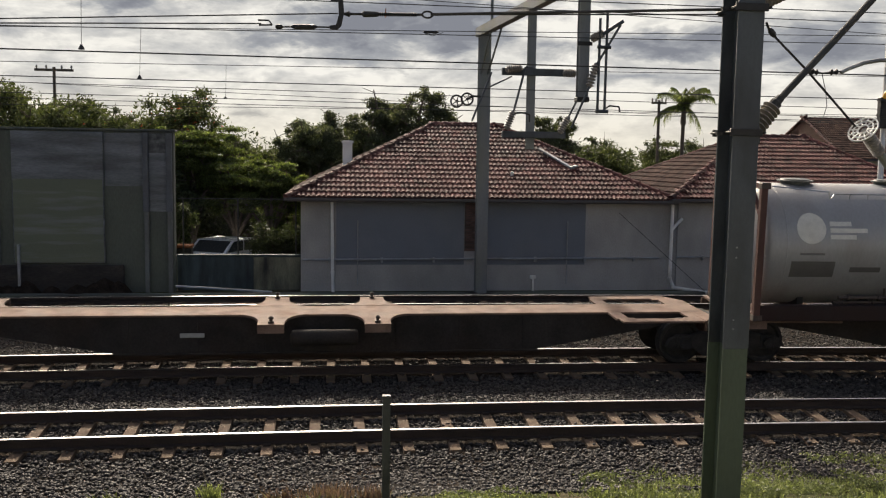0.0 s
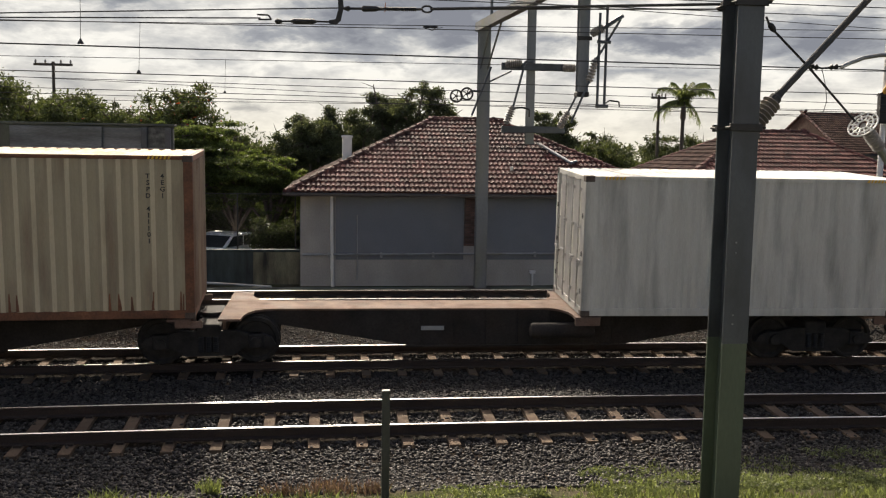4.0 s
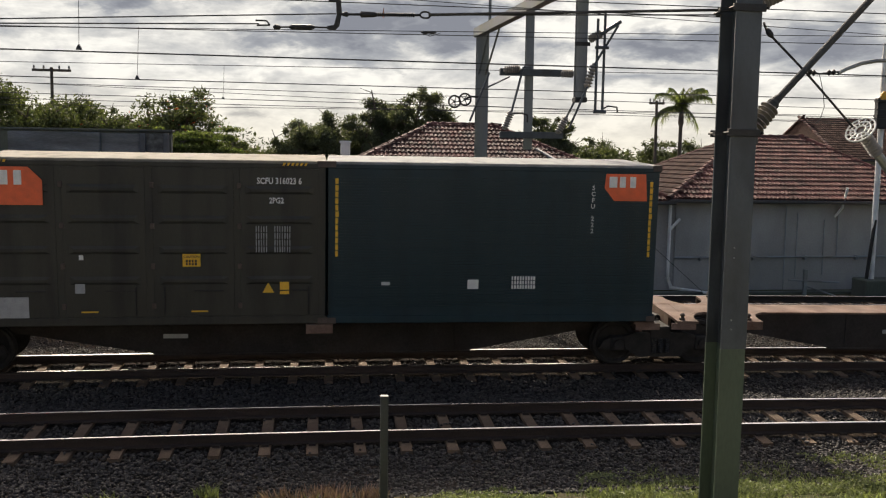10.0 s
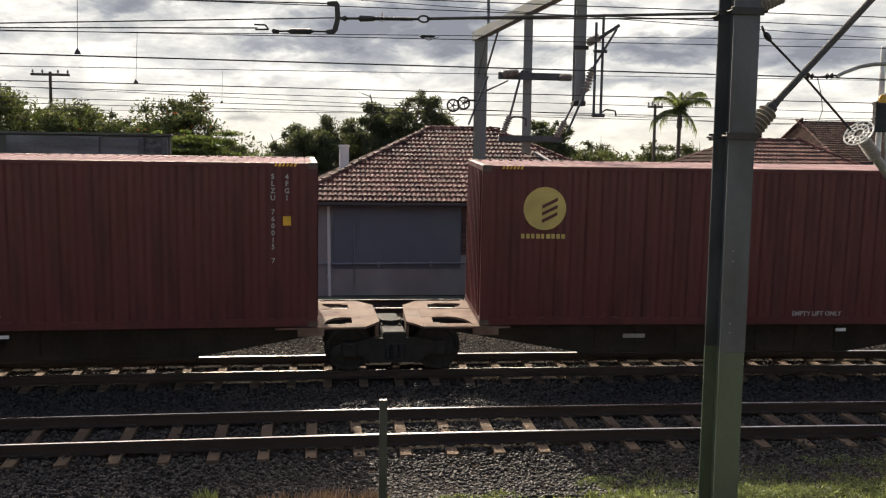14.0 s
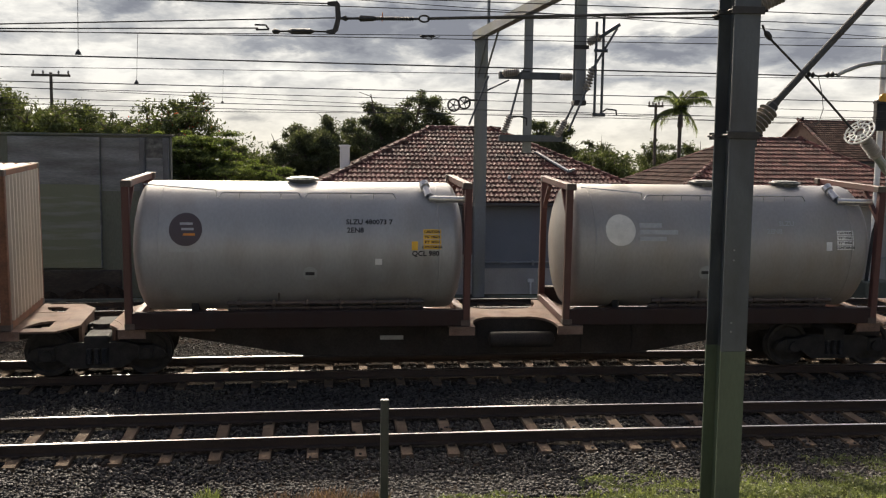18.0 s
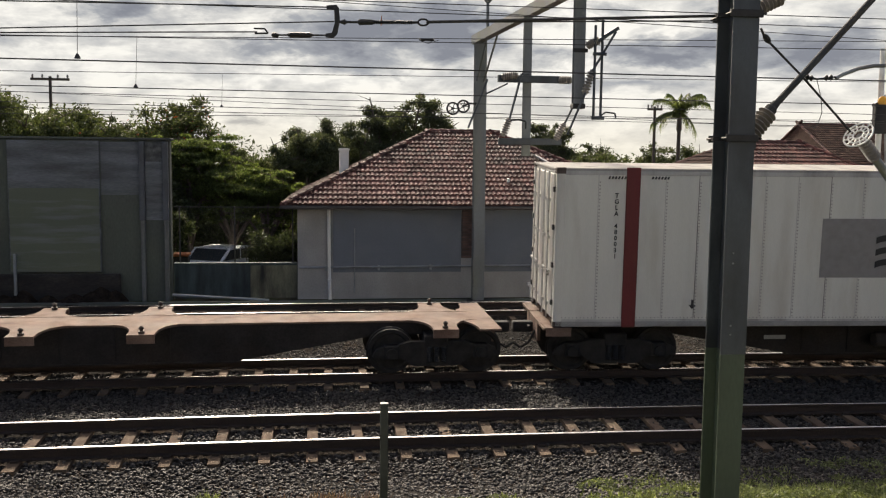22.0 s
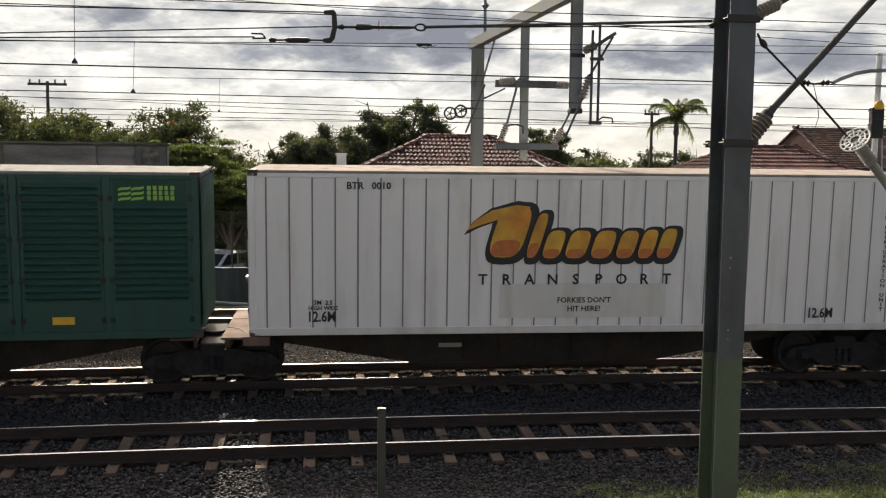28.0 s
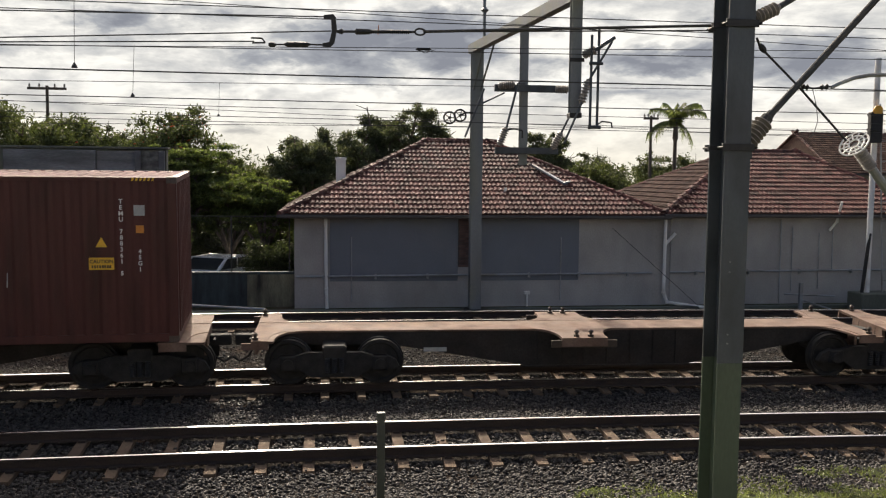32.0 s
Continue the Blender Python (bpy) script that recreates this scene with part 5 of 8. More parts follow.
def bogie_meshes():
    side = Shape()
    out = [(-1.2, 0.38), (-1.12, 0.52), (-0.95, 0.6), (-0.72, 0.6), (-0.5, 0.66), (0.5, 0.66), (0.72, 0.6), (0.95, 0.6), (1.12, 0.52), (1.2, 0.38), (1.0, 0.34), (0.66, 0.36), (0.42, 0.2), (-0.42, 0.2), (-0.66, 0.36), (-1.0, 0.34)]
    side.front(out, -0.06, 0.06)
    for x in (-0.84, 0.84):
        side.box((x - 0.14, -0.1, 0.33), (x + 0.14, 0.1, 0.6), 0.02)
        side.tube((x, -0.16, 0.455), (x, -0.06, 0.455), 0.1, 12)
    spring = Shape()
    for x in (-0.13, 0.0, 0.13):
        spring.lathe((x, 0, 0.28), (x, 0, 0.56), [(i / 14, 0.055 if i % 2 else 0.04) for i in range(15)], 10)
    bolster = Shape().box((-0.22, -0.85, 0.5), (0.22, 0.85, 0.78), 0.03)
    bolster.tube((0, 0, 0.7), (0, 0, 0.86), 0.22, 16)
    for x in (-0.84, 0.84):
        bolster.box((x - 0.03, -0.55, 0.36), (x + 0.03, 0.55, 0.46))
    return side.mesh("side_frame", grime_m), spring.mesh("spring", dark_m), bolster.mesh("bolster", grime_m)


WHEELSET = wheelset_mesh()
SIDE_FRAME, SPRING, BOLSTER = bogie_meshes()


def bogie(wagon, x):
    b = part("bogie", BOLSTER, None, wagon, "grimy two-axle bogie", at=Matrix.Translation((x, 0, 0)))
    for k in (-1, 1):
        part("side_frame", SIDE_FRAME, None, b, at=Matrix.Translation((0, k * 0.78, 0)))
        part("spring", SPRING, None, b, at=Matrix.Translation((0, k * 0.86, 0)))
        wheels[k].append(part("wheelset", WHEELSET, None, b, at=Matrix.Translation((k * 0.84, 0, 0.44))))


TWIST = Shape().lathe((0, 0, 0), (0, 0, 0.13), [(0, 0.055), (0.3, 0.055), (0.32, 0.03), (0.6, 0.03), (0.62, 0.05), (0.8, 0.045), (1, 0.015)], 10).mesh("twistlock", lock_m, True)


def wagon(u0, u1, arms, bogies, group, holes=(False, False), tank=False, sign=""):
    """A skeletal container wagon: a fish-bellied spine with arms that carry the corners."""
    mid, half = (u0 + u1) / 2, (u1 - u0) / 2
    w = thing("container_wagon", "skeletal container wagon with a dusty orange deck and dark fish-bellied sides", "wagon", group)
    a, b = -half + 0.28, half - (0.28 if u1 - bogies[-1] < 1 else 0.6)
    deck = Shape()
    deck.box((a + 0.3, -0.385, DECK - 0.05), (b - 0.3, 0.385, DECK - 0.012), 0.008)
    part("spine_deck", deck, deck_m, w)
    belly = Shape()
    lo, hi = bogies[0] - mid if bogies[0] < mid else a - 0.2, bogies[-1] - mid
    out = [(a, DECK - 0.055), (b, DECK - 0.055), (b, DECK - 0.27), (hi - 1.1, DECK - 0.3), (hi - 3.7, 0.24), (lo + 3.7, 0.24), (lo + 1.1, DECK - 0.3), (a, DECK - 0.27)]
    for k in (-1, 1):
        belly.front(out, k * 0.33 - 0.02, k * 0.33 + 0.02)
    belly.box((lo + 3.6, -0.38, 0.215), (hi - 3.6, 0.38, 0.25))
    for i in range(7):
        x = lo + 3.9 + i * (hi - lo - 7.8) / 6
        belly.box((x - 0.012, -0.375, 0.3), (x + 0.012, -0.35, DECK - 0.06))
    part("spine_beam", belly, under_m, w, "dark rusty fish-bellied beam")
    for j, x in enumerate(arms):
        twin = x in TWIN_ARMS
        x -= mid
        tip = 0.43 if twin else 0.235
        for k in (-1, 1):
            s = Shape()
            flare = ((tip, 1.23), (tip, 0.98), (tip + 0.03, 0.78), (tip + 0.1, 0.6), (tip + 0.2, 0.47), (tip + 0.31, 0.405), (tip + 0.42, 0.38))
            pts = [(x - u, v) for u, v in flare[::-1]] + [(x + u, v) for u, v in flare]
            pts = [(max(a, min(b, u)), v) for u, v in pts]
            s.slab([(px, k * py) for px, py in (pts if k > 0 else pts[::-1])], DECK - 0.05, DECK - 0.008)
            s.box((x - tip, k * 1.2 - 0.02, DECK - 0.17), (x + tip, k * 1.2 + 0.02, DECK - 0.05))
            arm = part("deck_arm", s, deck_m, w)
            for dx in ((-0.135, 0.135) if twin else (0.0,)):
                part("twistlock", TWIST, None, arm, at=Matrix.Translation((x + dx, k * 1.1, DECK - 0.008)))
            if twin:
                part("arm_bracket", Shape().box((x - 0.62, k * 1.17 - 0.02, DECK - 0.2), (x + 0.62, k * 1.17 + 0.02, DECK - 0.06), 0.008), lock_m, arm)
    for e in (a, b):
        d = 1 if e > 0 else -1
        s = Shape()
        if holes[d > 0]:
            for y0, y1 in ((-1.2, -0.92), (-0.2, 0.2), (0.92, 1.2)):
                s.box((min(e - d * 0.3, e - d * 1.9), y0, DECK - 0.054), (max(e - d * 0.3, e - d * 1.9), y1, DECK - 0.016), 0.01)
            for x0, x1 in ((0.3, 0.5), (1.7, 1.95)):
                s.box((min(e - d * x0, e - d * x1), -0.94, DECK - 0.053), (max(e - d * x0, e - d * x1), 0.94, DECK - 0.017))
            for k in (-1, 1):
                for x0, x1 in ((0.5, 0.62), (1.58, 1.7)):
                    s.box((min(e - d * x0, e - d * x1), min(k * 0.2, k * 0.3), DECK - 0.052), (max(e - d * x0, e - d * x1), max(k * 0.2, k * 0.3), DECK - 0.018))
                    s.box((min(e - d * x0, e - d * x1), min(k * 0.84, k * 0.95), DECK - 0.052), (max(e - d * x0, e - d * x1), max(k * 0.84, k * 0.95), DECK - 0.018))
            pts = [(e - d * 0.3, -1.2), (e, -0.75), (e, 0.75), (e - d * 0.3, 1.2)]
        else:
            half_pts = [(0.0, 1.22), (0.4, 1.22), (0.41, 0.95), (0.46, 0.72), (0.58, 0.5), (0.75, 0.4), (0.9, 0.38)]
            pts = [(e - d * u, v) for u, v in half_pts] + [(e - d * u, -v) for u, v in half_pts[::-1]]
        s.slab(pts, DECK - 0.0545, DECK - 0.0155)
        s.box((min(e, e - d * 0.06), -0.6, DECK - 0.4), (max(e, e - d * 0.06), 0.6, DECK - 0.05))
        part("end_plate", s, deck_m, w)
        c = Shape()
        c.box((min(e, e + d * 0.4), -0.1, DECK - 0.34), (max(e, e + d * 0.4), 0.1, DECK - 0.14), 0.02)
        c.tube((e + d * 0.1, -0.3, DECK - 0.2), (e + d * 0.1, 0.3, DECK - 0.2), 0.025, 8)
        pts = [(e + d * 0.0, -0.35, DECK - 0.25), (e + d * 0.12, -0.36, DECK - 0.48), (e + d * 0.28, -0.36, DECK - 0.58), (e + d * 0.42, -0.3, DECK - 0.5)]
        c.path(pts, 0.022, 6)
        part("coupler", c, grime_m, w, "grimy coupler with a hanging air hose")
    for x in bogies:
        bogie(w, x - mid)
    if tank:
        s = Shape().lathe((-0.7, -0.75, 0.62), (0.55, -0.75, 0.62), [(0, 0.05), (0.02, 0.13), (0.06, 0.15), (0.94, 0.15), (0.98, 0.13), (1, 0.05)], 16)
        part("air_tank", s, under_m, w, "rust-red air reservoir", True)
    if sign:
        board = part("wagon_board", Shape().box((-2.45, -0.405, 0.42), (-0.9, -0.35, 0.81), 0.01), white_m, w, "white wagon board with black lettering", at=Matrix.Translation((0.24, 0, 0)))
        write(board, sign[:4], -2.1, 0.7, 0.185, ink_black, y=-0.41)
        write(board, sign[4:], -2.16, 0.55, 0.16, ink_black, y=-0.41)
        for q, m in ((0.0, ink_black), (0.022, white_m)):
            part("board_frame", Shape().box((-1.28 + q, -0.408 - q * 0.1, 0.46 + q), (-0.96 - q, -0.404 - q * 0.1, 0.77 - q)), m, board)
        part("board_triangle", Shape().front([(-1.23, 0.52), (-1.01, 0.52), (-1.12, 0.72)], -0.415, -0.41), ink_black, board)
        part("board_triangle", Shape().front([(-1.185, 0.545), (-1.055, 0.545), (-1.12, 0.665)], -0.418, -0.415), white_m, board)
    else:
        part("wagon_plate", Shape().box((-2.72, -0.392, 0.55), (-2.28, -0.376, 0.63), 0.004), ink_grey, w)
    moving.append((w, mid, 7.0))
    return w


def load(ob, left, length):
    ob["length"] = length
    moving.append((ob, left + length / 2, 7.0))
    return ob


# ---------- loads: tools ----------
NEAR = -1.219            # the side of a box that faces the near bank


def paint(name, color, rough=0.45, dirt=None, amount=0.35, **kw):
    d = dirt or tuple(c * 0.55 + 0.012 for c in color)
    kw = {"spec": 0.3, "grain": 0.1, "scale": 1.5, "fine": 35, "stain_scale": 1.4, "stretch": (2.0, 1, 0.35), **kw}
    m = material("paint_" + name, color, rough, stain=d, amount=amount, **kw)
    m["tone"] = color
    return m


ink_black = material("lettering_black", (0.02, 0.02, 0.022), 0.6, grain=0.15)
ink_white = material("lettering_white", (0.72, 0.72, 0.70), 0.6, grain=0.12)
ink_grey = material("lettering_grey", (0.33, 0.34, 0.34), 0.6, grain=0.12)
ink_red = material("lettering_red", (0.42, 0.035, 0.03), 0.6, grain=0.1)
ink_orange = material("lettering_orange", (0.75, 0.13, 0.045), 0.55, grain=0.1)
ink_yellow = material("lettering_yellow", (0.72, 0.42, 0.035), 0.55, grain=0.1)
ink_green = material("lettering_lime", (0.25, 0.48, 0.08), 0.55, grain=0.1)
patch_grey = material("grey_patch", (0.15, 0.147, 0.145), 0.6, grain=0.12)
board_grey = material("sign_board_grey", (0.25, 0.238, 0.235), 0.6, grain=0.1)
casting_m = material("corner_casting", (0.09, 0.07, 0.06), 0.7, 0.3, grain=0.3)
chrome_m = material("bare_steel", (0.5, 0.5, 0.5), 0.35, 0.9, grain=0.15)
LETTERS = {}


def lettering(text, size):
    """The mesh of a line of letters, in the built-in font, standing upright and facing the near bank."""
    key = (text, size)
    if key not in LETTERS:
        cu = bpy.data.curves.new("lettering", "FONT")
        cu.body, cu.size, cu.resolution_u, cu.extrude, cu.offset = text, size, 2, 0.002, size * 0.022
        cu.align_x, cu.align_y = "CENTER", "CENTER"
        ob = bpy.data.objects.new("lettering", cu)
        me = bpy.data.meshes.new_from_object(ob)
        me.transform(Matrix.Rotation(radians(90), 4, "X"))
        bpy.data.objects.remove(ob)
        bpy.data.curves.remove(cu)
        LETTERS[key] = me
    return LETTERS[key].copy()


def write(parent, text, x, z, size, ink, down=False, y=NEAR - 0.006, wide=1.0):
    """Letters on the near side; down: one below the other."""
    if down:
        sh = [(c, x, z - i * size * 1.12) for i, c in enumerate(text) if c != " "]
        me = None
        verts, faces = [], []
        for c, cx, cz in sh:
            g = lettering(c, size * 1.15)
            k = len(verts)
            verts += [(q.co.x * wide + cx, q.co.y, q.co.z + cz) for q in g.vertices]
            faces += [tuple(i + k for i in p.vertices) for p in g.polygons]
            bpy.data.meshes.remove(g)
        me = bpy.data.meshes.new("lettering")
        me.from_pydata(verts, [], faces)
    else:
        me = lettering(text, size)
        me.transform(Matrix.Translation((x, 0, z)) @ Matrix.Diagonal((wide, 1, 1, 1)))
    me.materials.append(ink)
    ob = part("lettering", me, None, parent, at=Matrix.Translation((0, y, 0)))
    return tagged(ob, kind="stuff") if len(text) > 1 else ob


def plate(parent, name, x0, z0, x1, z1, m, label="", y=NEAR, t=0.006):
    return part(name, Shape().box((x0, y - t, z0), (x1, y, z1)), m, parent, label)


def mark(parent, pts, m, label="", y=NEAR, t=0.008, name="sign"):
    return part(name, Shape().front(pts, y - t, y), m, parent, label)


def bars(parent, x0, z0, x1, z1, n, m, rows=1, y=NEAR, t=0.008, gap=0.22, name="sign_block", label=""):
    """Plain blocks in the place of a name: n in a row, the rows from top to bottom; small ones are joined."""
    h, w = (z1 - z0) / rows, (x1 - x0) / n
    rng = random.Random(n * 7 + rows)
    big = w > 0.1 and h > 0.1
    s, last = Shape(), None
    for r in range(rows):
        for i in range(n):
            k = rng.uniform(0.75, 1.0)
            if big:
                s = Shape()
            s.box((x0 + i * w + w * gap / 2, y - t, z1 - (r + 1) * h + h * 0.14), (x0 + i * w + w * (1 - gap / 2) * k, y, z1 - r * h), 0.004)
            if big:
                last = part(name, s, m, parent, label)
    if not big:
        last = tagged(part("small_lettering", s, m, parent, label), label, kind="stuff" if n * rows > 1 else "")
    return last


def disc(parent, x, z, r, m, label="", y=NEAR, t=0.006, name="sign"):
    return mark(parent, [(x + r * math.cos(i * math.pi / 16), z + r * math.sin(i * math.pi / 16)) for i in range(32)], m, label, y, t, name)


def wave_flag(parent, x0, z0, x1, z1, m, y=NEAR):
    """Three waving stripes in two pieces, each rising in a gentle curve."""
    w, h = x1 - x0, z1 - z0
    for i in range(3):
        for k in range(2):
            top, low = [], []
            for j in range(9):
                q = j / 8
                x = x0 + w * (k * 0.51 + q * 0.485)
                z = z0 + h * (0.17 + 0.33 * (2 - i)) + 0.15 * h * (q + 0.16 * math.sin(q * 6.28)) - 0.02 * h * (1 - k)
                top.append((x, z))
                low.append((x, z - 0.17 * h))
            mark(parent, low + top[::-1], m, y=y, name="sign_stripe")


def hazard(parent, x, z, w, m, y=NEAR):
    s = Shape()
    for i in range(6):
        a = x + w * i / 6
        s.front([(a, z), (a + w * 0.09, z), (a + w * 0.14, z + 0.05), (a + w * 0.05, z + 0.05)], y - 0.006, y)
    part("hazard_stripes", s, m, parent)


def triangle(parent, x, z, w, y=NEAR):
    mark(parent, [(x - w / 2, z), (x + w / 2, z), (x, z + w * 0.9)], ink_yellow, "yellow warning triangle", y, name="warning_sign")


CAST = Shape().box((-0.089, -0.081, 0), (0.089, 0.081, 0.118), 0.012).mesh("corner_casting", casting_m)


def castings(ob, L, H, m=None):
    for x in (-L / 2 + 0.089, L / 2 - 0.089):
        for y in (-1.219 + 0.078, 1.219 - 0.078):
            for z in (DECK, DECK + H - 0.116):
                part("corner_casting", CAST, None, ob, at=Matrix.Translation((x, y, z)))


def corrugated(p, q, z0, z1, y, depth, pitch, face):
    """A sheet from x = p to q with upright folds; face: -1 or 1, the side it faces."""
    s = Shape()
    n = max(1, round((q - p) / pitch))
    w = (q - p) / n
    pts = []
    for i in range(n):
        a = p + i * w
        pts += [(a, 0), (a + w * 0.28, 0), (a + w * 0.5, depth), (a + w * 0.78, depth)]
    pts.append((q, 0))
    v = [(x, y - face * d, z) for x, d in pts for z in (z0, z1)]
    f = [(2 * i, 2 * i + 2, 2 * i + 3, 2 * i + 1) if face < 0 else (2 * i, 2 * i + 1, 2 * i + 3, 2 * i + 2) for i in range(len(pts) - 1)]
    s.add(v, f)
    # slot 1: slopes and recesses, where a fold paint can put shade into the colour
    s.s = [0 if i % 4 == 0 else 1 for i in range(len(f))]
    return s


def turn_sheet(s):
    """Turns a sheet that faces along y so that it faces along x."""
    s.v = [(-y, x, z) for x, y, z in s.v]
    return s


def lock_rods(ob, x, H, face, m, rods=(-0.85, -0.3, 0.3, 0.85), w=1.0):
    """Door leaves with locking rods on an end."""
    for k in (-1, 1):
        d = part("door", Shape().box((min(x, x + face * 0.03), min(0.01 * k, k * 1.06), DECK + 0.16), (max(x, x + face * 0.03), max(0.01 * k, k * 1.06), DECK + H - 0.12), 0.008), m, ob)
        for y in rods:
            if y * k > 0:
                r = Shape().tube((x + face * 0.06, y, DECK + 0.1), (x + face * 0.06, y, DECK + H - 0.08), 0.018, 8)
                for z in (0.35, 0.9, 1.6, 2.3):
                    r.box((min(x + face * 0.03, x + face * 0.08), y - 0.04, DECK + z), (max(x + face * 0.03, x + face * 0.08), y + 0.04, DECK + z + 0.06))
                r.box((min(x + face * 0.06, x + face * 0.09), y - 0.02, DECK + 1.0), (max(x + face * 0.06, x + face * 0.09), y + 0.25 * k, DECK + 1.04))
                part("lock_rod", r, chrome_m, d)
        for z in (0.4, 1.1, 1.8, 2.5):
            part("hinge", Shape().box((min(x, x + face * 0.05), k * 1.08 - 0.05, DECK + z), (max(x, x + face * 0.05), k * 1.08 + 0.05, DECK + z + 0.1), 0.008), dark_m, d)


ROOFS = {}


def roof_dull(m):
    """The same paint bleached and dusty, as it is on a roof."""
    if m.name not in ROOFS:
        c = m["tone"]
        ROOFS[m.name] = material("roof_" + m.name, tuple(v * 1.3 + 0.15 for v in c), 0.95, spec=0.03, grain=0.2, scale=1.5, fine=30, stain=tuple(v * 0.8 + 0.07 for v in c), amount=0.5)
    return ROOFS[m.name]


def shipping_container(label, left, L, H, m, rail=None, depth=0.034, pitch=0.278, doors=0, end_m=None, fold=None):
    ob = thing("shipping_container", label, "container", "containers on the train")
    rail = rail or m
    h = L / 2
    for face in (-1, 1):
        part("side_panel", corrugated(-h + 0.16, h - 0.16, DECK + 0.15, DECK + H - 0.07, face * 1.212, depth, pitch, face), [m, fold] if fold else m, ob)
        part("bottom_rail", Shape().box((-h + 0.1, min(face * 1.14, face * 1.217), DECK + 0.012), (h - 0.1, max(face * 1.14, face * 1.217), DECK + 0.155), 0.006), rail, ob)
        part("top_rail", Shape().box((-h + 0.1, min(face * 1.15, face * 1.217), DECK + H - 0.075), (h - 0.1, max(face * 1.15, face * 1.217), DECK + H - 0.01), 0.006), rail, ob)
        for x in (-1, 1):
            a, b = x * (h - 0.165), x * (h - 0.004)
            part("corner_post", Shape().box((min(a, b), min(face * 1.1, face * 1.2175), DECK + 0.1), (max(a, b), max(face * 1.1, face * 1.2175), DECK + H - 0.1), 0.012), rail, ob)
    for x in (-1, 1):
        if doors == x:
            lock_rods(ob, x * (h - 0.05), H, x, end_m or m)
        else:
            s = turn_sheet(corrugated(-1.1, 1.1, DECK + 0.15, DECK + H - 0.1, 0, 0.045, 0.22, 1))
            s.v = [(x * (h - 0.03) + (q[0] if x > 0 else -q[0]), q[1], q[2]) for q in s.v]
            if x < 0:
                s.f = [f[::-1] for f in s.f]
            part("end_panel", s, end_m or m, ob)
        a, b = x * (h - 0.1), x * (h - 0.002)
        for z0, z1 in ((0.012, 0.155), (H - 0.11, H - 0.008)):
            part("end_sill", Shape().box((min(a, b), -1.12, DECK + z0), (max(a, b), 1.12, DECK + z1), 0.006), rail, ob)
    r = Shape()
    n = round((L - 0.4) / 0.21)
    w = (L - 0.4) / n
    pts = []
    for i in range(n):
        a = -h + 0.2 + i * w
        pts += [(a, 0), (a + w * 0.3, 0), (a + w * 0.45, 0.022), (a + w * 0.85, 0.022)]
    pts.append((h - 0.2, 0))
    v = [(x, y, DECK + H - 0.03 + z) for x, z in pts for y in (-1.19, 1.19)]
    r.add(v, [(2 * i, 2 * i + 2, 2 * i + 3, 2 * i + 1) for i in range(len(pts) - 1)])
    r.box((-h + 0.02, -1.2, DECK + H - 0.04), (-h + 0.2, 1.2, DECK + H - 0.012)).box((h - 0.2, -1.2, DECK + H - 0.04), (h - 0.02, 1.2, DECK + H - 0.012))
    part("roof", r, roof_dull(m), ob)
    part("floor", Shape().box((-h + 0.1, -1.13, DECK + 0.02), (h - 0.1, 1.13, DECK + 0.12)), grime_m, ob)
    castings(ob, L, H)
    for x in (-1, 1):
        hazard(ob, x * (h - 0.55) - 0.2, DECK + H - 0.068, 0.4, ink_yellow)
    return load(ob, left, L)


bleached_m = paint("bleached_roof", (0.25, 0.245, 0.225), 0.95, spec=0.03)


def panel_box(name, label, left, L, H, m, rail, roof=None, category="container"):
    """A flat-sided box: walls, roof, rails, posts and castings."""
    ob = thing(name, label, category, "containers on the train")
    h = L / 2
    part("side_wall", Shape().box((-h + 0.05, -1.205, DECK + 0.14), (h - 0.05, -1.16, DECK + H - 0.07)), m, ob)
    part("side_wall", Shape().box((-h + 0.05, 1.16, DECK + 0.14), (h - 0.05, 1.205, DECK + H - 0.07)), m, ob)
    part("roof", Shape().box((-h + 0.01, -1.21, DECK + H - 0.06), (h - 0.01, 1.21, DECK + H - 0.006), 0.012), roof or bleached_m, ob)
    part("floor", Shape().box((-h + 0.1, -1.15, DECK + 0.02), (h - 0.1, 1.15, DECK + 0.13)), grime_m, ob)
    for face in (-1, 1):
        part("bottom_rail", Shape().box((-h + 0.02, min(face * 1.13, face * 1.217), DECK + 0.01), (h - 0.02, max(face * 1.13, face * 1.217), DECK + 0.15), 0.008), rail, ob)
        part("top_rail", Shape().box((-h + 0.02, min(face * 1.15, face * 1.216), DECK + H - 0.13), (h - 0.02, max(face * 1.15, face * 1.216), DECK + H - 0.055), 0.008), rail, ob)
    for x in (-1, 1):
        a, b = x * (h - 0.08), x * (h - 0.035)
        part("end_wall", Shape().box((min(a, b), -1.16, DECK + 0.13), (max(a, b), 1.16, DECK + H - 0.07)), m, ob)
    castings(ob, L, H)
    return load(ob, left, L)


def posts(ob, xs, H, m, w=0.1, proud=0.014, name="post"):
    for x in xs:
        part(name, Shape().box((x - w / 2, -1.205 - proud, DECK + 0.14), (x + w / 2, -1.2, DECK + H - 0.07), 0.006), m, ob)


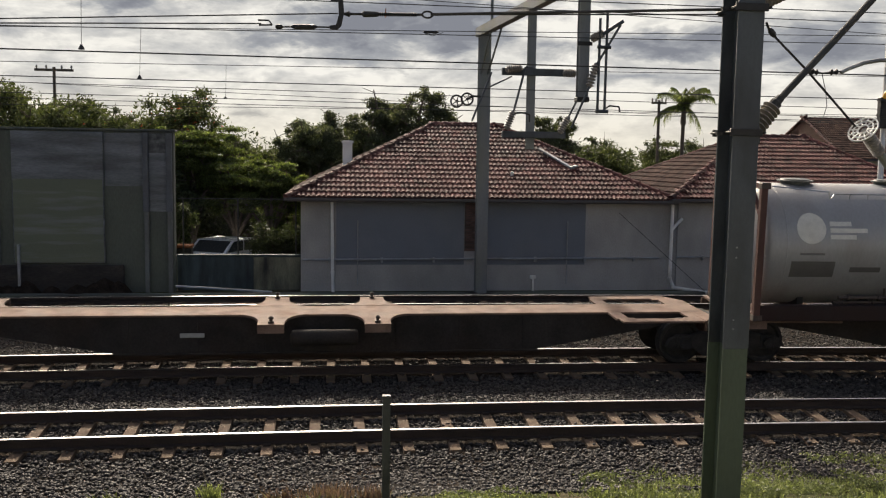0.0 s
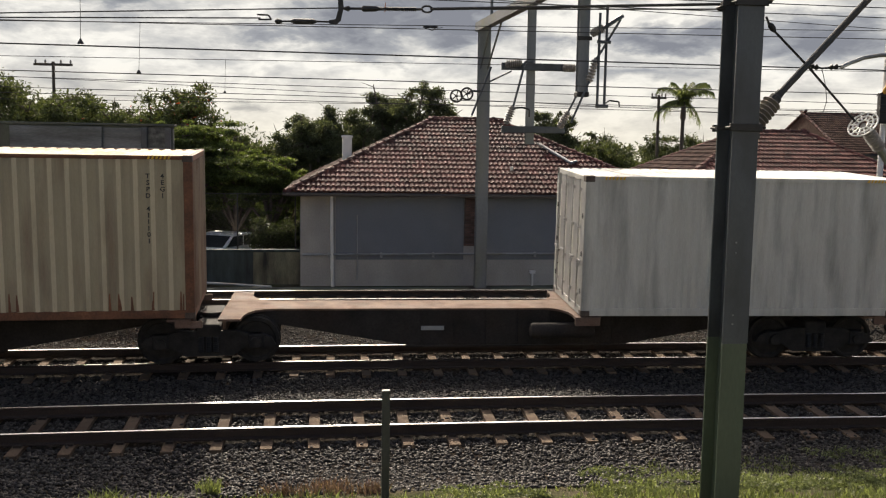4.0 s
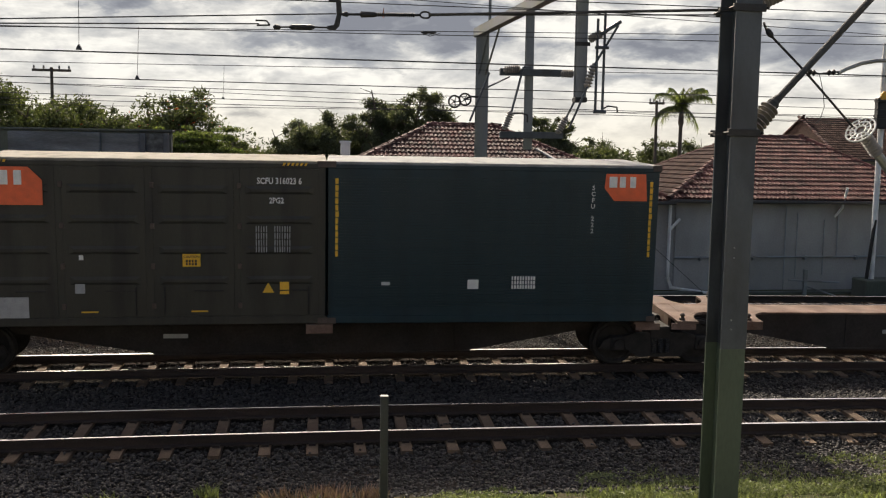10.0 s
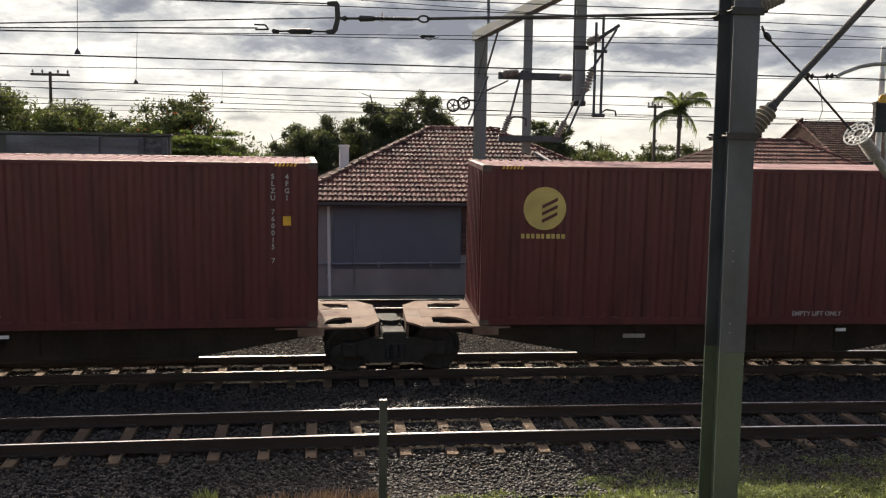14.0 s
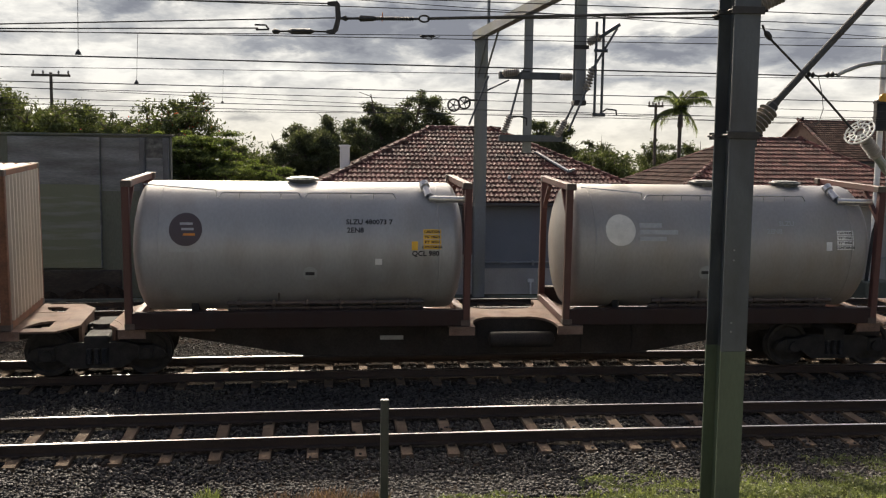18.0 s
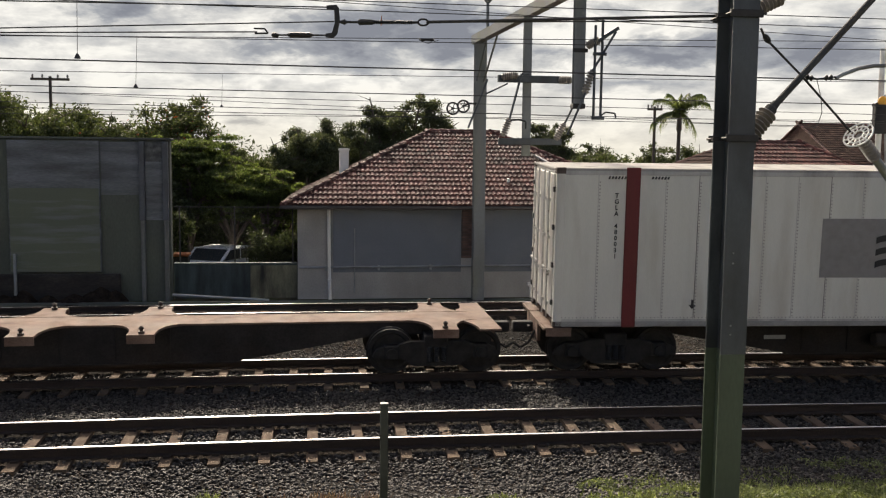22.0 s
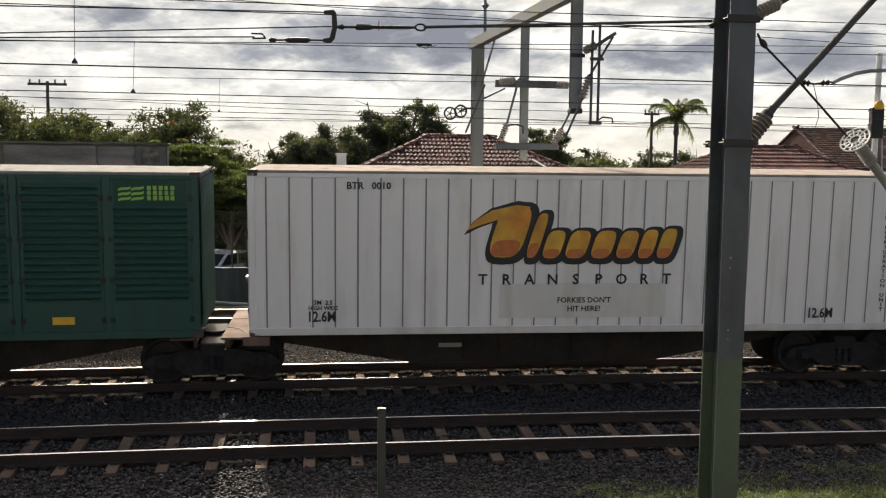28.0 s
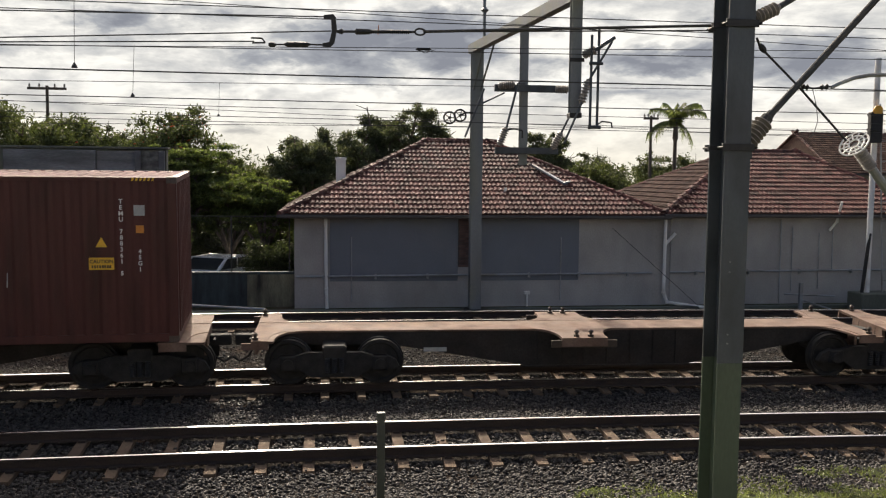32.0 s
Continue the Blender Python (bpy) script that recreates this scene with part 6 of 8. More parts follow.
# ---------- tank containers ----------
def tank_container(label, left, H, shell_m, frame_m, style):
    ob = thing("tank_container", label, "tank container", "containers on the train")
    L, h, r = 6.06, 3.03, 1.19
    zc = DECK + H - 0.08 - r
    prof = [(0, 0.05), (0.004, 0.45), (0.011, 0.75), (0.021, 0.97), (0.031, 1.1), (0.04, 1.165), (0.05, r)]
    prof += [(1 - u, v) for u, v in prof[::-1]]
    part("barrel", Shape().lathe((-h + 0.03, 0, zc), (h - 0.03, 0, zc), prof, 64), shell_m, ob, smooth=True)
    seams = (-1.9, -0.55, 0.95) if style == "braced" else (-2.45, 2.45)
    for x in seams:
        part("weld_band", Shape().lathe((x - 0.012, 0, zc), (x + 0.012, 0, zc), [(0, r), (0.2, r + 0.006), (0.8, r + 0.006), (1, r)], 64), seam_m if style == "braced" else shell_m, ob, smooth=True)
    for x in (-1, 1):
        a, b = x * (h - 0.005), x * (h - 0.13)
        for y in (-1, 1):
            part("corner_post", Shape().box((min(a, b), min(y * 1.09, y * 1.217), DECK), (max(a, b), max(y * 1.09, y * 1.217), DECK + H), 0.014), frame_m, ob)
            z1 = DECK + (H - 0.15)
            part("end_gusset", Shape().bar((x * (h - 0.07), y * 1.12, z1 - 0.5), (x * (h - 0.07), y * 0.6, z1), 0.08, 0.06), frame_m, ob)
        for z0, z1 in ((0.0, 0.15), (H - 0.12, H)):
            part("end_beam", Shape().box((min(a, b), -1.1, DECK + z0), (max(a, b), 1.1, DECK + z1), 0.012), frame_m, ob)
    for y in (-1, 1):
        if style != "frame":
            part("bottom_side_rail", Shape().box((-h + 0.12, min(y * 1.1, y * 1.21), DECK + 0.01), (h - 0.12, max(y * 1.1, y * 1.21), DECK + 0.1), 0.01), frame_m, ob)
            for x in (-1, 1):
                part("brace", Shape().bar((x * (h - 0.1), y * 1.15, DECK + 0.95), (x * (h - 1.25), y * 1.15, DECK + 0.07), 0.07, 0.1), frame_m, ob)
        else:
            # this rail's colour is darkened for the shade under the barrel
            part("bottom_side_rail", Shape().box((-h + 0.12, min(y * 1.05, y * 1.215), DECK + 0.005), (h - 0.12, max(y * 1.05, y * 1.215), DECK + 0.3), 0.012), rail_shade_m, ob)
        if style == "braced":
            for x in (-1, 1):
                part("top_tube", Shape().tube((x * (h - 0.08), y * 1.12, DECK + H - 0.1), (x * (h - 1.75), y * 0.98, DECK + H - 0.5), 0.06, 10, 0.05), frame_m, ob)
        if style == "rail":
            part("top_side_rail", Shape().box((-h + 0.12, min(y * 1.13, y * 1.2), DECK + H - 0.09), (h - 0.12, max(y * 1.13, y * 1.2), DECK + H - 0.03), 0.01), frame_m, ob)
            for i in range(9):
                x = -2.4 + i * 0.6
                part("rail_stay", Shape().box((x - 0.015, min(y * 0.75, y * 1.14), DECK + H - 0.17), (x + 0.015, max(y * 0.75, y * 1.14), DECK + H - 0.07)), frame_m, ob)
    for x in (-1.9, -0.6, 0.6, 1.9):
        part("saddle", Shape().box((x - 0.06, -0.7, DECK + 0.02), (x + 0.06, 0.7, zc - 0.9)), grime_m, ob)
    zt = zc + r
    for x, k in ((-0.5, 0.75), (0.3, 0.7)) if style == "braced" else ((-1.85, 0.95), (0.0, 0.72)) if left < 0 else ((0.0, 0.85),) if left < 25 else ((-0.02, 0.85), (1.62, 0.85)):
        part("manhole", Shape().lathe((x, 0, zt - 0.05), (x, 0, zt + 0.1), [(0, 0.29 * k), (0.55, 0.29 * k), (0.56, 0.36 * k), (0.75, 0.36 * k), (0.76, 0.3 * k), (0.92, 0.28 * k), (1, 0.12 * k)], 24), lid_m, ob)
    if style in ("frame", "braced"):
        rr = Shape()
        y, zz = -0.72, zc + math.sqrt(r * r - 0.72 ** 2)
        for x0, x1 in ((-1.45, 0.0), (0.06, 1.7)):
            rr.path([(x0 - 0.0, y, zz), (x0 + 0.06, y, zz + 0.09), (x1 - 0.06, y, zz + 0.09), (x1, y, zz)], 0.012, 6)
            for i in range(1, 4):
                x = x0 + (x1 - x0) * i / 4
                rr.tube((x, y, zz - 0.02), (x, y, zz + 0.09), 0.01, 5)
        rr.path([(-2.7, -0.9, DECK + H - 0.08), (-1.5, y, zz + 0.13), (-1.48, y, zz)], 0.01, 5)
        part("handrail", rr, chrome_m, ob)
    if style == "frame":
        v = Shape().tube((2.25, -0.5, zt - 0.05), (2.3, -0.75, zt - 0.2), 0.07, 12).tube((2.3, -0.78, zt - 0.24), (h - 0.1, -0.9, zt - 0.24), 0.06, 12)
        v.lathe((2.22, -0.48, zt + 0.02), (2.3, -0.75, zt - 0.2), [(0, 0.09), (0.3, 0.09), (0.35, 0.06), (1, 0.075)], 12)
        part("discharge_pipe", v, chrome_m, ob, "bent pale discharge pipe")
    pp = Shape()
    for y, z in ((-1.0, DECK + 0.42), (-0.8, DECK + 0.28)):
        pp.tube((-1.3, y, z), (2.2, y, z), 0.035, 8)
        for i in range(6):
            x = -1.1 + i * 0.6
            pp.lathe((x - 0.04, y, z), (x + 0.04, y, z), [(0, 0.03), (0.2, 0.06), (0.8, 0.06), (1, 0.03)], 8)
    pp.tube((-0.4, -1.0, DECK + 0.42), (-0.4, -1.0, DECK + 0.6), 0.02, 6)
    part("valve_pipe", pp, casting_m, ob)
    castings(ob, L, H)
    return load(ob, left, L), zc, r


def on_shell(zc, r, dz):
    """Depth of the barrel's near side dz above its axis."""
    return -math.sqrt(max(0.01, r * r - dz * dz)) - 0.004


def shell_patch(ob, zc, r, x0, dz0, x1, dz1, m, name="patch", label="", lift=0.004):
    s = Shape()
    n = 6
    v = []
    for i in range(n + 1):
        dz = dz0 + (dz1 - dz0) * i / n
        y = -math.sqrt(max(0.01, r * r - dz * dz)) - lift
        v += [(x0, y, zc + dz), (x1, y, zc + dz)]
    s.add(v, [(2 * i, 2 * i + 1, 2 * i + 3, 2 * i + 2) for i in range(n)])
    return part(name, s, m, ob, label)


def shell_disc(ob, zc, r, x, dz, rad, m, label=""):
    """A round sign laid on the barrel, in narrow level strips."""
    s = Shape()
    n = 18
    v = []
    for i in range(n + 1):
        a = -math.pi / 2 + math.pi * i / n
        d, w = dz + rad * math.sin(a), max(0.002, rad * math.cos(a))
        y = -math.sqrt(max(0.01, r * r - d * d)) - 0.006
        v += [(x - w, y, zc + d), (x + w, y, zc + d)]
    s.add(v, [(2 * i, 2 * i + 1, 2 * i + 3, 2 * i + 2) for i in range(n)])
    return part("round_sign", s, m, ob, label)


def shell_text(ob, zc, r, text, x, dz, size, ink):
    t = write(ob, text, 0, 0, size, ink, y=0)
    t.matrix_basis = Matrix.Translation((x, on_shell(zc, r, dz) - 0.004, zc + dz)) @ Matrix.Rotation(-math.asin(dz / r), 4, "X")


def grey_tank(left, code, kind, yellow, number, worn=False, leaf=False):
    m = tank_grey2_m if worn else tank_grey_m
    ob, zc, r = tank_container("grey steel tank container in a rusty red-brown frame", left, 2.6, m, frame_rust_m, "frame")
    shell_disc(ob, zc, r, -1.98, 0.42, 0.28, ink_plum if leaf else ink_pale2, "round leasing mark")
    if leaf:
        for i in range(3):
            shell_patch(ob, zc, r, -2.08 + 0.03 * i, 0.5 - i * 0.09, -1.86 + 0.02 * i, 0.54 - i * 0.09, ink_grey if i < 2 else ink_orange2, "sign_bar", lift=0.01)
        shell_patch(ob, zc, r, -2.25, 0.04, -1.7, 0.1, ink_grey, "sign_bar")
    else:
        for i in range(3):
            shell_patch(ob, zc, r, -1.62, 0.47 - i * 0.12, -1.62 + (0.42, 0.72, 0.5)[i], 0.55 - i * 0.12, ink_pale2 if not worn else ink_grey, "sign_bar")
    if (yellow and not leaf) or left < -180:
        shell_patch(ob, zc, r, 0.0, 0.12, 0.68, 0.46, patch_grey, "painted_out_patch", "dark grey painted-out patch")
        shell_patch(ob, zc, r, -2.2, -0.07, -1.72, -0.03, patch_grey)
        shell_patch(ob, zc, r, -2.35, -0.5, -1.5, -0.19, patch_dark, "painted_out_patch", "dark painted-out patch")
        shell_patch(ob, zc, r, -1.2, -0.4, -0.6, -0.3, patch_dark)
        shell_patch(ob, zc, r, 1.95, -0.1, 2.62, 0.05, patch_grey, "painted_out_patch")
    shell_disc(ob, zc, r, -0.34 if not leaf else 0.15, -0.36, 0.13, ink_grey, "small round warning sign")
    shell_patch(ob, zc, r, -0.42 if not leaf else 0.07, -0.39, -0.26 if not leaf else 0.23, -0.33, ink_black, "sign_bar", lift=0.008)
    if leaf:
        shell_patch(ob, zc, r, 1.3, -0.2, 1.42, -0.09, ink_white, "small_label")
    shell_text(ob, zc, r, code, 1.2, 0.55, 0.13, ink_grey if worn else ink_black)
    shell_text(ob, zc, r, kind, 0.95, 0.41, 0.13, ink_grey if worn else ink_black)
    c = ink_yellow if yellow else ink_white
    for i, line in enumerate(("CAUTION", "9'6\" HIGH", "8'2\" WIDE", "CONTAINER")):
        shell_patch(ob, zc, r, 2.16, 0.35 - i * 0.09, 2.48, 0.428 - i * 0.09, c, "caution_label")
        shell_text(ob, zc, r, line, 2.32, 0.387 - i * 0.09, 0.064, ink_black)
    shell_patch(ob, zc, r, 1.95, 0.06, 2.06, 0.22, c, "small_label")
    shell_text(ob, zc, r, number, 2.2, 0.0 if number == "QCL 980" else -0.2, 0.13, ink_black)
    return ob


# frame red taken almost to black: painted shade for the bottom rails
rail_shade_m = paint("tank_rail_shade", (0.026, 0.014, 0.013), 0.7)
lid_m = material("dark_lid", (0.05, 0.055, 0.05), 0.5, 0.2, grain=0.2)
frame_rust_m = paint("tank_frame", (0.095, 0.038, 0.034), 0.6, (0.09, 0.05, 0.04), 0.6)
tank_grey_m = material("tank_shell_grey", (0.31, 0.315, 0.315), 0.42, 0.2, grain=0.08, scale=0.8, fine=20, stain=(0.225, 0.212, 0.195), amount=0.35, stain_scale=0.7, stretch=(1.2, 1, 0.5))
tank_grey2_m = material("tank_shell_worn", (0.28, 0.275, 0.265), 0.45, 0.2, grain=0.1, scale=0.8, fine=20, stain=(0.26, 0.235, 0.2), amount=0.5, stain_scale=0.7, stretch=(1.2, 1, 0.5))
tank_cream_m = material("tank_shell_cream", (0.60, 0.55, 0.46), 0.5, 0.0, grain=0.08, scale=0.8, fine=20, stain=(0.42, 0.37, 0.29), amount=0.4, stain_scale=0.8, stretch=(1.2, 1, 0.4))
tank_white_m = material("tank_shell_white", (0.66, 0.64, 0.58), 0.45, 0.0, grain=0.07, scale=0.8, fine=20, stain=(0.46, 0.43, 0.37), amount=0.35, stain_scale=0.8, stretch=(1.2, 1, 0.4))
frame_white_m = paint("white_frame", (0.62, 0.61, 0.57), 0.5, (0.35, 0.3, 0.24), 0.4)
frame_cream_m = paint("cream_frame", (0.50, 0.44, 0.34), 0.55, (0.28, 0.21, 0.14), 0.5)
ink_plum = material("lettering_plum", (0.06, 0.045, 0.05), 0.6, grain=0.1)
ink_pale2 = material("lettering_bone", (0.62, 0.61, 0.55), 0.6, grain=0.1)
patch_dark = material("dark_patch", (0.10, 0.098, 0.092), 0.6, grain=0.12)


# ---------- other special boxes ----------
def louvre_box(left, code, shade=1.0):
    m = paint("green_louvre", (0.021 * shade, 0.068 * shade, 0.055 * shade), 0.5, (0.024, 0.062, 0.052), 0.4)
    L, H = 6.06, 2.896
    ob = panel_box("louvred_container", "green louvred side-door container with a pale roof edge", left, L, H, m, m)
    posts(ob, (-2.93, -1.48, 0.0, 1.48, 2.93), H, m, 0.13, 0.03, "door_post")
    s = Shape()
    prof = [(-1.21, 0.0), (-1.262, 0.045), (-1.262, 0.056), (-1.21, 0.092)]
    s.add([(x, y, z) for x in (-0.61, 0.61) for y, z in prof], [(0, 4, 5, 1), (1, 5, 6, 2), (2, 6, 7, 3), (0, 1, 2, 3), (7, 6, 5, 4)])
    me = s.mesh("louvre_slat", m)
    for b, x in enumerate((-2.2, -0.74, 0.74, 2.2)):
        frame = part("door_frame", Shape().box((x - 0.66, -1.225, DECK + 0.2), (x - 0.6, -1.2, DECK + H - 0.16)).box((x + 0.6, -1.225, DECK + 0.2), (x + 0.66, -1.2, DECK + H - 0.16)).box((x - 0.66, -1.222, DECK + 0.17), (x + 0.66, -1.2, DECK + 0.66)), m, ob)
        top = 14 if b in (0, 3) else 17
        part("vent_slot", Shape().box((x - 0.6, -1.209, DECK + 0.68), (x + 0.6, -1.2, DECK + 0.7 + top * 0.118)), dark_green_m, frame)
        for i in range(top):
            part("louvre_slat", me, None, frame, at=Matrix.Translation((x, 0, DECK + 0.7 + i * 0.118)))
        for z in (0.3, 1.0, 1.7, 2.4):
            for k in (-1, 1):
                part("hinge", Shape().box((x + k * 0.66 - 0.04, -1.25, DECK + z), (x + k * 0.66 + 0.04, -1.205, DECK + z + 0.09), 0.008), dark_m, frame)
    write(ob, code, -2.25, DECK + H - 0.36, 0.14, ink_white, y=-1.212, wide=0.8)
    plate(ob, "dark_panel", 1.6, DECK + 2.32, 2.8, DECK + H - 0.14, dark_green_m, "dark green panel with a lime mark", -1.207, 0.014)
    wave_flag(ob, 1.68, DECK + 2.4, 2.1, DECK + 2.66, ink_green, -1.223)
    bars(ob, 2.14, DECK + 2.4, 2.62, DECK + 2.66, 5, ink_green, 3, -1.223)
    for x in (-0.9, 0.55):
        plate(ob, "yellow_label", x, DECK + 0.28, x + 0.36, DECK + 0.41, ink_yellow, "", -1.223)
    bars(ob, 2.96, DECK + 1.2, 3.0, DECK + 2.3, 1, ink_yellow, 10, -1.22)
    for k in (-1, 1):
        s = turn_sheet(corrugated(-1.12, 1.12, DECK + 0.15, DECK + H - 0.1, 0, 0.05, 0.2, 1))
        s.v = [(k * (L / 2 - 0.005 + q[0] * 0.6), q[1], q[2]) for q in s.v]
        if k < 0:
            s.f = [g[::-1] for g in s.f]
        part("end_panel", s, m, ob)
    return ob


def side_door_box(left, code, patch=False):
    m = paint("dark_olive", (0.042, 0.042, 0.035), 0.5, (0.025, 0.025, 0.022), 0.4)
    L, H = 6.06, 2.896
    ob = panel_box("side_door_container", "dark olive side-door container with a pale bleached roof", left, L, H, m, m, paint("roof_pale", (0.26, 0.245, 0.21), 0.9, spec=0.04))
    for b, x in enumerate((-2.2, -0.74, 0.74, 2.2)):
        d = part("side_door", Shape().box((x - 0.68, -1.218, DECK + 0.17), (x + 0.68, -1.2, DECK + H - 0.15), 0.006), m, ob)
        for z in (0.72, 1.25, 1.78, 2.3):
            part("door_ridge", Shape().add([(x + a * 0.6, -1.214, DECK + z) if k == 0 else (x + a * 0.6, -1.214, DECK + z + 0.16) if k == 3 else (x + a * 0.5, -1.241, DECK + z + (0.05 if k == 1 else 0.1)) for a in (-1, 1) for k in range(4)], [(0, 4, 5, 1), (1, 5, 6, 2), (2, 6, 7, 3), (0, 1, 2, 3), (7, 6, 5, 4)]), m, d)
        r = Shape().tube((x + (0.5 if b % 2 else -0.5), -1.25, DECK + 0.2), (x + (0.5 if b % 2 else -0.5), -1.25, DECK + 0.7), 0.014, 6).tube((x, -1.25, DECK + 0.62), (x + 0.5, -1.25, DECK + 0.62), 0.012, 6)
        part("door_handle", r, dark_m, d)
        for z in (0.3, 1.0, 1.7, 2.4):
            part("hinge", Shape().box((x - 0.72, -1.245, DECK + z), (x - 0.65, -1.205, DECK + z + 0.1), 0.008), casting_m, d)
    y = -1.242
    z = DECK + H
    mark(ob, [(-2.68, z - 0.16), (-1.92, z - 0.16), (-1.7, z - 0.38), (-1.7, z - 0.8), (-2.45, z - 0.8), (-2.68, z - 0.56)], ink_orange, "orange sign with cut corners", y)
    bars(ob, -2.62, z - 0.5, -1.95, z - 0.22, 3, ink_white, 1, y - 0.008)
    hazard(ob, -2.7, z - 0.09, 0.45, ink_yellow)
    hazard(ob, 2.25, z - 0.09, 0.45, ink_yellow)
    write(ob, code, 2.2, z - 0.36, 0.15, ink_white, y=y, wide=0.8)
    write(ob, "2PG2", 2.15, z - 0.7, 0.14, ink_white, y=y, wide=0.8)
    bars(ob, 1.78, z - 1.62, 2.0, z - 1.14, 5, ink_grey, 4, y, gap=0.5)
    bars(ob, 2.1, z - 1.62, 2.4, z - 1.14, 7, ink_grey, 4, y, gap=0.5)
    plate(ob, "caution_label", 0.55, z - 1.85, 0.85, z - 1.63, ink_yellow, "yellow caution label", y)
    write(ob, "CAUTION", 0.7, z - 1.68, 0.06, ink_black, y=y - 0.008)
    bars(ob, 0.6, z - 1.83, 0.8, z - 1.73, 4, ink_black, 2, y - 0.007)
    triangle(ob, 2.0, DECK + 0.58, 0.2, y)
    plate(ob, "small_label", 2.2, DECK + 0.55, 2.36, DECK + 0.77, ink_yellow, "", y)
    for x in (-1.15, 0.68):
        plate(ob, "reflector", x, DECK + 0.24, x + 0.28, DECK + 0.265, ink_yellow, "", -1.222)
    plate(ob, "white_label", -1.24, DECK + 0.58, -1.08, DECK + 0.78, ink_grey, "", -1.222)
    plate(ob, "white_label", -1.16, DECK + 1.16, -1.09, DECK + 1.24, ink_white, "", -1.222)
    if patch:
        plate(ob, "repair_patch", -2.95, DECK + 0.16, -2.0, DECK + 0.52, ink_grey, "bare grey repair patch", -1.222)
    # slatted end with pale frame
    f = Shape()
    x = -L / 2 - 0.0
    for y0, y1, z0, z1 in ((-1.2, -1.12, 0.1, H - 0.1), (1.12, 1.2, 0.1, H - 0.1), (-1.12, 1.12, 0.1, 0.32), (-1.12, 1.12, H - 0.2, H - 0.1), (-1.12, 1.12, 1.35, 1.5)):
        f.box((x, y0, DECK + z0), (x + 0.05, y1, DECK + z1), 0.008)
    part("end_frame", f, frame_cream_m, ob, "pale steel end frame")
    for i in range(7):
        yy = -0.96 + i * 0.32
        part("end_bar", Shape().box((x + 0.0, yy - 0.03, DECK + 0.32), (x + 0.04, yy + 0.03, DECK + H - 0.2)), frame_cream_m, ob)
    return ob


def curtain_box(left, name, label, color, ribs, fine):
    m = paint(name, color, 0.42, tuple(c * 0.6 for c in color), 0.35)
    L, H = 6.06, 2.896
    ob = panel_box(name, label, left, L, H, m, m, paint("roof_" + name, (0.3, 0.305, 0.3), 0.9, spec=0.04))
    n = int((H - 0.5) / fine)
    rib = Shape().box((-2.9, -1.222, 0), (2.9, -1.2, fine * 0.5)).mesh("side_rib", m)
    for i in range(n):
        part("side_rib", rib, None, ob, at=Matrix.Translation((0, 0, DECK + 0.3 + i * fine)))
    for x in ribs:
        part("curtain_rod", Shape().tube((x, -1.235, DECK + 0.16), (x, -1.235, DECK + H - 0.12), 0.016, 8), chrome_m, ob)
        part("rod_handle", Shape().box((x - 0.02, -1.25, DECK + 0.42), (x + 0.28, -1.235, DECK + 0.45)), chrome_m, ob)
    s = turn_sheet(corrugated(-1.1, 1.1, DECK + 0.15, DECK + H - 0.1, 0, 0.045, 0.16, 1))
    s.v = [(-L / 2 + 0.02 - q[0], q[1], q[2]) for q in s.v]
    s.f = [f[::-1] for f in s.f]
    part("end_panel", s, m, ob)
    return ob, H


def flat_rack(left):
    ob = thing("flat_rack", "red folded flat rack with a bare plank deck and loose chains", "flat rack", "containers on the train")
    m = paint("rack_red", (0.22, 0.042, 0.034), 0.55, (0.12, 0.045, 0.035), 0.5)
    L, h = 6.05, 3.025
    part("frame", Shape().box((-h, -1.2, DECK + 0.02), (h, 1.2, DECK + 0.3), 0.02), m, ob)
    wood = material("rack_planks", (0.125, 0.05, 0.033), 0.75, spec=0.2, grain=0.3, scale=3, fine=30, vary=0.3, stain=(0.17, 0.09, 0.062), amount=0.4, stretch=(0.4, 2, 1))
    me = Shape().box((-h + 0.05, -0.075, 0), (h - 0.05, 0.075, 0.035), 0.006).mesh("plank", wood)
    for i in range(15):
        part("plank", me, None, ob, at=Matrix.Translation((0, -1.12 + i * 0.16, DECK + 0.3)))
    for x in (-1.18, 0.9):
        plate(ob, "white_label", x, DECK + 0.08, x + 0.38, DECK + 0.2, ink_white, "", -1.2)
    write(ob, "BT 219", 0.4, DECK + 0.15, 0.1, ink_white, y=-1.206)
    rng = random.Random(5)
    for i in range(9):
        s = Shape()
        x, y = rng.uniform(-2.6, 2.4), rng.uniform(-0.9, 0.9)
        pts = [(x, y, DECK + 0.36)]
        for k in range(9):
            x += rng.uniform(0.05, 0.3)
            y += rng.uniform(-0.25, 0.25)
            pts.append((min(x, 2.9), max(-1.1, min(1.1, y)), DECK + 0.36 + rng.uniform(0, 0.05)))
        s.path(pts, 0.02, 5)
        part("chain", s, dark_m, ob, "dark loose chain")
    s = Shape()
    for y in (-0.25, 0.0, 0.25):
        s.box((-2.0, y - 0.06, DECK + 0.335), (-0.25, y + 0.06, DECK + 0.45), 0.01)
    for x in (-1.7, -1.2, -0.9):
        s.tube((x, -0.3, DECK + 0.4), (x + 0.1, -0.32, DECK + 0.62), 0.02, 6)
    part("folded_stakes", s, grime_m, ob, "dark folded stakes and tensioners")
    castings(ob, L, 0.36)
    return load(ob, left, L)


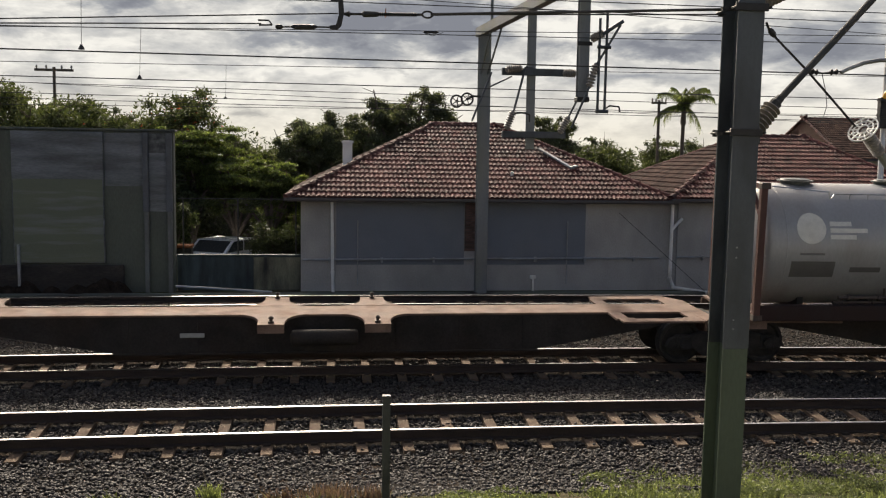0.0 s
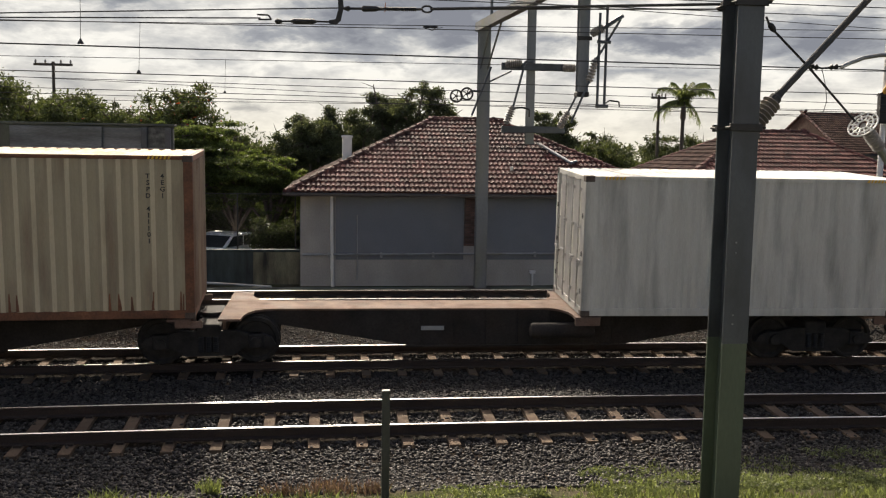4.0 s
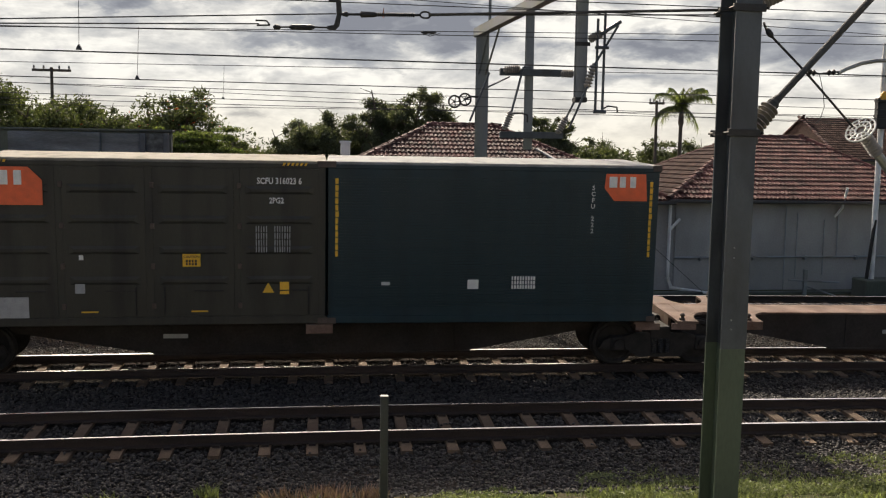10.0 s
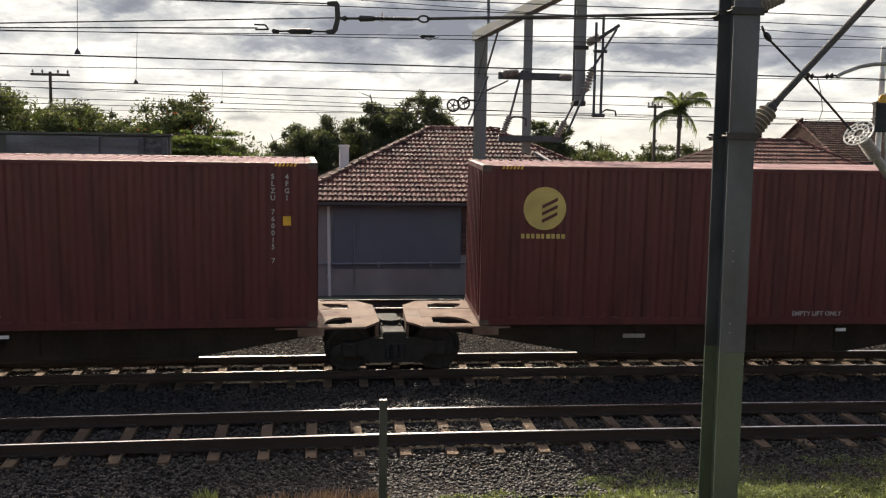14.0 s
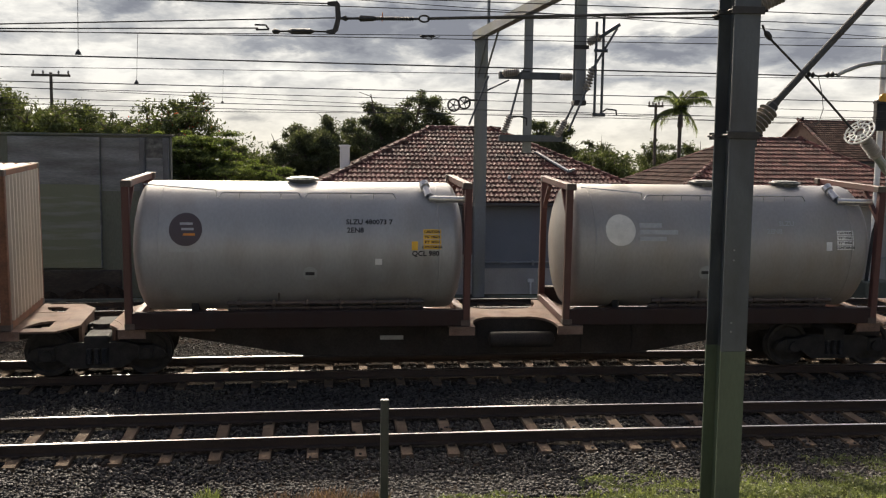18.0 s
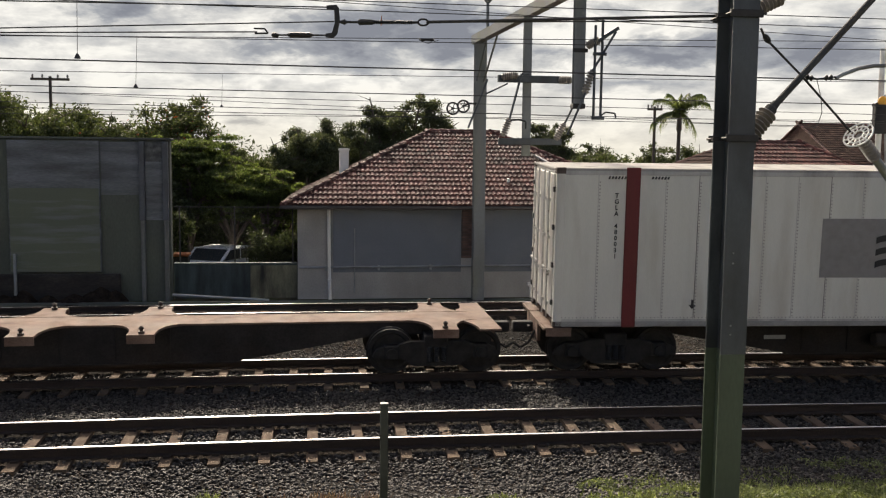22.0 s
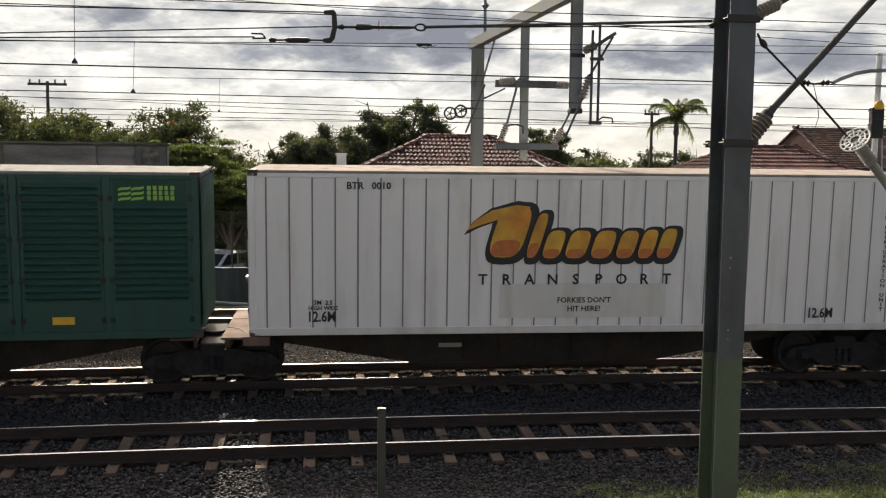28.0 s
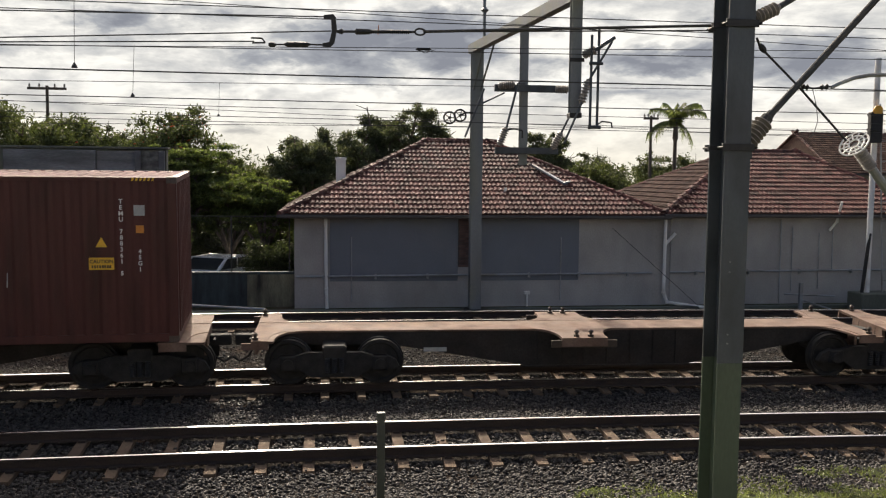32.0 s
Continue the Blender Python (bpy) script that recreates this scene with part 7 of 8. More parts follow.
def reefer(label, left, L, H, bands, name="reefer_container"):
    ob = panel_box(name, label, left, L, H, reefer_m, reefer_rail_m, reefer_roof_m, "refrigerated container")
    h = L / 2
    rivet = Shape()
    for k in range(int((L - 0.6) / 0.625)):
        x = -h + 0.78 + k * 0.625
        part("panel_seam", Shape().box((x - 0.006, -1.2075, DECK + 0.16), (x + 0.006, -1.2, DECK + H - 0.12)), seam_dark_m if k % 4 == 3 else seam_m, ob)
        for j in range(int((H - 0.35) / 0.062)):
            z = DECK + 0.2 + j * 0.062
            rivet.box((x + 0.014, -1.212, z), (x + 0.036, -1.204, z + 0.022))
    for j in range(int((L - 0.3) / 0.07)):
        x = -h + 0.16 + j * 0.07
        rivet.box((x, -1.212, DECK + 0.17), (x + 0.018, -1.204, DECK + 0.188))
    tagged(part("rivets", rivet, rivet_m, ob), kind="stuff")
    part("skirt", Shape().box((-h + 0.05, -1.222, DECK + 0.02), (h - 0.05, -1.2, DECK + 0.11), 0.004), skirt_m, ob, "grey scuffed bottom skirt")
    for x in bands:
        part("lift_post", Shape().box((x - 0.13, -1.235, DECK + 0.0), (x + 0.13, -1.18, DECK + H + 0.012), 0.012), dark_red_m, ob, "dark red lifting post")
    for x in (-1, 1):
        a, b = x * (h - 0.17), x * (h - 0.005)
        part("corner_post", Shape().box((min(a, b), -1.219, DECK + 0.1), (max(a, b), -1.1, DECK + H - 0.1), 0.01), reefer_m, ob)
        part("corner_post", Shape().box((min(a, b), 1.1, DECK + 0.1), (max(a, b), 1.219, DECK + H - 0.1), 0.01), reefer_m, ob)
    lock_rods(ob, -h + 0.02, H, -1, reefer_m, (-0.75, -0.3, 0.3, 0.75))
    u = part("cooling_unit", Shape().box((h - 0.04, -1.0, DECK + 0.75), (h + 0.26, 1.0, DECK + H - 0.2), 0.03).box((h + 0.255, -0.9, DECK + 1.75), (h + 0.3, 0.9, DECK + H - 0.3), 0.015), reefer_m, ob, "white cooling unit on the end")
    part("grille", Shape().box((h + 0.295, -0.6, DECK + 2.0), (h + 0.315, -0.2, DECK + 2.4), 0.005), dark_m, u)
    part("grille", Shape().box((h + 0.295, 0.2, DECK + 2.0), (h + 0.315, 0.6, DECK + 2.4), 0.005), dark_m, u)
    part("hose", Shape().path([(h + 0.26, -0.95, DECK + 1.5), (h + 0.38, -0.9, DECK + 1.2), (h + 0.4, -0.8, DECK + 0.8), (h + 0.2, -0.8, DECK + 0.6)], 0.03, 8), reefer_rail_m, u, smooth=True)
    part("guard_rail", Shape().path([(h + 0.02, -1.1, DECK + 0.55), (h + 0.36, -1.1, DECK + 0.6), (h + 0.36, 1.1, DECK + 0.6), (h + 0.02, 1.1, DECK + 0.55)], 0.025, 8), reefer_rail_m, u)
    return ob


reefer_m = paint("reefer_white", (0.66, 0.655, 0.605), 0.45, (0.56, 0.54, 0.48), 0.35, grain=0.05)
reefer_roof_m = paint("reefer_roof", (0.4, 0.385, 0.36), 0.95, spec=0.03)
reefer_rail_m = paint("reefer_rail", (0.5, 0.49, 0.47), 0.45, (0.3, 0.28, 0.26), 0.4)
seam_m = material("panel_seam", (0.45, 0.44, 0.42), 0.5, grain=0.1)
seam_dark_m = material("dark_seam", (0.12, 0.115, 0.11), 0.6, grain=0.15)
rivet_m = material("grimy_rivets", (0.3, 0.285, 0.265), 0.6, grain=0.2)
skirt_m = material("scuffed_skirt", (0.30, 0.30, 0.30), 0.5, 0.2, grain=0.2, scale=3)
dark_red_m = paint("dark_red", (0.15, 0.028, 0.03), 0.55, (0.16, 0.06, 0.045), 0.45)
dark_green_m = paint("dark_green_panel", (0.008, 0.06, 0.04), 0.5)


def team_reefer(left, L, number):
    h = L / 2
    H = 2.95
    ob = reefer("white refrigerated container with dark red lifting posts and grey sign", left, L, H, (-h + 1.42, h - 1.42))
    z = DECK
    c = -0.08
    plate(ob, "sign_board", c - 2.28, z + 0.94, c + 2.28, z + 2.05, board_grey, "grey sign board with a black flag mark", -1.21)
    wave_flag(ob, c - 1.22, z + 1.14, c - 0.08, z + 1.83, ink_black, -1.218)
    for i, (n, w) in enumerate(((4, 0.84), (6, 1.14), (7, 1.3))):
        bars(ob, c + 0.02, z + 1.62 - i * 0.22, c + 0.02 + w, z + 1.82 - i * 0.22, n, ink_black, 1, -1.217, gap=0.12)
    write(ob, "DO NOT STACK 20' CONTAINERS ON ROOF", 0.1, z + H - 0.24, 0.082, ink_black)
    write(ob, "CAUTION DO NOT", 3.75, z + 0.55, 0.15, ink_maroon, wide=0.85)
    write(ob, "LOAD IN WELL WAGON", 3.75, z + 0.4, 0.15, ink_maroon, wide=0.85)
    for i, line in enumerate(("CAUTION", "9'10\" HIGH", "2.5m WIDE", "48'11\" LONG", "CONTAINER")):
        write(ob, line, 5.35, z + 1.02 - i * 0.085, 0.075, ink_black)
    part("small_label", Shape().box((5.36, -1.214, z + 1.75), (5.48, -1.208, z + 1.9)), ink_grey, ob)
    write(ob, number, -h + 1.12, z + H - 0.5, 0.1, ink_black, True)
    write(ob, "RFRG", h - 1.12, z + H - 0.5, 0.09, ink_black, True)
    write(ob, number, h - 0.98, z + H - 0.5, 0.1, ink_black, True)
    write(ob, "REFRIGERATION UNIT THIS END", h - 0.46, z + H - 0.3, 0.07, ink_black, True, wide=1.2)
    for i in range(12):
        zz = z + H - 0.34 - i * 0.158
        mark(ob, [(h - 0.34, zz - 0.016), (h - 0.28, zz - 0.016), (h - 0.28, zz - 0.04), (h - 0.21, zz), (h - 0.28, zz + 0.04), (h - 0.28, zz + 0.016), (h - 0.34, zz + 0.016)], ink_black, name="arrow")
    for x in (-h + 0.95, -h + 1.75, h - 1.95, h - 0.8):
        hazard(ob, x, z + H - 0.2, 0.35, ink_black)
    for x in (-0.98, 0.62):
        plate(ob, "small_plate", x, z + 0.34, x + 0.27, z + 0.6, ink_black, "", -1.211)
        plate(ob, "small_plate", x + 0.02, z + 0.36, x + 0.25, z + 0.58, reefer_rail_m, "", -1.219)
    mark(ob, [(-h + 2.55, z + 0.42), (-h + 2.62, z + 0.34), (-h + 2.69, z + 0.42), (-h + 2.64, z + 0.42), (-h + 2.64, z + 0.52), (-h + 2.6, z + 0.52), (-h + 2.6, z + 0.42)], ink_black, name="arrow")
    return ob


def solutions_reefer(left, L):
    h = L / 2
    H = 2.95
    ob = reefer("white refrigerated container with an orange sign and two grey panels", left, L, H, (-h + 1.24, h - 1.42))
    z = DECK
    x = -h + 2.0
    mark(ob, [(x, z + 2.5), (x + 0.85, z + 2.5), (x + 1.15, z + 2.2), (x + 1.15, z + 1.78), (x + 0.34, z + 1.78), (x, z + 2.08)], ink_orange, "orange sign with cut corners", -1.212)
    bars(ob, x + 0.08, z + 2.12, x + 0.85, z + 2.42, 3, ink_white, 1, -1.221)
    bars(ob, x + 1.27, z + 2.0, x + 2.64, z + 2.2, 9, ink_black, 1, -1.212)
    bars(ob, x + 1.27, z + 1.76, x + 2.62, z + 1.96, 9, ink_black, 1, -1.212)
    for a in (-1.08, 0.57):
        plate(ob, "grey_panel", a, z + 0.28, a + 0.62, z + 1.26, board_grey, "dark grey covered sign panel", -1.21)
    plate(ob, "yellow_strip", -0.5, z + H - 0.32, 1.2, z + H - 0.22, ink_yellow, "", -1.212)
    write(ob, "DO NOT STACK 20' CONTAINERS ON ROOF", 0.35, z + H - 0.27, 0.085, ink_black, y=-1.221)
    write(ob, "48'11\" x 9'10\" RF", -h + 2.9, z + 0.62, 0.14, ink_teal)
    plate(ob, "yellow_label", 5.35, z + 0.58, 5.65, z + 0.92, ink_yellow, "", -1.212)
    bars(ob, 5.38, z + 0.6, 5.62, z + 0.9, 4, ink_black, 4, -1.22, 0.006, 0.4)
    for a in (-h + 2.75, 4.85):
        mark(ob, [(a - 0.07, z + 0.34), (a, z + 0.26), (a + 0.07, z + 0.34), (a + 0.02, z + 0.34), (a + 0.02, z + 0.42), (a - 0.02, z + 0.42), (a - 0.02, z + 0.34)], ink_black, name="arrow")
    write(ob, "RFRG", h - 0.3, z + H - 0.4, 0.1, ink_black, True)
    write(ob, "SCFU 822522 1", h - 0.52, z + H - 0.4, 0.1, ink_black, True)
    plate(ob, "small_label", h - 0.38, z + H - 1.12, h - 0.26, z + H - 0.94, ink_yellow, "", -1.221)
    for a in (-h + 1.75, h - 1.95, h - 0.8, -h + 0.9):
        hazard(ob, a, z + H - 0.2, 0.35, ink_black)
    return ob


ink_maroon = material("lettering_maroon", (0.17, 0.03, 0.025), 0.6, grain=0.1)
ink_teal = material("lettering_teal", (0.2, 0.42, 0.46), 0.6, grain=0.1)


def transport_reefer(left):
    """White ribbed box with a nose-mounted cooling unit at its rear end."""
    L, H = 12.55, 2.95
    h = L / 2
    ob = panel_box("reefer_container", "white ribbed refrigerated container with a golden script sign", left, L, H, blen_m, blen_m, paint("blen_roof", (0.3, 0.26, 0.225), 0.95, spec=0.03), "refrigerated container")
    z = DECK
    x = -h + 0.3
    while x < h - 0.2:
        part("side_rib", Shape().box((x - 0.03, -1.219, z + 0.15), (x + 0.0, -1.2, z + H - 0.13), 0.006), blen_m, ob)
        part("rib_joint", Shape().box((x + 0.0, -1.212, z + 0.15), (x + 0.028, -1.2, z + H - 0.13)), joint_m, ob)
        x += 0.4
    plate(ob, "bottom_board", -h + 0.1, z + 0.02, h - 0.1, z + 0.14, reefer_m, "", -1.219)
    y = -1.226
    # a script name as plain slanting golden strokes with a black shade
    def blob(cx, cz, w, hh, lean, m, yy, label=""):
        ring = []
        for j in range(24):
            a = j * math.pi / 12
            dz = hh * 0.5 * math.copysign(abs(math.sin(a)) ** 0.6, math.sin(a))
            ring.append((cx + w * 0.5 * math.copysign(abs(math.cos(a)) ** 0.6, math.cos(a)) + lean * dz, cz + dz))
        mark(ob, ring, m, label, yy, name="sign_stroke")

    wx, zb = -2.1, z + 1.38
    for w, hh in ((0.72, 1.0), (0.26, 0.86), (0.4, 0.54), (0.46, 0.54), (0.46, 0.54), (0.4, 0.54), (0.34, 0.56), (0.34, 0.58)):
        cx, cz = wx + w / 2 + 0.11 * hh, zb + hh / 2
        blob(cx + 0.03, cz - 0.03, w + 0.1, hh + 0.14, 0.3, ink_black, y)
        blob(cx, cz, w * 0.84, hh * 0.94, 0.3, ink_gold, y - 0.005, "golden script stroke with black shade")
        blob(cx - 0.3 * hh * 0.3, zb + hh * 0.2, w * 0.7, hh * 0.3, 0.3, ink_rust, y - 0.009)
        wx += w + 0.015
    swoosh = [(-2.43, 1.9), (-2.28, 2.08), (-1.98, 2.26), (-1.53, 2.36), (-1.28, 2.33), (-1.38, 2.2), (-1.78, 2.12), (-2.18, 2.0)]
    mark(ob, [(-1.83 + (a + 1.83) * 1.08, z + 2.15 + (b - 2.15) * 1.35) for a, b in swoosh], ink_black, y=y - 0.002, name="sign_stroke")
    mark(ob, [(a, z + b) for a, b in swoosh], ink_gold, y=y - 0.015, name="sign_stroke")
    for i, c in enumerate("TRANSPORT"):
        write(ob, c, -2.12 + i * 0.428, z + 1.0, 0.27, ink_black, y=y)
    plate(ob, "white_board", -1.8, z + 0.3, 1.3, z + 0.93, reefer_m, "scuffed white board", -1.221)
    write(ob, "FORKIES DON'T", -0.24, z + 0.62, 0.14, ink_black, y=-1.23)
    write(ob, "HIT HERE!", -0.24, z + 0.46, 0.14, ink_black, y=-1.23)
    for a in (-h + 1.27, h - 1.95):
        write(ob, "12.6M", a, z + 0.34, 0.26, ink_black, y=y, wide=0.8)
    write(ob, "3M  2.5", -h + 1.3, z + 0.6, 0.11, ink_black, y=y)
    write(ob, "HIGH WIDE", -h + 1.3, z + 0.5, 0.1, ink_black, y=y)
    write(ob, "BTR   0010", -h + 2.1, z + H - 0.27, 0.17, ink_black, y=y)
    write(ob, "CAUTION REFRIGERATION UNIT", h - 0.74, z + H - 0.25, 0.082, ink_black, True, wide=1.3, y=y)
    for i in range(10):
        zz = z + H - 0.25 - i * 0.25
        mark(ob, [(h - 0.5, zz - 0.012), (h - 0.34, zz - 0.012), (h - 0.34, zz - 0.04), (h - 0.26, zz), (h - 0.34, zz + 0.04), (h - 0.34, zz + 0.012), (h - 0.5, zz + 0.012)], ink_black, y=y, name="arrow")
    write(ob, "BTR 0010", h - 0.08, z + H - 0.3, 0.09, ink_black, True, y=y)
    for k in (-1, 1):
        part("corner_post", Shape().box((min(k * (h - 0.13), k * h), -1.222, z + 0.05), (max(k * (h - 0.13), k * h), -1.1, z + H - 0.05), 0.015), blen_m, ob)
    u = part("cooling_unit", Shape().lathe((h + 0.0, 0, z + 0.55), (h + 0.0, 0, z + H - 0.02), [(0, 0.6), (0.04, 0.8), (0.1, 0.85), (0.94, 0.85), (1, 0.7)], 28), blen_m, ob, "rounded white cooling unit on the end", True)
    u.matrix_basis = Matrix.Translation((h, 0, 0)) @ Matrix.Diagonal((0.44, 1.3, 1, 1)) @ Matrix.Translation((-h, 0, 0))
    gr = part("grille", Shape().box((h + 0.03, -1.14, z + 1.5), (h + 0.27, -0.9, z + H - 0.2), 0.02), dark_m, ob)
    for i in range(9):
        part("grille_bar", Shape().box((h + 0.04, -1.15, z + 1.56 + i * 0.125), (h + 0.26, -1.138, z + 1.58 + i * 0.125)), chrome_m, gr)
    part("guard_rail", Shape().path([(h, -1.1, z + 0.5), (h + 0.4, -1.05, z + 0.42), (h + 0.4, 1.05, z + 0.42), (h, 1.1, z + 0.5)], 0.03, 8), blen_m, ob)
    lock_rods(ob, -h + 0.02, H, -1, blen_m, (-0.75, -0.3, 0.3, 0.75))
    return ob


blen_m = paint("white_ribbed", (0.79, 0.78, 0.755), 0.4, (0.68, 0.66, 0.62), 0.2, grain=0.04)
joint_m = material("dark_joint", (0.2, 0.2, 0.2), 0.6, grain=0.1)
ink_rust = material("lettering_rust", (0.5, 0.15, 0.04), 0.5, grain=0.15)
ink_gold = material("lettering_gold", (0.62, 0.36, 0.04), 0.5, grain=0.2, scale=3, stain=(0.5, 0.13, 0.03), amount=0.5)


# ---------- the loads from the front of the train to its rear ----------
def number_block(ob, x, z, code, kind, ink, size=0.1, warn=True):
    write(ob, code, x, z, size, ink, True)
    write(ob, kind, x + 0.24, z, size, ink, True)
    if warn:
        plate(ob, "small_label", x + 0.17, z - 0.85, x + 0.31, z - 0.69, ink_yellow)


def build_loads():
    grey_tank(-195.6, "SLZU 400108 9", "2EN8", True, "QCL 2008")
    grey_tank(-187.76, "SLZU", "2EN8", False, "", True)
    # cream tank with a dark name
    ob, zc, r = tank_container("cream tank container with dark lettering blocks and a tan stripe", -180.1, 2.6, tank_cream_m, frame_cream_m, "rail")
    shell_patch(ob, zc, r, -0.95, -0.35, 1.2, 0.95, tank_cream_m, "sign_board", lift=0.003)
    shell_patch(ob, zc, r, -0.8, 0.58, 1.15, 0.76, ink_tan, "sign_stripe", lift=0.006)
    for i in range(12):
        a = -0.8 + i * 0.162
        shell_patch(ob, zc, r, a, 0.83 + 0.0022 * (i - 4) ** 2, a + 0.165, 0.875 + 0.0022 * (i - 4) ** 2 - 0.02 * (i > 9), ink_black, "sign_stroke", lift=0.006)
    for i in range(6):
        a = -0.8 + i * 0.325
        shell_patch(ob, zc, r, a, 0.06, a + 0.285, 0.49, ink_black, "sign_bar", lift=0.007)
    for i in range(9):
        a = -0.8 + i * 0.208
        shell_patch(ob, zc, r, a, -0.25, a + 0.18, -0.01, ink_black, "sign_bar", lift=0.007)
    shell_text(ob, zc, r, "QCL 256", 2.15, -0.12, 0.13, ink_black)
    # blue-grey twenty-foot box with a yellow round mark
    m = paint("blue_grey", (0.165, 0.178, 0.172), 0.5, (0.115, 0.125, 0.122), 0.35)
    ob = shipping_container("blue-grey corrugated container with a yellow and black round mark", -173.99, 6.06, 2.86, m, doors=-1)
    z = DECK
    disc(ob, 0.02, z + 1.9, 0.52, ink_white, "", -1.219)
    disc(ob, 0.02, z + 1.9, 0.5, ink_yellow, "yellow disc", -1.225)
    mark(ob, [(-0.26, z + 1.4), (0.42, z + 1.4), (0.4, z + 1.62), (0.33, z + 1.82), (0.26, z + 2.0), (0.16, z + 2.16), (0.05, z + 2.26), (-0.06, z + 2.36), (-0.07, z + 2.2), (-0.15, z + 2.05), (-0.12, z + 1.92), (-0.16, z + 1.7)], ink_black, "black figure", -1.232)
    mark(ob, [(-0.6, z + 1.27), (0.02, z + 1.2), (0.62, z + 1.27), (0.62, z + 1.54), (0.02, z + 1.58), (-0.6, z + 1.54)], ink_white, "", -1.238)
    mark(ob, [(-0.57, z + 1.295), (0.02, z + 1.23), (0.59, z + 1.295), (0.59, z + 1.515), (0.02, z + 1.55), (-0.57, z + 1.515)], ink_navy, "dark blue name board", -1.243)
    bars(ob, -0.5, z + 1.31, 0.54, z + 1.5, 9, ink_white, 1, -1.247, gap=0.35)
    number_block(ob, 2.25, z + 2.45, "RWPU 225342 8", "25G1", ink_black)
    # beige forty-foot box
    m = paint("beige", (0.53, 0.465, 0.325), 0.55, (0.38, 0.315, 0.21), 0.2)
    # the fold paint is a darker beige, shade painted into the corrugation
    ob = shipping_container("weathered beige corrugated container with rust streaks", -167.23, 12.19, 2.86, m, rust_m, 0.036, 0.278, doors=-1, end_m=paint("rusty_doors", (0.3, 0.23, 0.16), 0.7, (0.12, 0.06, 0.04), 0.6), fold=paint("beige_fold_shade", (0.37, 0.32, 0.22), 0.6, (0.26, 0.2, 0.14), 0.3))
    number_block(ob, 5.35, z + 2.5, "TSPD 411101", "4EG1", ink_black, warn=False)
    bars(ob, -5.2, z + 2.15, -3.4, z + 2.35, 12, beige_ghost_m, 1, -1.214, 0.004)
    s = Shape()
    rng = random.Random(2)
    for i in range(46):
        a = rng.uniform(-5.9, 5.9)
        b = rng.uniform(0.16, 0.34)
        s.front([(a, z + 0.16), (a + rng.uniform(0.02, 0.06), z + 0.16), (a + 0.03, z + 0.16 + b), (a + 0.01, z + 0.16 + b)], -1.214, -1.2125)
    tagged(part("rust_streak", s, rust_m, ob), "rust streaks above the bottom rail", kind="stuff")
    # pale box with panelled doors
    m = paint("pale_grey", (0.52, 0.52, 0.48), 0.5)
    shipping_container("pale grey corrugated container with panelled doors", -148.0, 6.06, 2.6, m, doors=-1)
    side_door_box(-132.77, "SCFU 316021 5")
    ob, zc, r = tank_container("off-white tank container in a white frame with slanting braces", -119.89, 2.72, tank_white_m, frame_white_m, "braced")
    shell_text(ob, zc, r, "JTSU 019780 6", 1.72, 0.36, 0.18, ink_black)
    shell_text(ob, zc, r, "2ENA", 1.72, 0.17, 0.17, ink_black)
    shell_patch(ob, zc, r, 1.5, -0.27, 1.72, -0.17, patch_grey)
    shell_patch(ob, zc, r, 1.28, -0.68, 1.55, -0.62, ink_grey)
    shell_patch(ob, zc, r, -2.75, 0.0, -2.66, 0.25, ink_red, "sign")
    louvre_box(-105.36, "ORX1 428", 1.35)
    ob, H = curtain_box(-97.05, "curtain_container", "dark green curtain-side container with pale rods and roof", (0.006, 0.046, 0.037), (-1.5, -0.2, 0.2, 1.62), 0.06)
    write(ob, "INQV 220039 7", -2.25, z + H - 0.36, 0.13, ink_white, y=-1.222, wide=0.8)
    write(ob, "6PGB", -2.5, z + H - 0.52, 0.11, ink_white, y=-1.222, wide=0.8)
    wave_flag(ob, 1.72, z + H - 0.55, 2.15, z + H - 0.3, ink_green, -1.222)
    bars(ob, 2.2, z + H - 0.55, 2.7, z + H - 0.3, 5, ink_green, 3, -1.222)
    for a in (-0.55, 1.1):
        plate(ob, "yellow_label", a, z + 0.28, a + 0.4, z + 0.42, ink_yellow, "", -1.22)
    bars(ob, 2.92, z + 1.3, 3.0, z + 2.55, 1, ink_yellow, 11, -1.22)
    flat_rack(-89.18)
    side_door_box(-82.42, "SCFU 316023 6", True)
    ob, H = curtain_box(-76.34, "ribbed_container", "dark teal-blue fine-ribbed container with an orange sign", (0.009, 0.03, 0.042), (), 0.05)
    mark(ob, [(1.98, z + H - 0.16), (2.72, z + H - 0.16), (2.76, z + H - 0.65), (2.15, z + H - 0.65), (1.96, z + H - 0.42)], ink_orange, "orange sign with cut corners", -1.222)
    bars(ob, 2.02, z + H - 0.44, 2.6, z + H - 0.21, 3, ink_white, 1, -1.23)
    write(ob, "SCFU 222", 1.76, z + H - 0.42, 0.1, ink_white, True, y=-1.222)
    for a in (-2.84, 2.84):
        bars(ob, a - 0.04, z + 1.2, a + 0.04, z + 2.6, 1, ink_yellow, 12, -1.222)
    plate(ob, "white_label", -0.5, z + 0.63, -0.3, z + 0.8, ink_white, "", -1.222)
    plate(ob, "white_label", -2.05, z + 0.7, -1.9, z + 0.76, ink_white, "", -1.222)
    bars(ob, 0.3, z + 0.62, 0.75, z + 0.86, 9, ink_white, 3, -1.222)
    louvre_box(-61.8, "ORXM 420", 1.55)
    # navy pallet-wide box
    m = paint("navy", (0.012, 0.016, 0.024), 0.5, (0.01, 0.013, 0.02), 0.3)
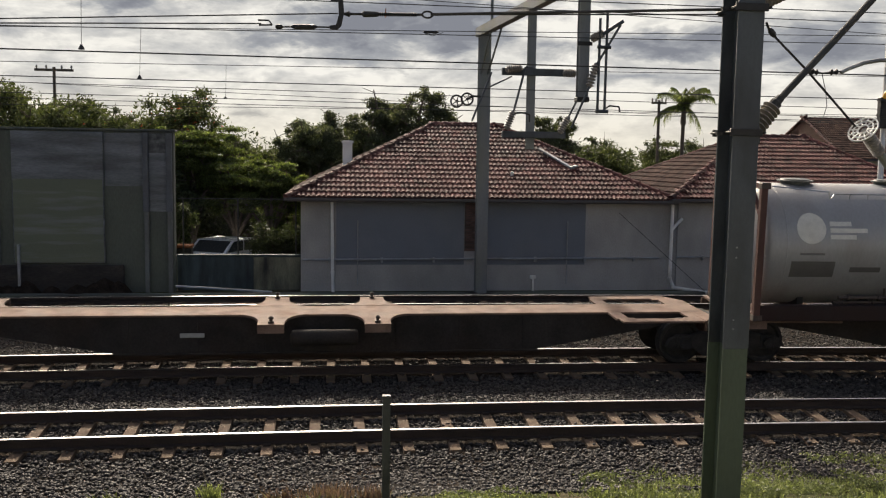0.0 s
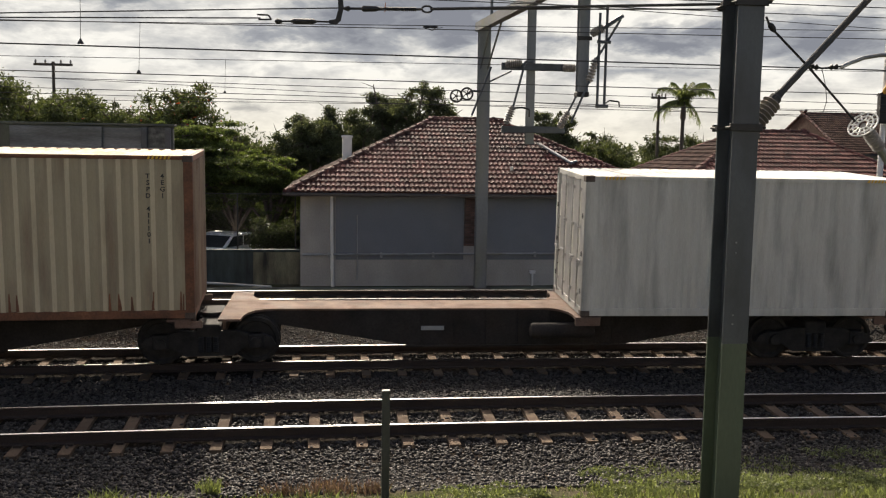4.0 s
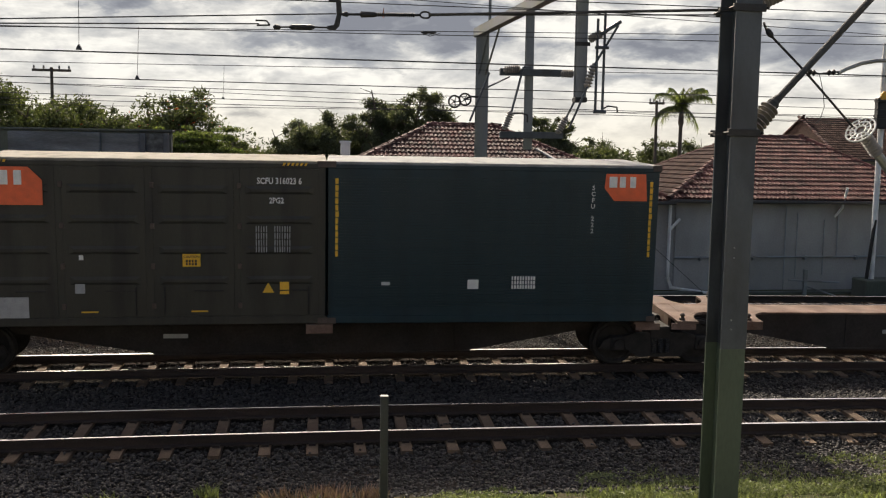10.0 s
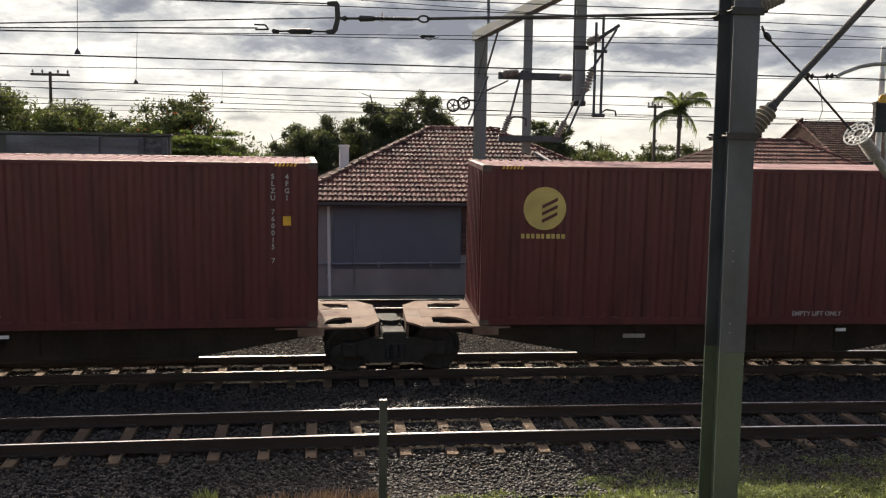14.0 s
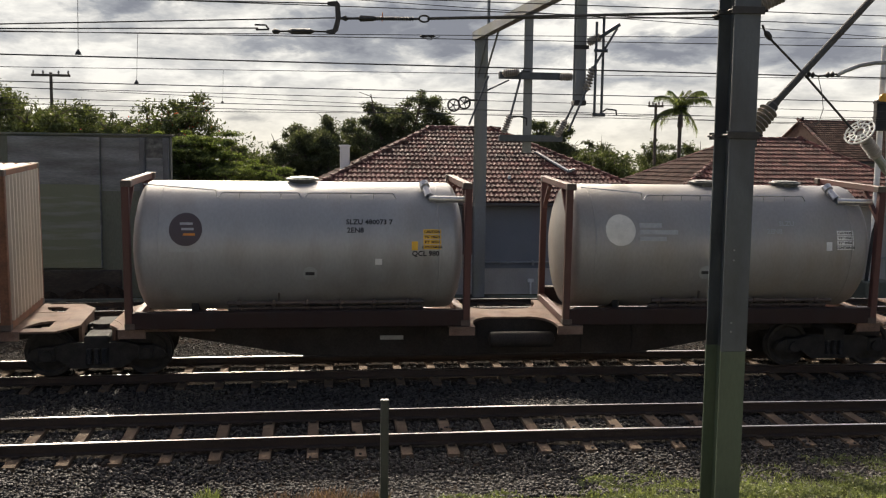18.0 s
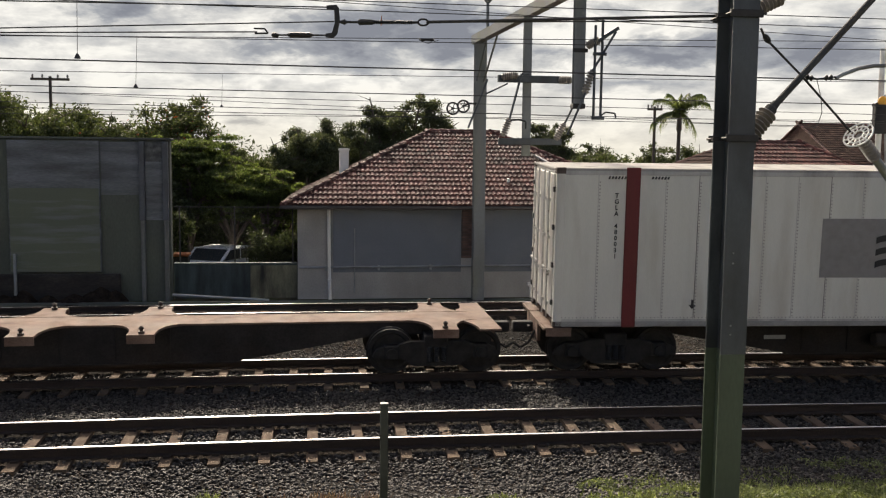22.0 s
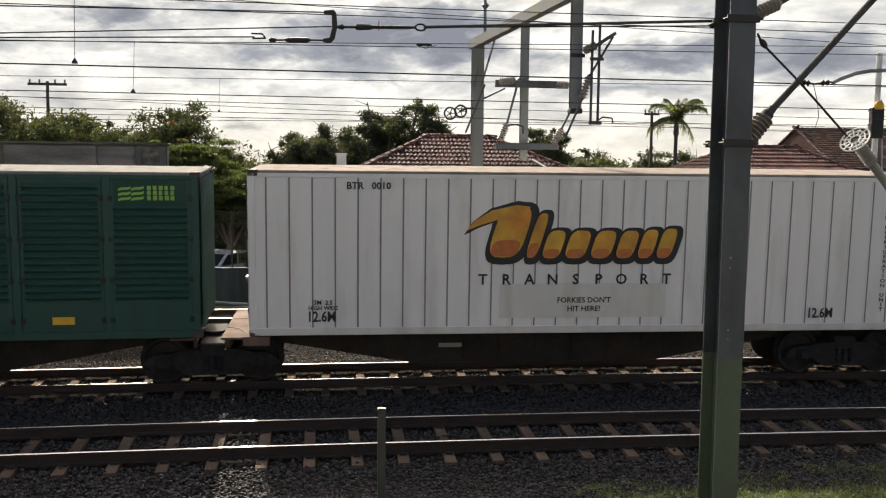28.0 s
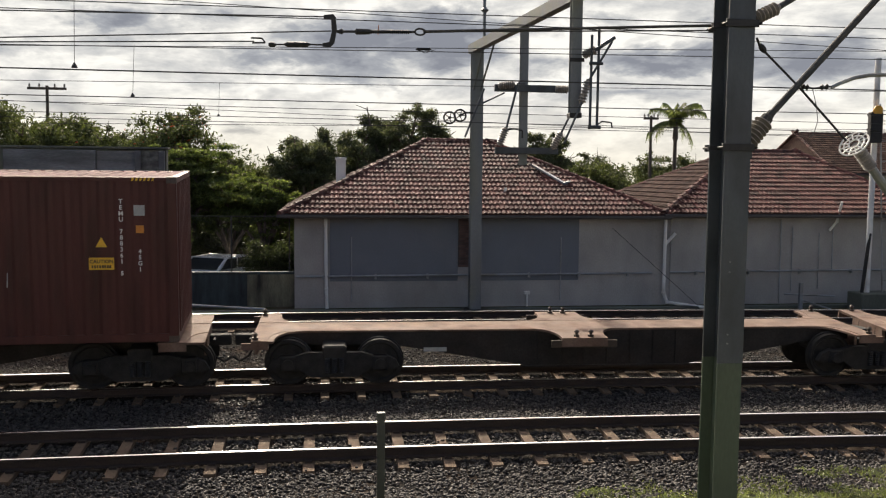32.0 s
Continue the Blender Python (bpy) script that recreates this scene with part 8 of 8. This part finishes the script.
    ob = shipping_container("near-black navy corrugated container with an orange name and pale roof", -53.19, 12.19, 2.896, m, None, 0.012, 0.2, end_m=paint("navy_end", (0.03, 0.05, 0.11), 0.5))
    bars(ob, -5.6, z + 2.22, -3.95, z + 2.54, 5, ink_yellow, 1, label="amber name blocks")
    bars(ob, 3.62, z + 2.2, 4.42, z + 2.46, 3, ink_orange2, 1)
    bars(ob, 4.46, z + 2.2, 5.12, z + 2.46, 3, ink_red2, 1)
    number_block(ob, 5.25, z + 2.42, "SEGU 788625 0", "4FG1", ink_white, 0.1, False)
    triangle(ob, 5.21, z + 0.86, 0.2)
    write(ob, "Caution", 5.18, z + 0.68, 0.09, ink_white)
    write(ob, "2.44m Wide", 5.18, z + 0.57, 0.08, ink_white)
    plate(ob, "white_label", -0.06, z + 1.0, 0.14, z + 1.06, ink_white)
    plate(ob, "white_label", -0.06, z + 0.7, 0.09, z + 0.8, ink_grey)
    m = paint("maroon", (0.09, 0.022, 0.026), 0.42, (0.06, 0.018, 0.02), 0.35)
    for left, kind, code in ((-37.82, "4FG1", "SLZU 760015 7"), (-22.6, "4FG1", "SLZU 750141 1")):
        ob = shipping_container("maroon corrugated container with a yellow round mark and bleached roof", left, 12.19, 2.93, m, None, 0.03, 0.278, doors=-1 if left < -30 else 0)
        disc(ob, -4.95, z + 2.16, 0.39, ink_yellow2, "yellow disc", -1.22)
        for i in range(3):
            mark(ob, [(-5.0, z + 1.9 + i * 0.13), (-4.72, z + 2.04 + i * 0.13), (-4.72, z + 2.1 + i * 0.13), (-5.0, z + 1.96 + i * 0.13)], m, "", -1.228, name="sign_stroke")
        bars(ob, -5.38, z + 1.6, -4.55, z + 1.7, 9, ink_yellow2, 1)
        write(ob, "EMPTY LIFT ONLY", 0.3, z + 0.22, 0.12, ink_grey)
        number_block(ob, 5.32, z + 2.68, code, kind, ink_grey, 0.11)
        plate(ob, "white_label", 0.7, z - 0.12, 0.9, z - 0.06, ink_white)
    m = paint("teal", (0.012, 0.16, 0.13), 0.4, (0.01, 0.10, 0.085), 0.35)
    ob = shipping_container("teal green corrugated container with a pale roof", -7.38, 12.19, 2.93, m, None, 0.03, 0.278)
    number_block(ob, 5.05, z + 2.5, "IAPU 416018 8", "4FG1", ink_white, 0.1)
    plate(ob, "warning_plate", 5.3, z + 0.78, 5.62, z + 1.12, ink_orange2, "orange warning plate")
    m = paint("cream_old", (0.55, 0.49, 0.39), 0.55, (0.40, 0.33, 0.25), 0.2)
    # here too the recesses' shade is painted, in a darker cream
    ob = shipping_container("old cream corrugated container with scuffs and a rusty bottom rail", 8.0, 12.19, 2.76, m, rust_m, 0.036, 0.278, fold=paint("cream_fold_shade", (0.40, 0.35, 0.275), 0.6, (0.3, 0.25, 0.19), 0.3))
    number_block(ob, 5.25, z + 2.3, "CRXU 101204", "42G1", ink_black, 0.1, False)
    bars(ob, -5.0, z + 2.0, -4.0, z + 2.25, 7, beige_ghost_m, 1, -1.214, 0.004)
    s = Shape()
    for i in range(40):
        a, b = rng.uniform(-5.9, 5.9), rng.uniform(0.2, 1.7)
        s.front([(a, z + b), (a + rng.uniform(0.01, 0.05), z + b), (a + rng.uniform(0.01, 0.04), z + b + rng.uniform(0.04, 0.22)), (a, z + b + 0.05)], -1.214, -1.2125)
    tagged(part("scuffs", s, rust_m, ob), "dark scuffs on the side", kind="stuff")
    grey_tank(22.14, "SLZU 480073 7", "2EN8", True, "QCL 980", leaf=True)
    grey_tank(29.97, "SLZU", "2EN8", False, "", True)
    grey_tank(38.24, "", "", True, "QCL 920")
    team_reefer(81.25, 14.78, "TGLA 480031")
    solutions_reefer(96.85, 14.46)
    team_reefer(112.05, 14.88, "TGLA 480017")
    m = paint("dark_maroon", (0.07, 0.018, 0.016), 0.45, (0.06, 0.015, 0.014), 0.35)
    ob = shipping_container("dark brown-red corrugated container with a white upright name", 127.72, 12.19, 2.84, m, None, 0.03, 0.278)
    for i in range(6):
        bars(ob, -5.3, z + 2.2 - i * 0.25, -4.98, z + 2.42 - i * 0.25, 1, ink_white, 1)
    m = paint("yellow_box", (0.62, 0.37, 0.015), 0.45, (0.5, 0.28, 0.02), 0.25)
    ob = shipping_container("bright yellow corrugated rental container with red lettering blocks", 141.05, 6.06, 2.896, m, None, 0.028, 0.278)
    write(ob, "HIRE", -0.35, z + 2.56, 0.19, ink_red, y=-1.222)
    write(ob, "MODIFICATIONS", 1.25, z + 2.56, 0.19, ink_red, y=-1.222)
    mark(ob, [(-0.75, z + 1.95), (-0.25, z + 1.78), (-0.25, z + 2.42), (-0.75, z + 2.36)], ink_yellow, "", -1.222)
    mark(ob, [(-0.22, z + 1.78), (0.62, z + 1.98), (0.62, z + 2.28), (-0.22, z + 2.42)], ink_red, "red box mark", -1.222)
    for word, a, zz in (("Shipping", -1.22, 1.52), ("Container", 0.86, 1.52), ("Rentals", -0.17, 1.04)):
        write(ob, word, a, z + zz, 0.43, ink_red, y=-1.228)
    for n, a, b, zz, hh in ((10, -2.6, 0.95, 0.48, 0.3),):
        bars(ob, a, z + zz, b, z + zz + hh, n, ink_red, 1, -1.222)
    plate(ob, "red_strip", -2.6, z + 0.2, 1.2, z + 0.42, ink_red, "red address strip", -1.222)
    bars(ob, -2.5, z + 0.24, 1.1, z + 0.36, 20, ink_yellow, 1, -1.23)
    number_block(ob, 2.25, z + 2.3, "FUKU 296027 6", "25G1", ink_black, 0.1)
    louvre_box(147.15, "ORXM 413", 1.15)
    transport_reefer(154.07)
    m = paint("shipping_green", (0.066, 0.126, 0.112), 0.55, (0.05, 0.095, 0.086), 0.45)
    for left, L, worn, code in ((167.62, 12.19, False, "CCLU 770917 1"), (180.66, 12.57, True, "CCLU 775785 2")):
        ob = shipping_container("faded sea-green corrugated container with big white lettering blocks", left, L, 2.81, m, None, 0.03, 0.278, doors=-1, end_m=paint("green_end", (0.06, 0.09, 0.075), 0.5))
        dx = -0.2 if worn else 0.06
        for i in range(4):
            bars(ob, -5.3 + dx, z + 2.02 - i * 0.47, -4.9 + dx, z + 2.36 - i * 0.47, 1, ink_pale, 3, gap=0.05)
            plate(ob, "sign_block", -5.13 + dx, z + 2.04 - i * 0.47, -5.06 + dx, z + 2.38 - i * 0.47, ink_pale, "", NEAR - 0.009)
        xs = [(-3.1 + dx + i * 0.452, 0.36) for i in range(5)] + [(-0.33 + dx + i * (0.49 if worn else 0.455), 0.36) for i in range(8)]
        for i, (a, w) in enumerate(xs):
            top = 0.9 if not worn or i % 3 else 0.62
            bars(ob, a, z + 0.98, a + w, z + 0.98 + top, 1, ink_pale, 1, gap=0.0)
        a, b = (0.58, 0.14) if worn else (0.4, 0.1)
        write(ob, code, 4.95 + a, z + 2.28 + b, 0.12, ink_white)
        write(ob, "45G1", 4.8 + a, z + 2.1 + b, 0.12, ink_white)
        triangle(ob, 4.72 + a, z + 1.72 + b, 0.22)
        plate(ob, "small_label", 5.0 + a, z + 1.76 + b, 5.12 + a, z + 1.9 + b, ink_grey)
        plate(ob, "small_label", 5.3 + a, z + 1.74 + b, 5.42 + a, z + 1.9 + b, ink_yellow)
    m = paint("brick_red", (0.076, 0.024, 0.021), 0.5, (0.045, 0.016, 0.014), 0.35)
    ob = shipping_container("brick-red corrugated container with a white upright name", 194.08, 12.19, 2.88, m, None, 0.03, 0.278)
    for a, b, c, d in ((-5.38, -5.16, 2.04, 2.5), (-5.42, -5.1, 1.62, 1.97), (-5.43, -5.08, 1.2, 1.55)):
        plate(ob, "sign_block", a, z + c, b, z + d, ink_white)
    write(ob, "TEMU 788361 5", 5.17, z + 2.46, 0.092, ink_white, True)
    write(ob, "45G1", 5.47, z + 1.6, 0.092, ink_white, True)
    plate(ob, "small_label", 5.38, z + 2.22, 5.56, z + 2.4, ink_grey)
    plate(ob, "small_label", 5.41, z + 1.92, 5.54, z + 2.05, ink_orange2)
    triangle(ob, 4.84, z + 1.68, 0.19)
    plate(ob, "caution_label", 4.63, z + 1.29, 5.04, z + 1.5, ink_yellow, "yellow caution label")
    write(ob, "CAUTION", 4.835, z + 1.43, 0.085, ink_black, y=-1.23)
    bars(ob, 4.67, z + 1.31, 5.0, z + 1.37, 8, ink_black, 1, -1.226)
    s = Shape()
    for a, b, c in ((-0.25, 0.95, 0.5), (0.0, 1.35, 0.18), (0.75, 0.9, 0.45), (1.75, 0.75, 0.35), (2.5, 1.3, 0.6), (3.3, 1.0, 0.25)):
        s.front([(a, z + b), (a + 0.018, z + b), (a + 0.03, z + b + c), (a + 0.014, z + b + c)], -1.2145, -1.2125)
    tagged(part("scrapes", s, ink_grey, ob), "pale upright scrapes on the side", kind="stuff")


rust_m = material("orange_rust", (0.17, 0.075, 0.04), 0.8, grain=0.35, scale=3, fine=30)
beige_ghost_m = material("ghost_lettering", (0.40, 0.32, 0.20), 0.6, grain=0.1)
ink_navy = material("lettering_navy", (0.02, 0.03, 0.06), 0.55, grain=0.1)
ink_tan = material("lettering_tan", (0.45, 0.3, 0.16), 0.6, grain=0.1)
ink_red2 = material("lettering_bright_red", (0.6, 0.04, 0.035), 0.5, grain=0.1)
ink_orange2 = material("lettering_amber", (0.6, 0.22, 0.03), 0.55, grain=0.1)
ink_yellow2 = material("lettering_straw", (0.46, 0.37, 0.12), 0.55, grain=0.15, scale=3)
ink_pale = material("lettering_pale", (0.50, 0.56, 0.53), 0.6, grain=0.2, scale=3, stain=(0.2, 0.3, 0.27), amount=0.35, stain_scale=3)
build_loads()

# wagons in packs of three: places of the joints, and True where two wagons share a bogie
JOINTS = [(-211.2, True), (-195.95, True), (-180.4, False), (-167.8, True), (-154.85, True), (-141.5, False), (-126.5, True), (-113.6, True), (-98.2, False), (-83.2, True), (-70.0, True), (-55.1, False), (-39.5, True),
          (-24.2, True), (-9.7, False), (6.5, True), (21.5, True), (37.2, False), (52.4, True), (65.3, True), (80.8, False), (95.95, True), (111.6, True), (127.1, False), (140.3, True), (153.3, True), (167.2, False),
          (180.35, True), (193.8, True), (207.3, False), (219.6, True), (233.0, False)]
EMPTY_ARMS = [-210.0, -204.6, -202.7, -139.9, -134.75, -125.84, -113.1, -111.8, -107.07, -69.6, -68.32, -63.66, 46.17, 50.83, 52.0, 52.95, 59.0, 64.9, 65.9, 67.07, 71.81, 73.8, 79.17, 207.65, 213.64, 219.25, 220.1]
TWIN_ARMS = {59.0, 213.64}          # arms with two locks a side


HOLED = {-195.95, -39.5, -24.2, 21.5, -167.8}          # joints whose end platforms have oval openings


def build_wagons():
    ends = [c for ob, mid, _ in moving for c in (mid - LOADS[ob.name] / 2 + 0.12, mid + LOADS[ob.name] / 2 - 0.12)]
    for i, ((a, sa), (b, sb)) in enumerate(zip(JOINTS, JOINTS[1:])):
        arms = sorted(x for x in ends + EMPTY_ARMS if a + 0.3 < x < b - 0.3)
        arms = [x for k, x in enumerate(arms) if k == 0 or x - arms[k - 1] > 0.35]
        bogies = [a + 1.75] if not sa else []
        bogies += [b] if sb else [b - 1.75]
        wagon(a, b, arms, bogies, "wagons of the freight train", (a in HOLED, b in HOLED), i % 2 == 0, {-126.5: "RNBY44-N", 52.4: "RNBY72-T"}.get(a, ""))


LOADS = {ob.name: 2 * half for ob, mid, half in [(o, m, l) for o, m, l in [(q[0], q[1], q[0]["length"] / 2) for q in moving]]}
build_wagons()


# ---------- movement ----------
def travelled(t):
    """How far the train has gone since the middle of the clip."""
    q = (t - 16) / 16
    return 204.218 * q + 1.9256 * q ** 2 + 1.9781 * q ** 3 + 0.6388 * q ** 4


def motions():
    times = [k * 0.5 for k in range(65)]
    for ob, mid, half in moving:
        rows = []
        for t in times:
            s = mid - travelled(t)
            (p, a), (q, b) = on_track(s - half, "train"), on_track(s + half, "train")
            d = q - p
            rows.append((t, Matrix.Translation((p + q) / 2) @ Matrix.Rotation(math.atan2(d.y, d.x), 4, "Z") @ Matrix.Rotation(CANT, 4, "X")))
        walk(ob, rows)
    # all wheels roll alike
    for k, sets in wheels.items():
        rows = [(i / 30, Matrix.Translation((k * 0.84, 0, 0.44)) @ Matrix.Rotation(-(travelled(i / 30) - travelled(0)) / 0.44, 4, "Y")) for i in range(961)]
        walk(sets[0], rows)
        action, slot = sets[0].animation_data.action, sets[0].animation_data.action_slot
        for w in sets[1:]:
            w.rotation_mode = "QUATERNION"
            w.animation_data_create()
            w.animation_data.action, w.animation_data.action_slot = action, slot


motions()
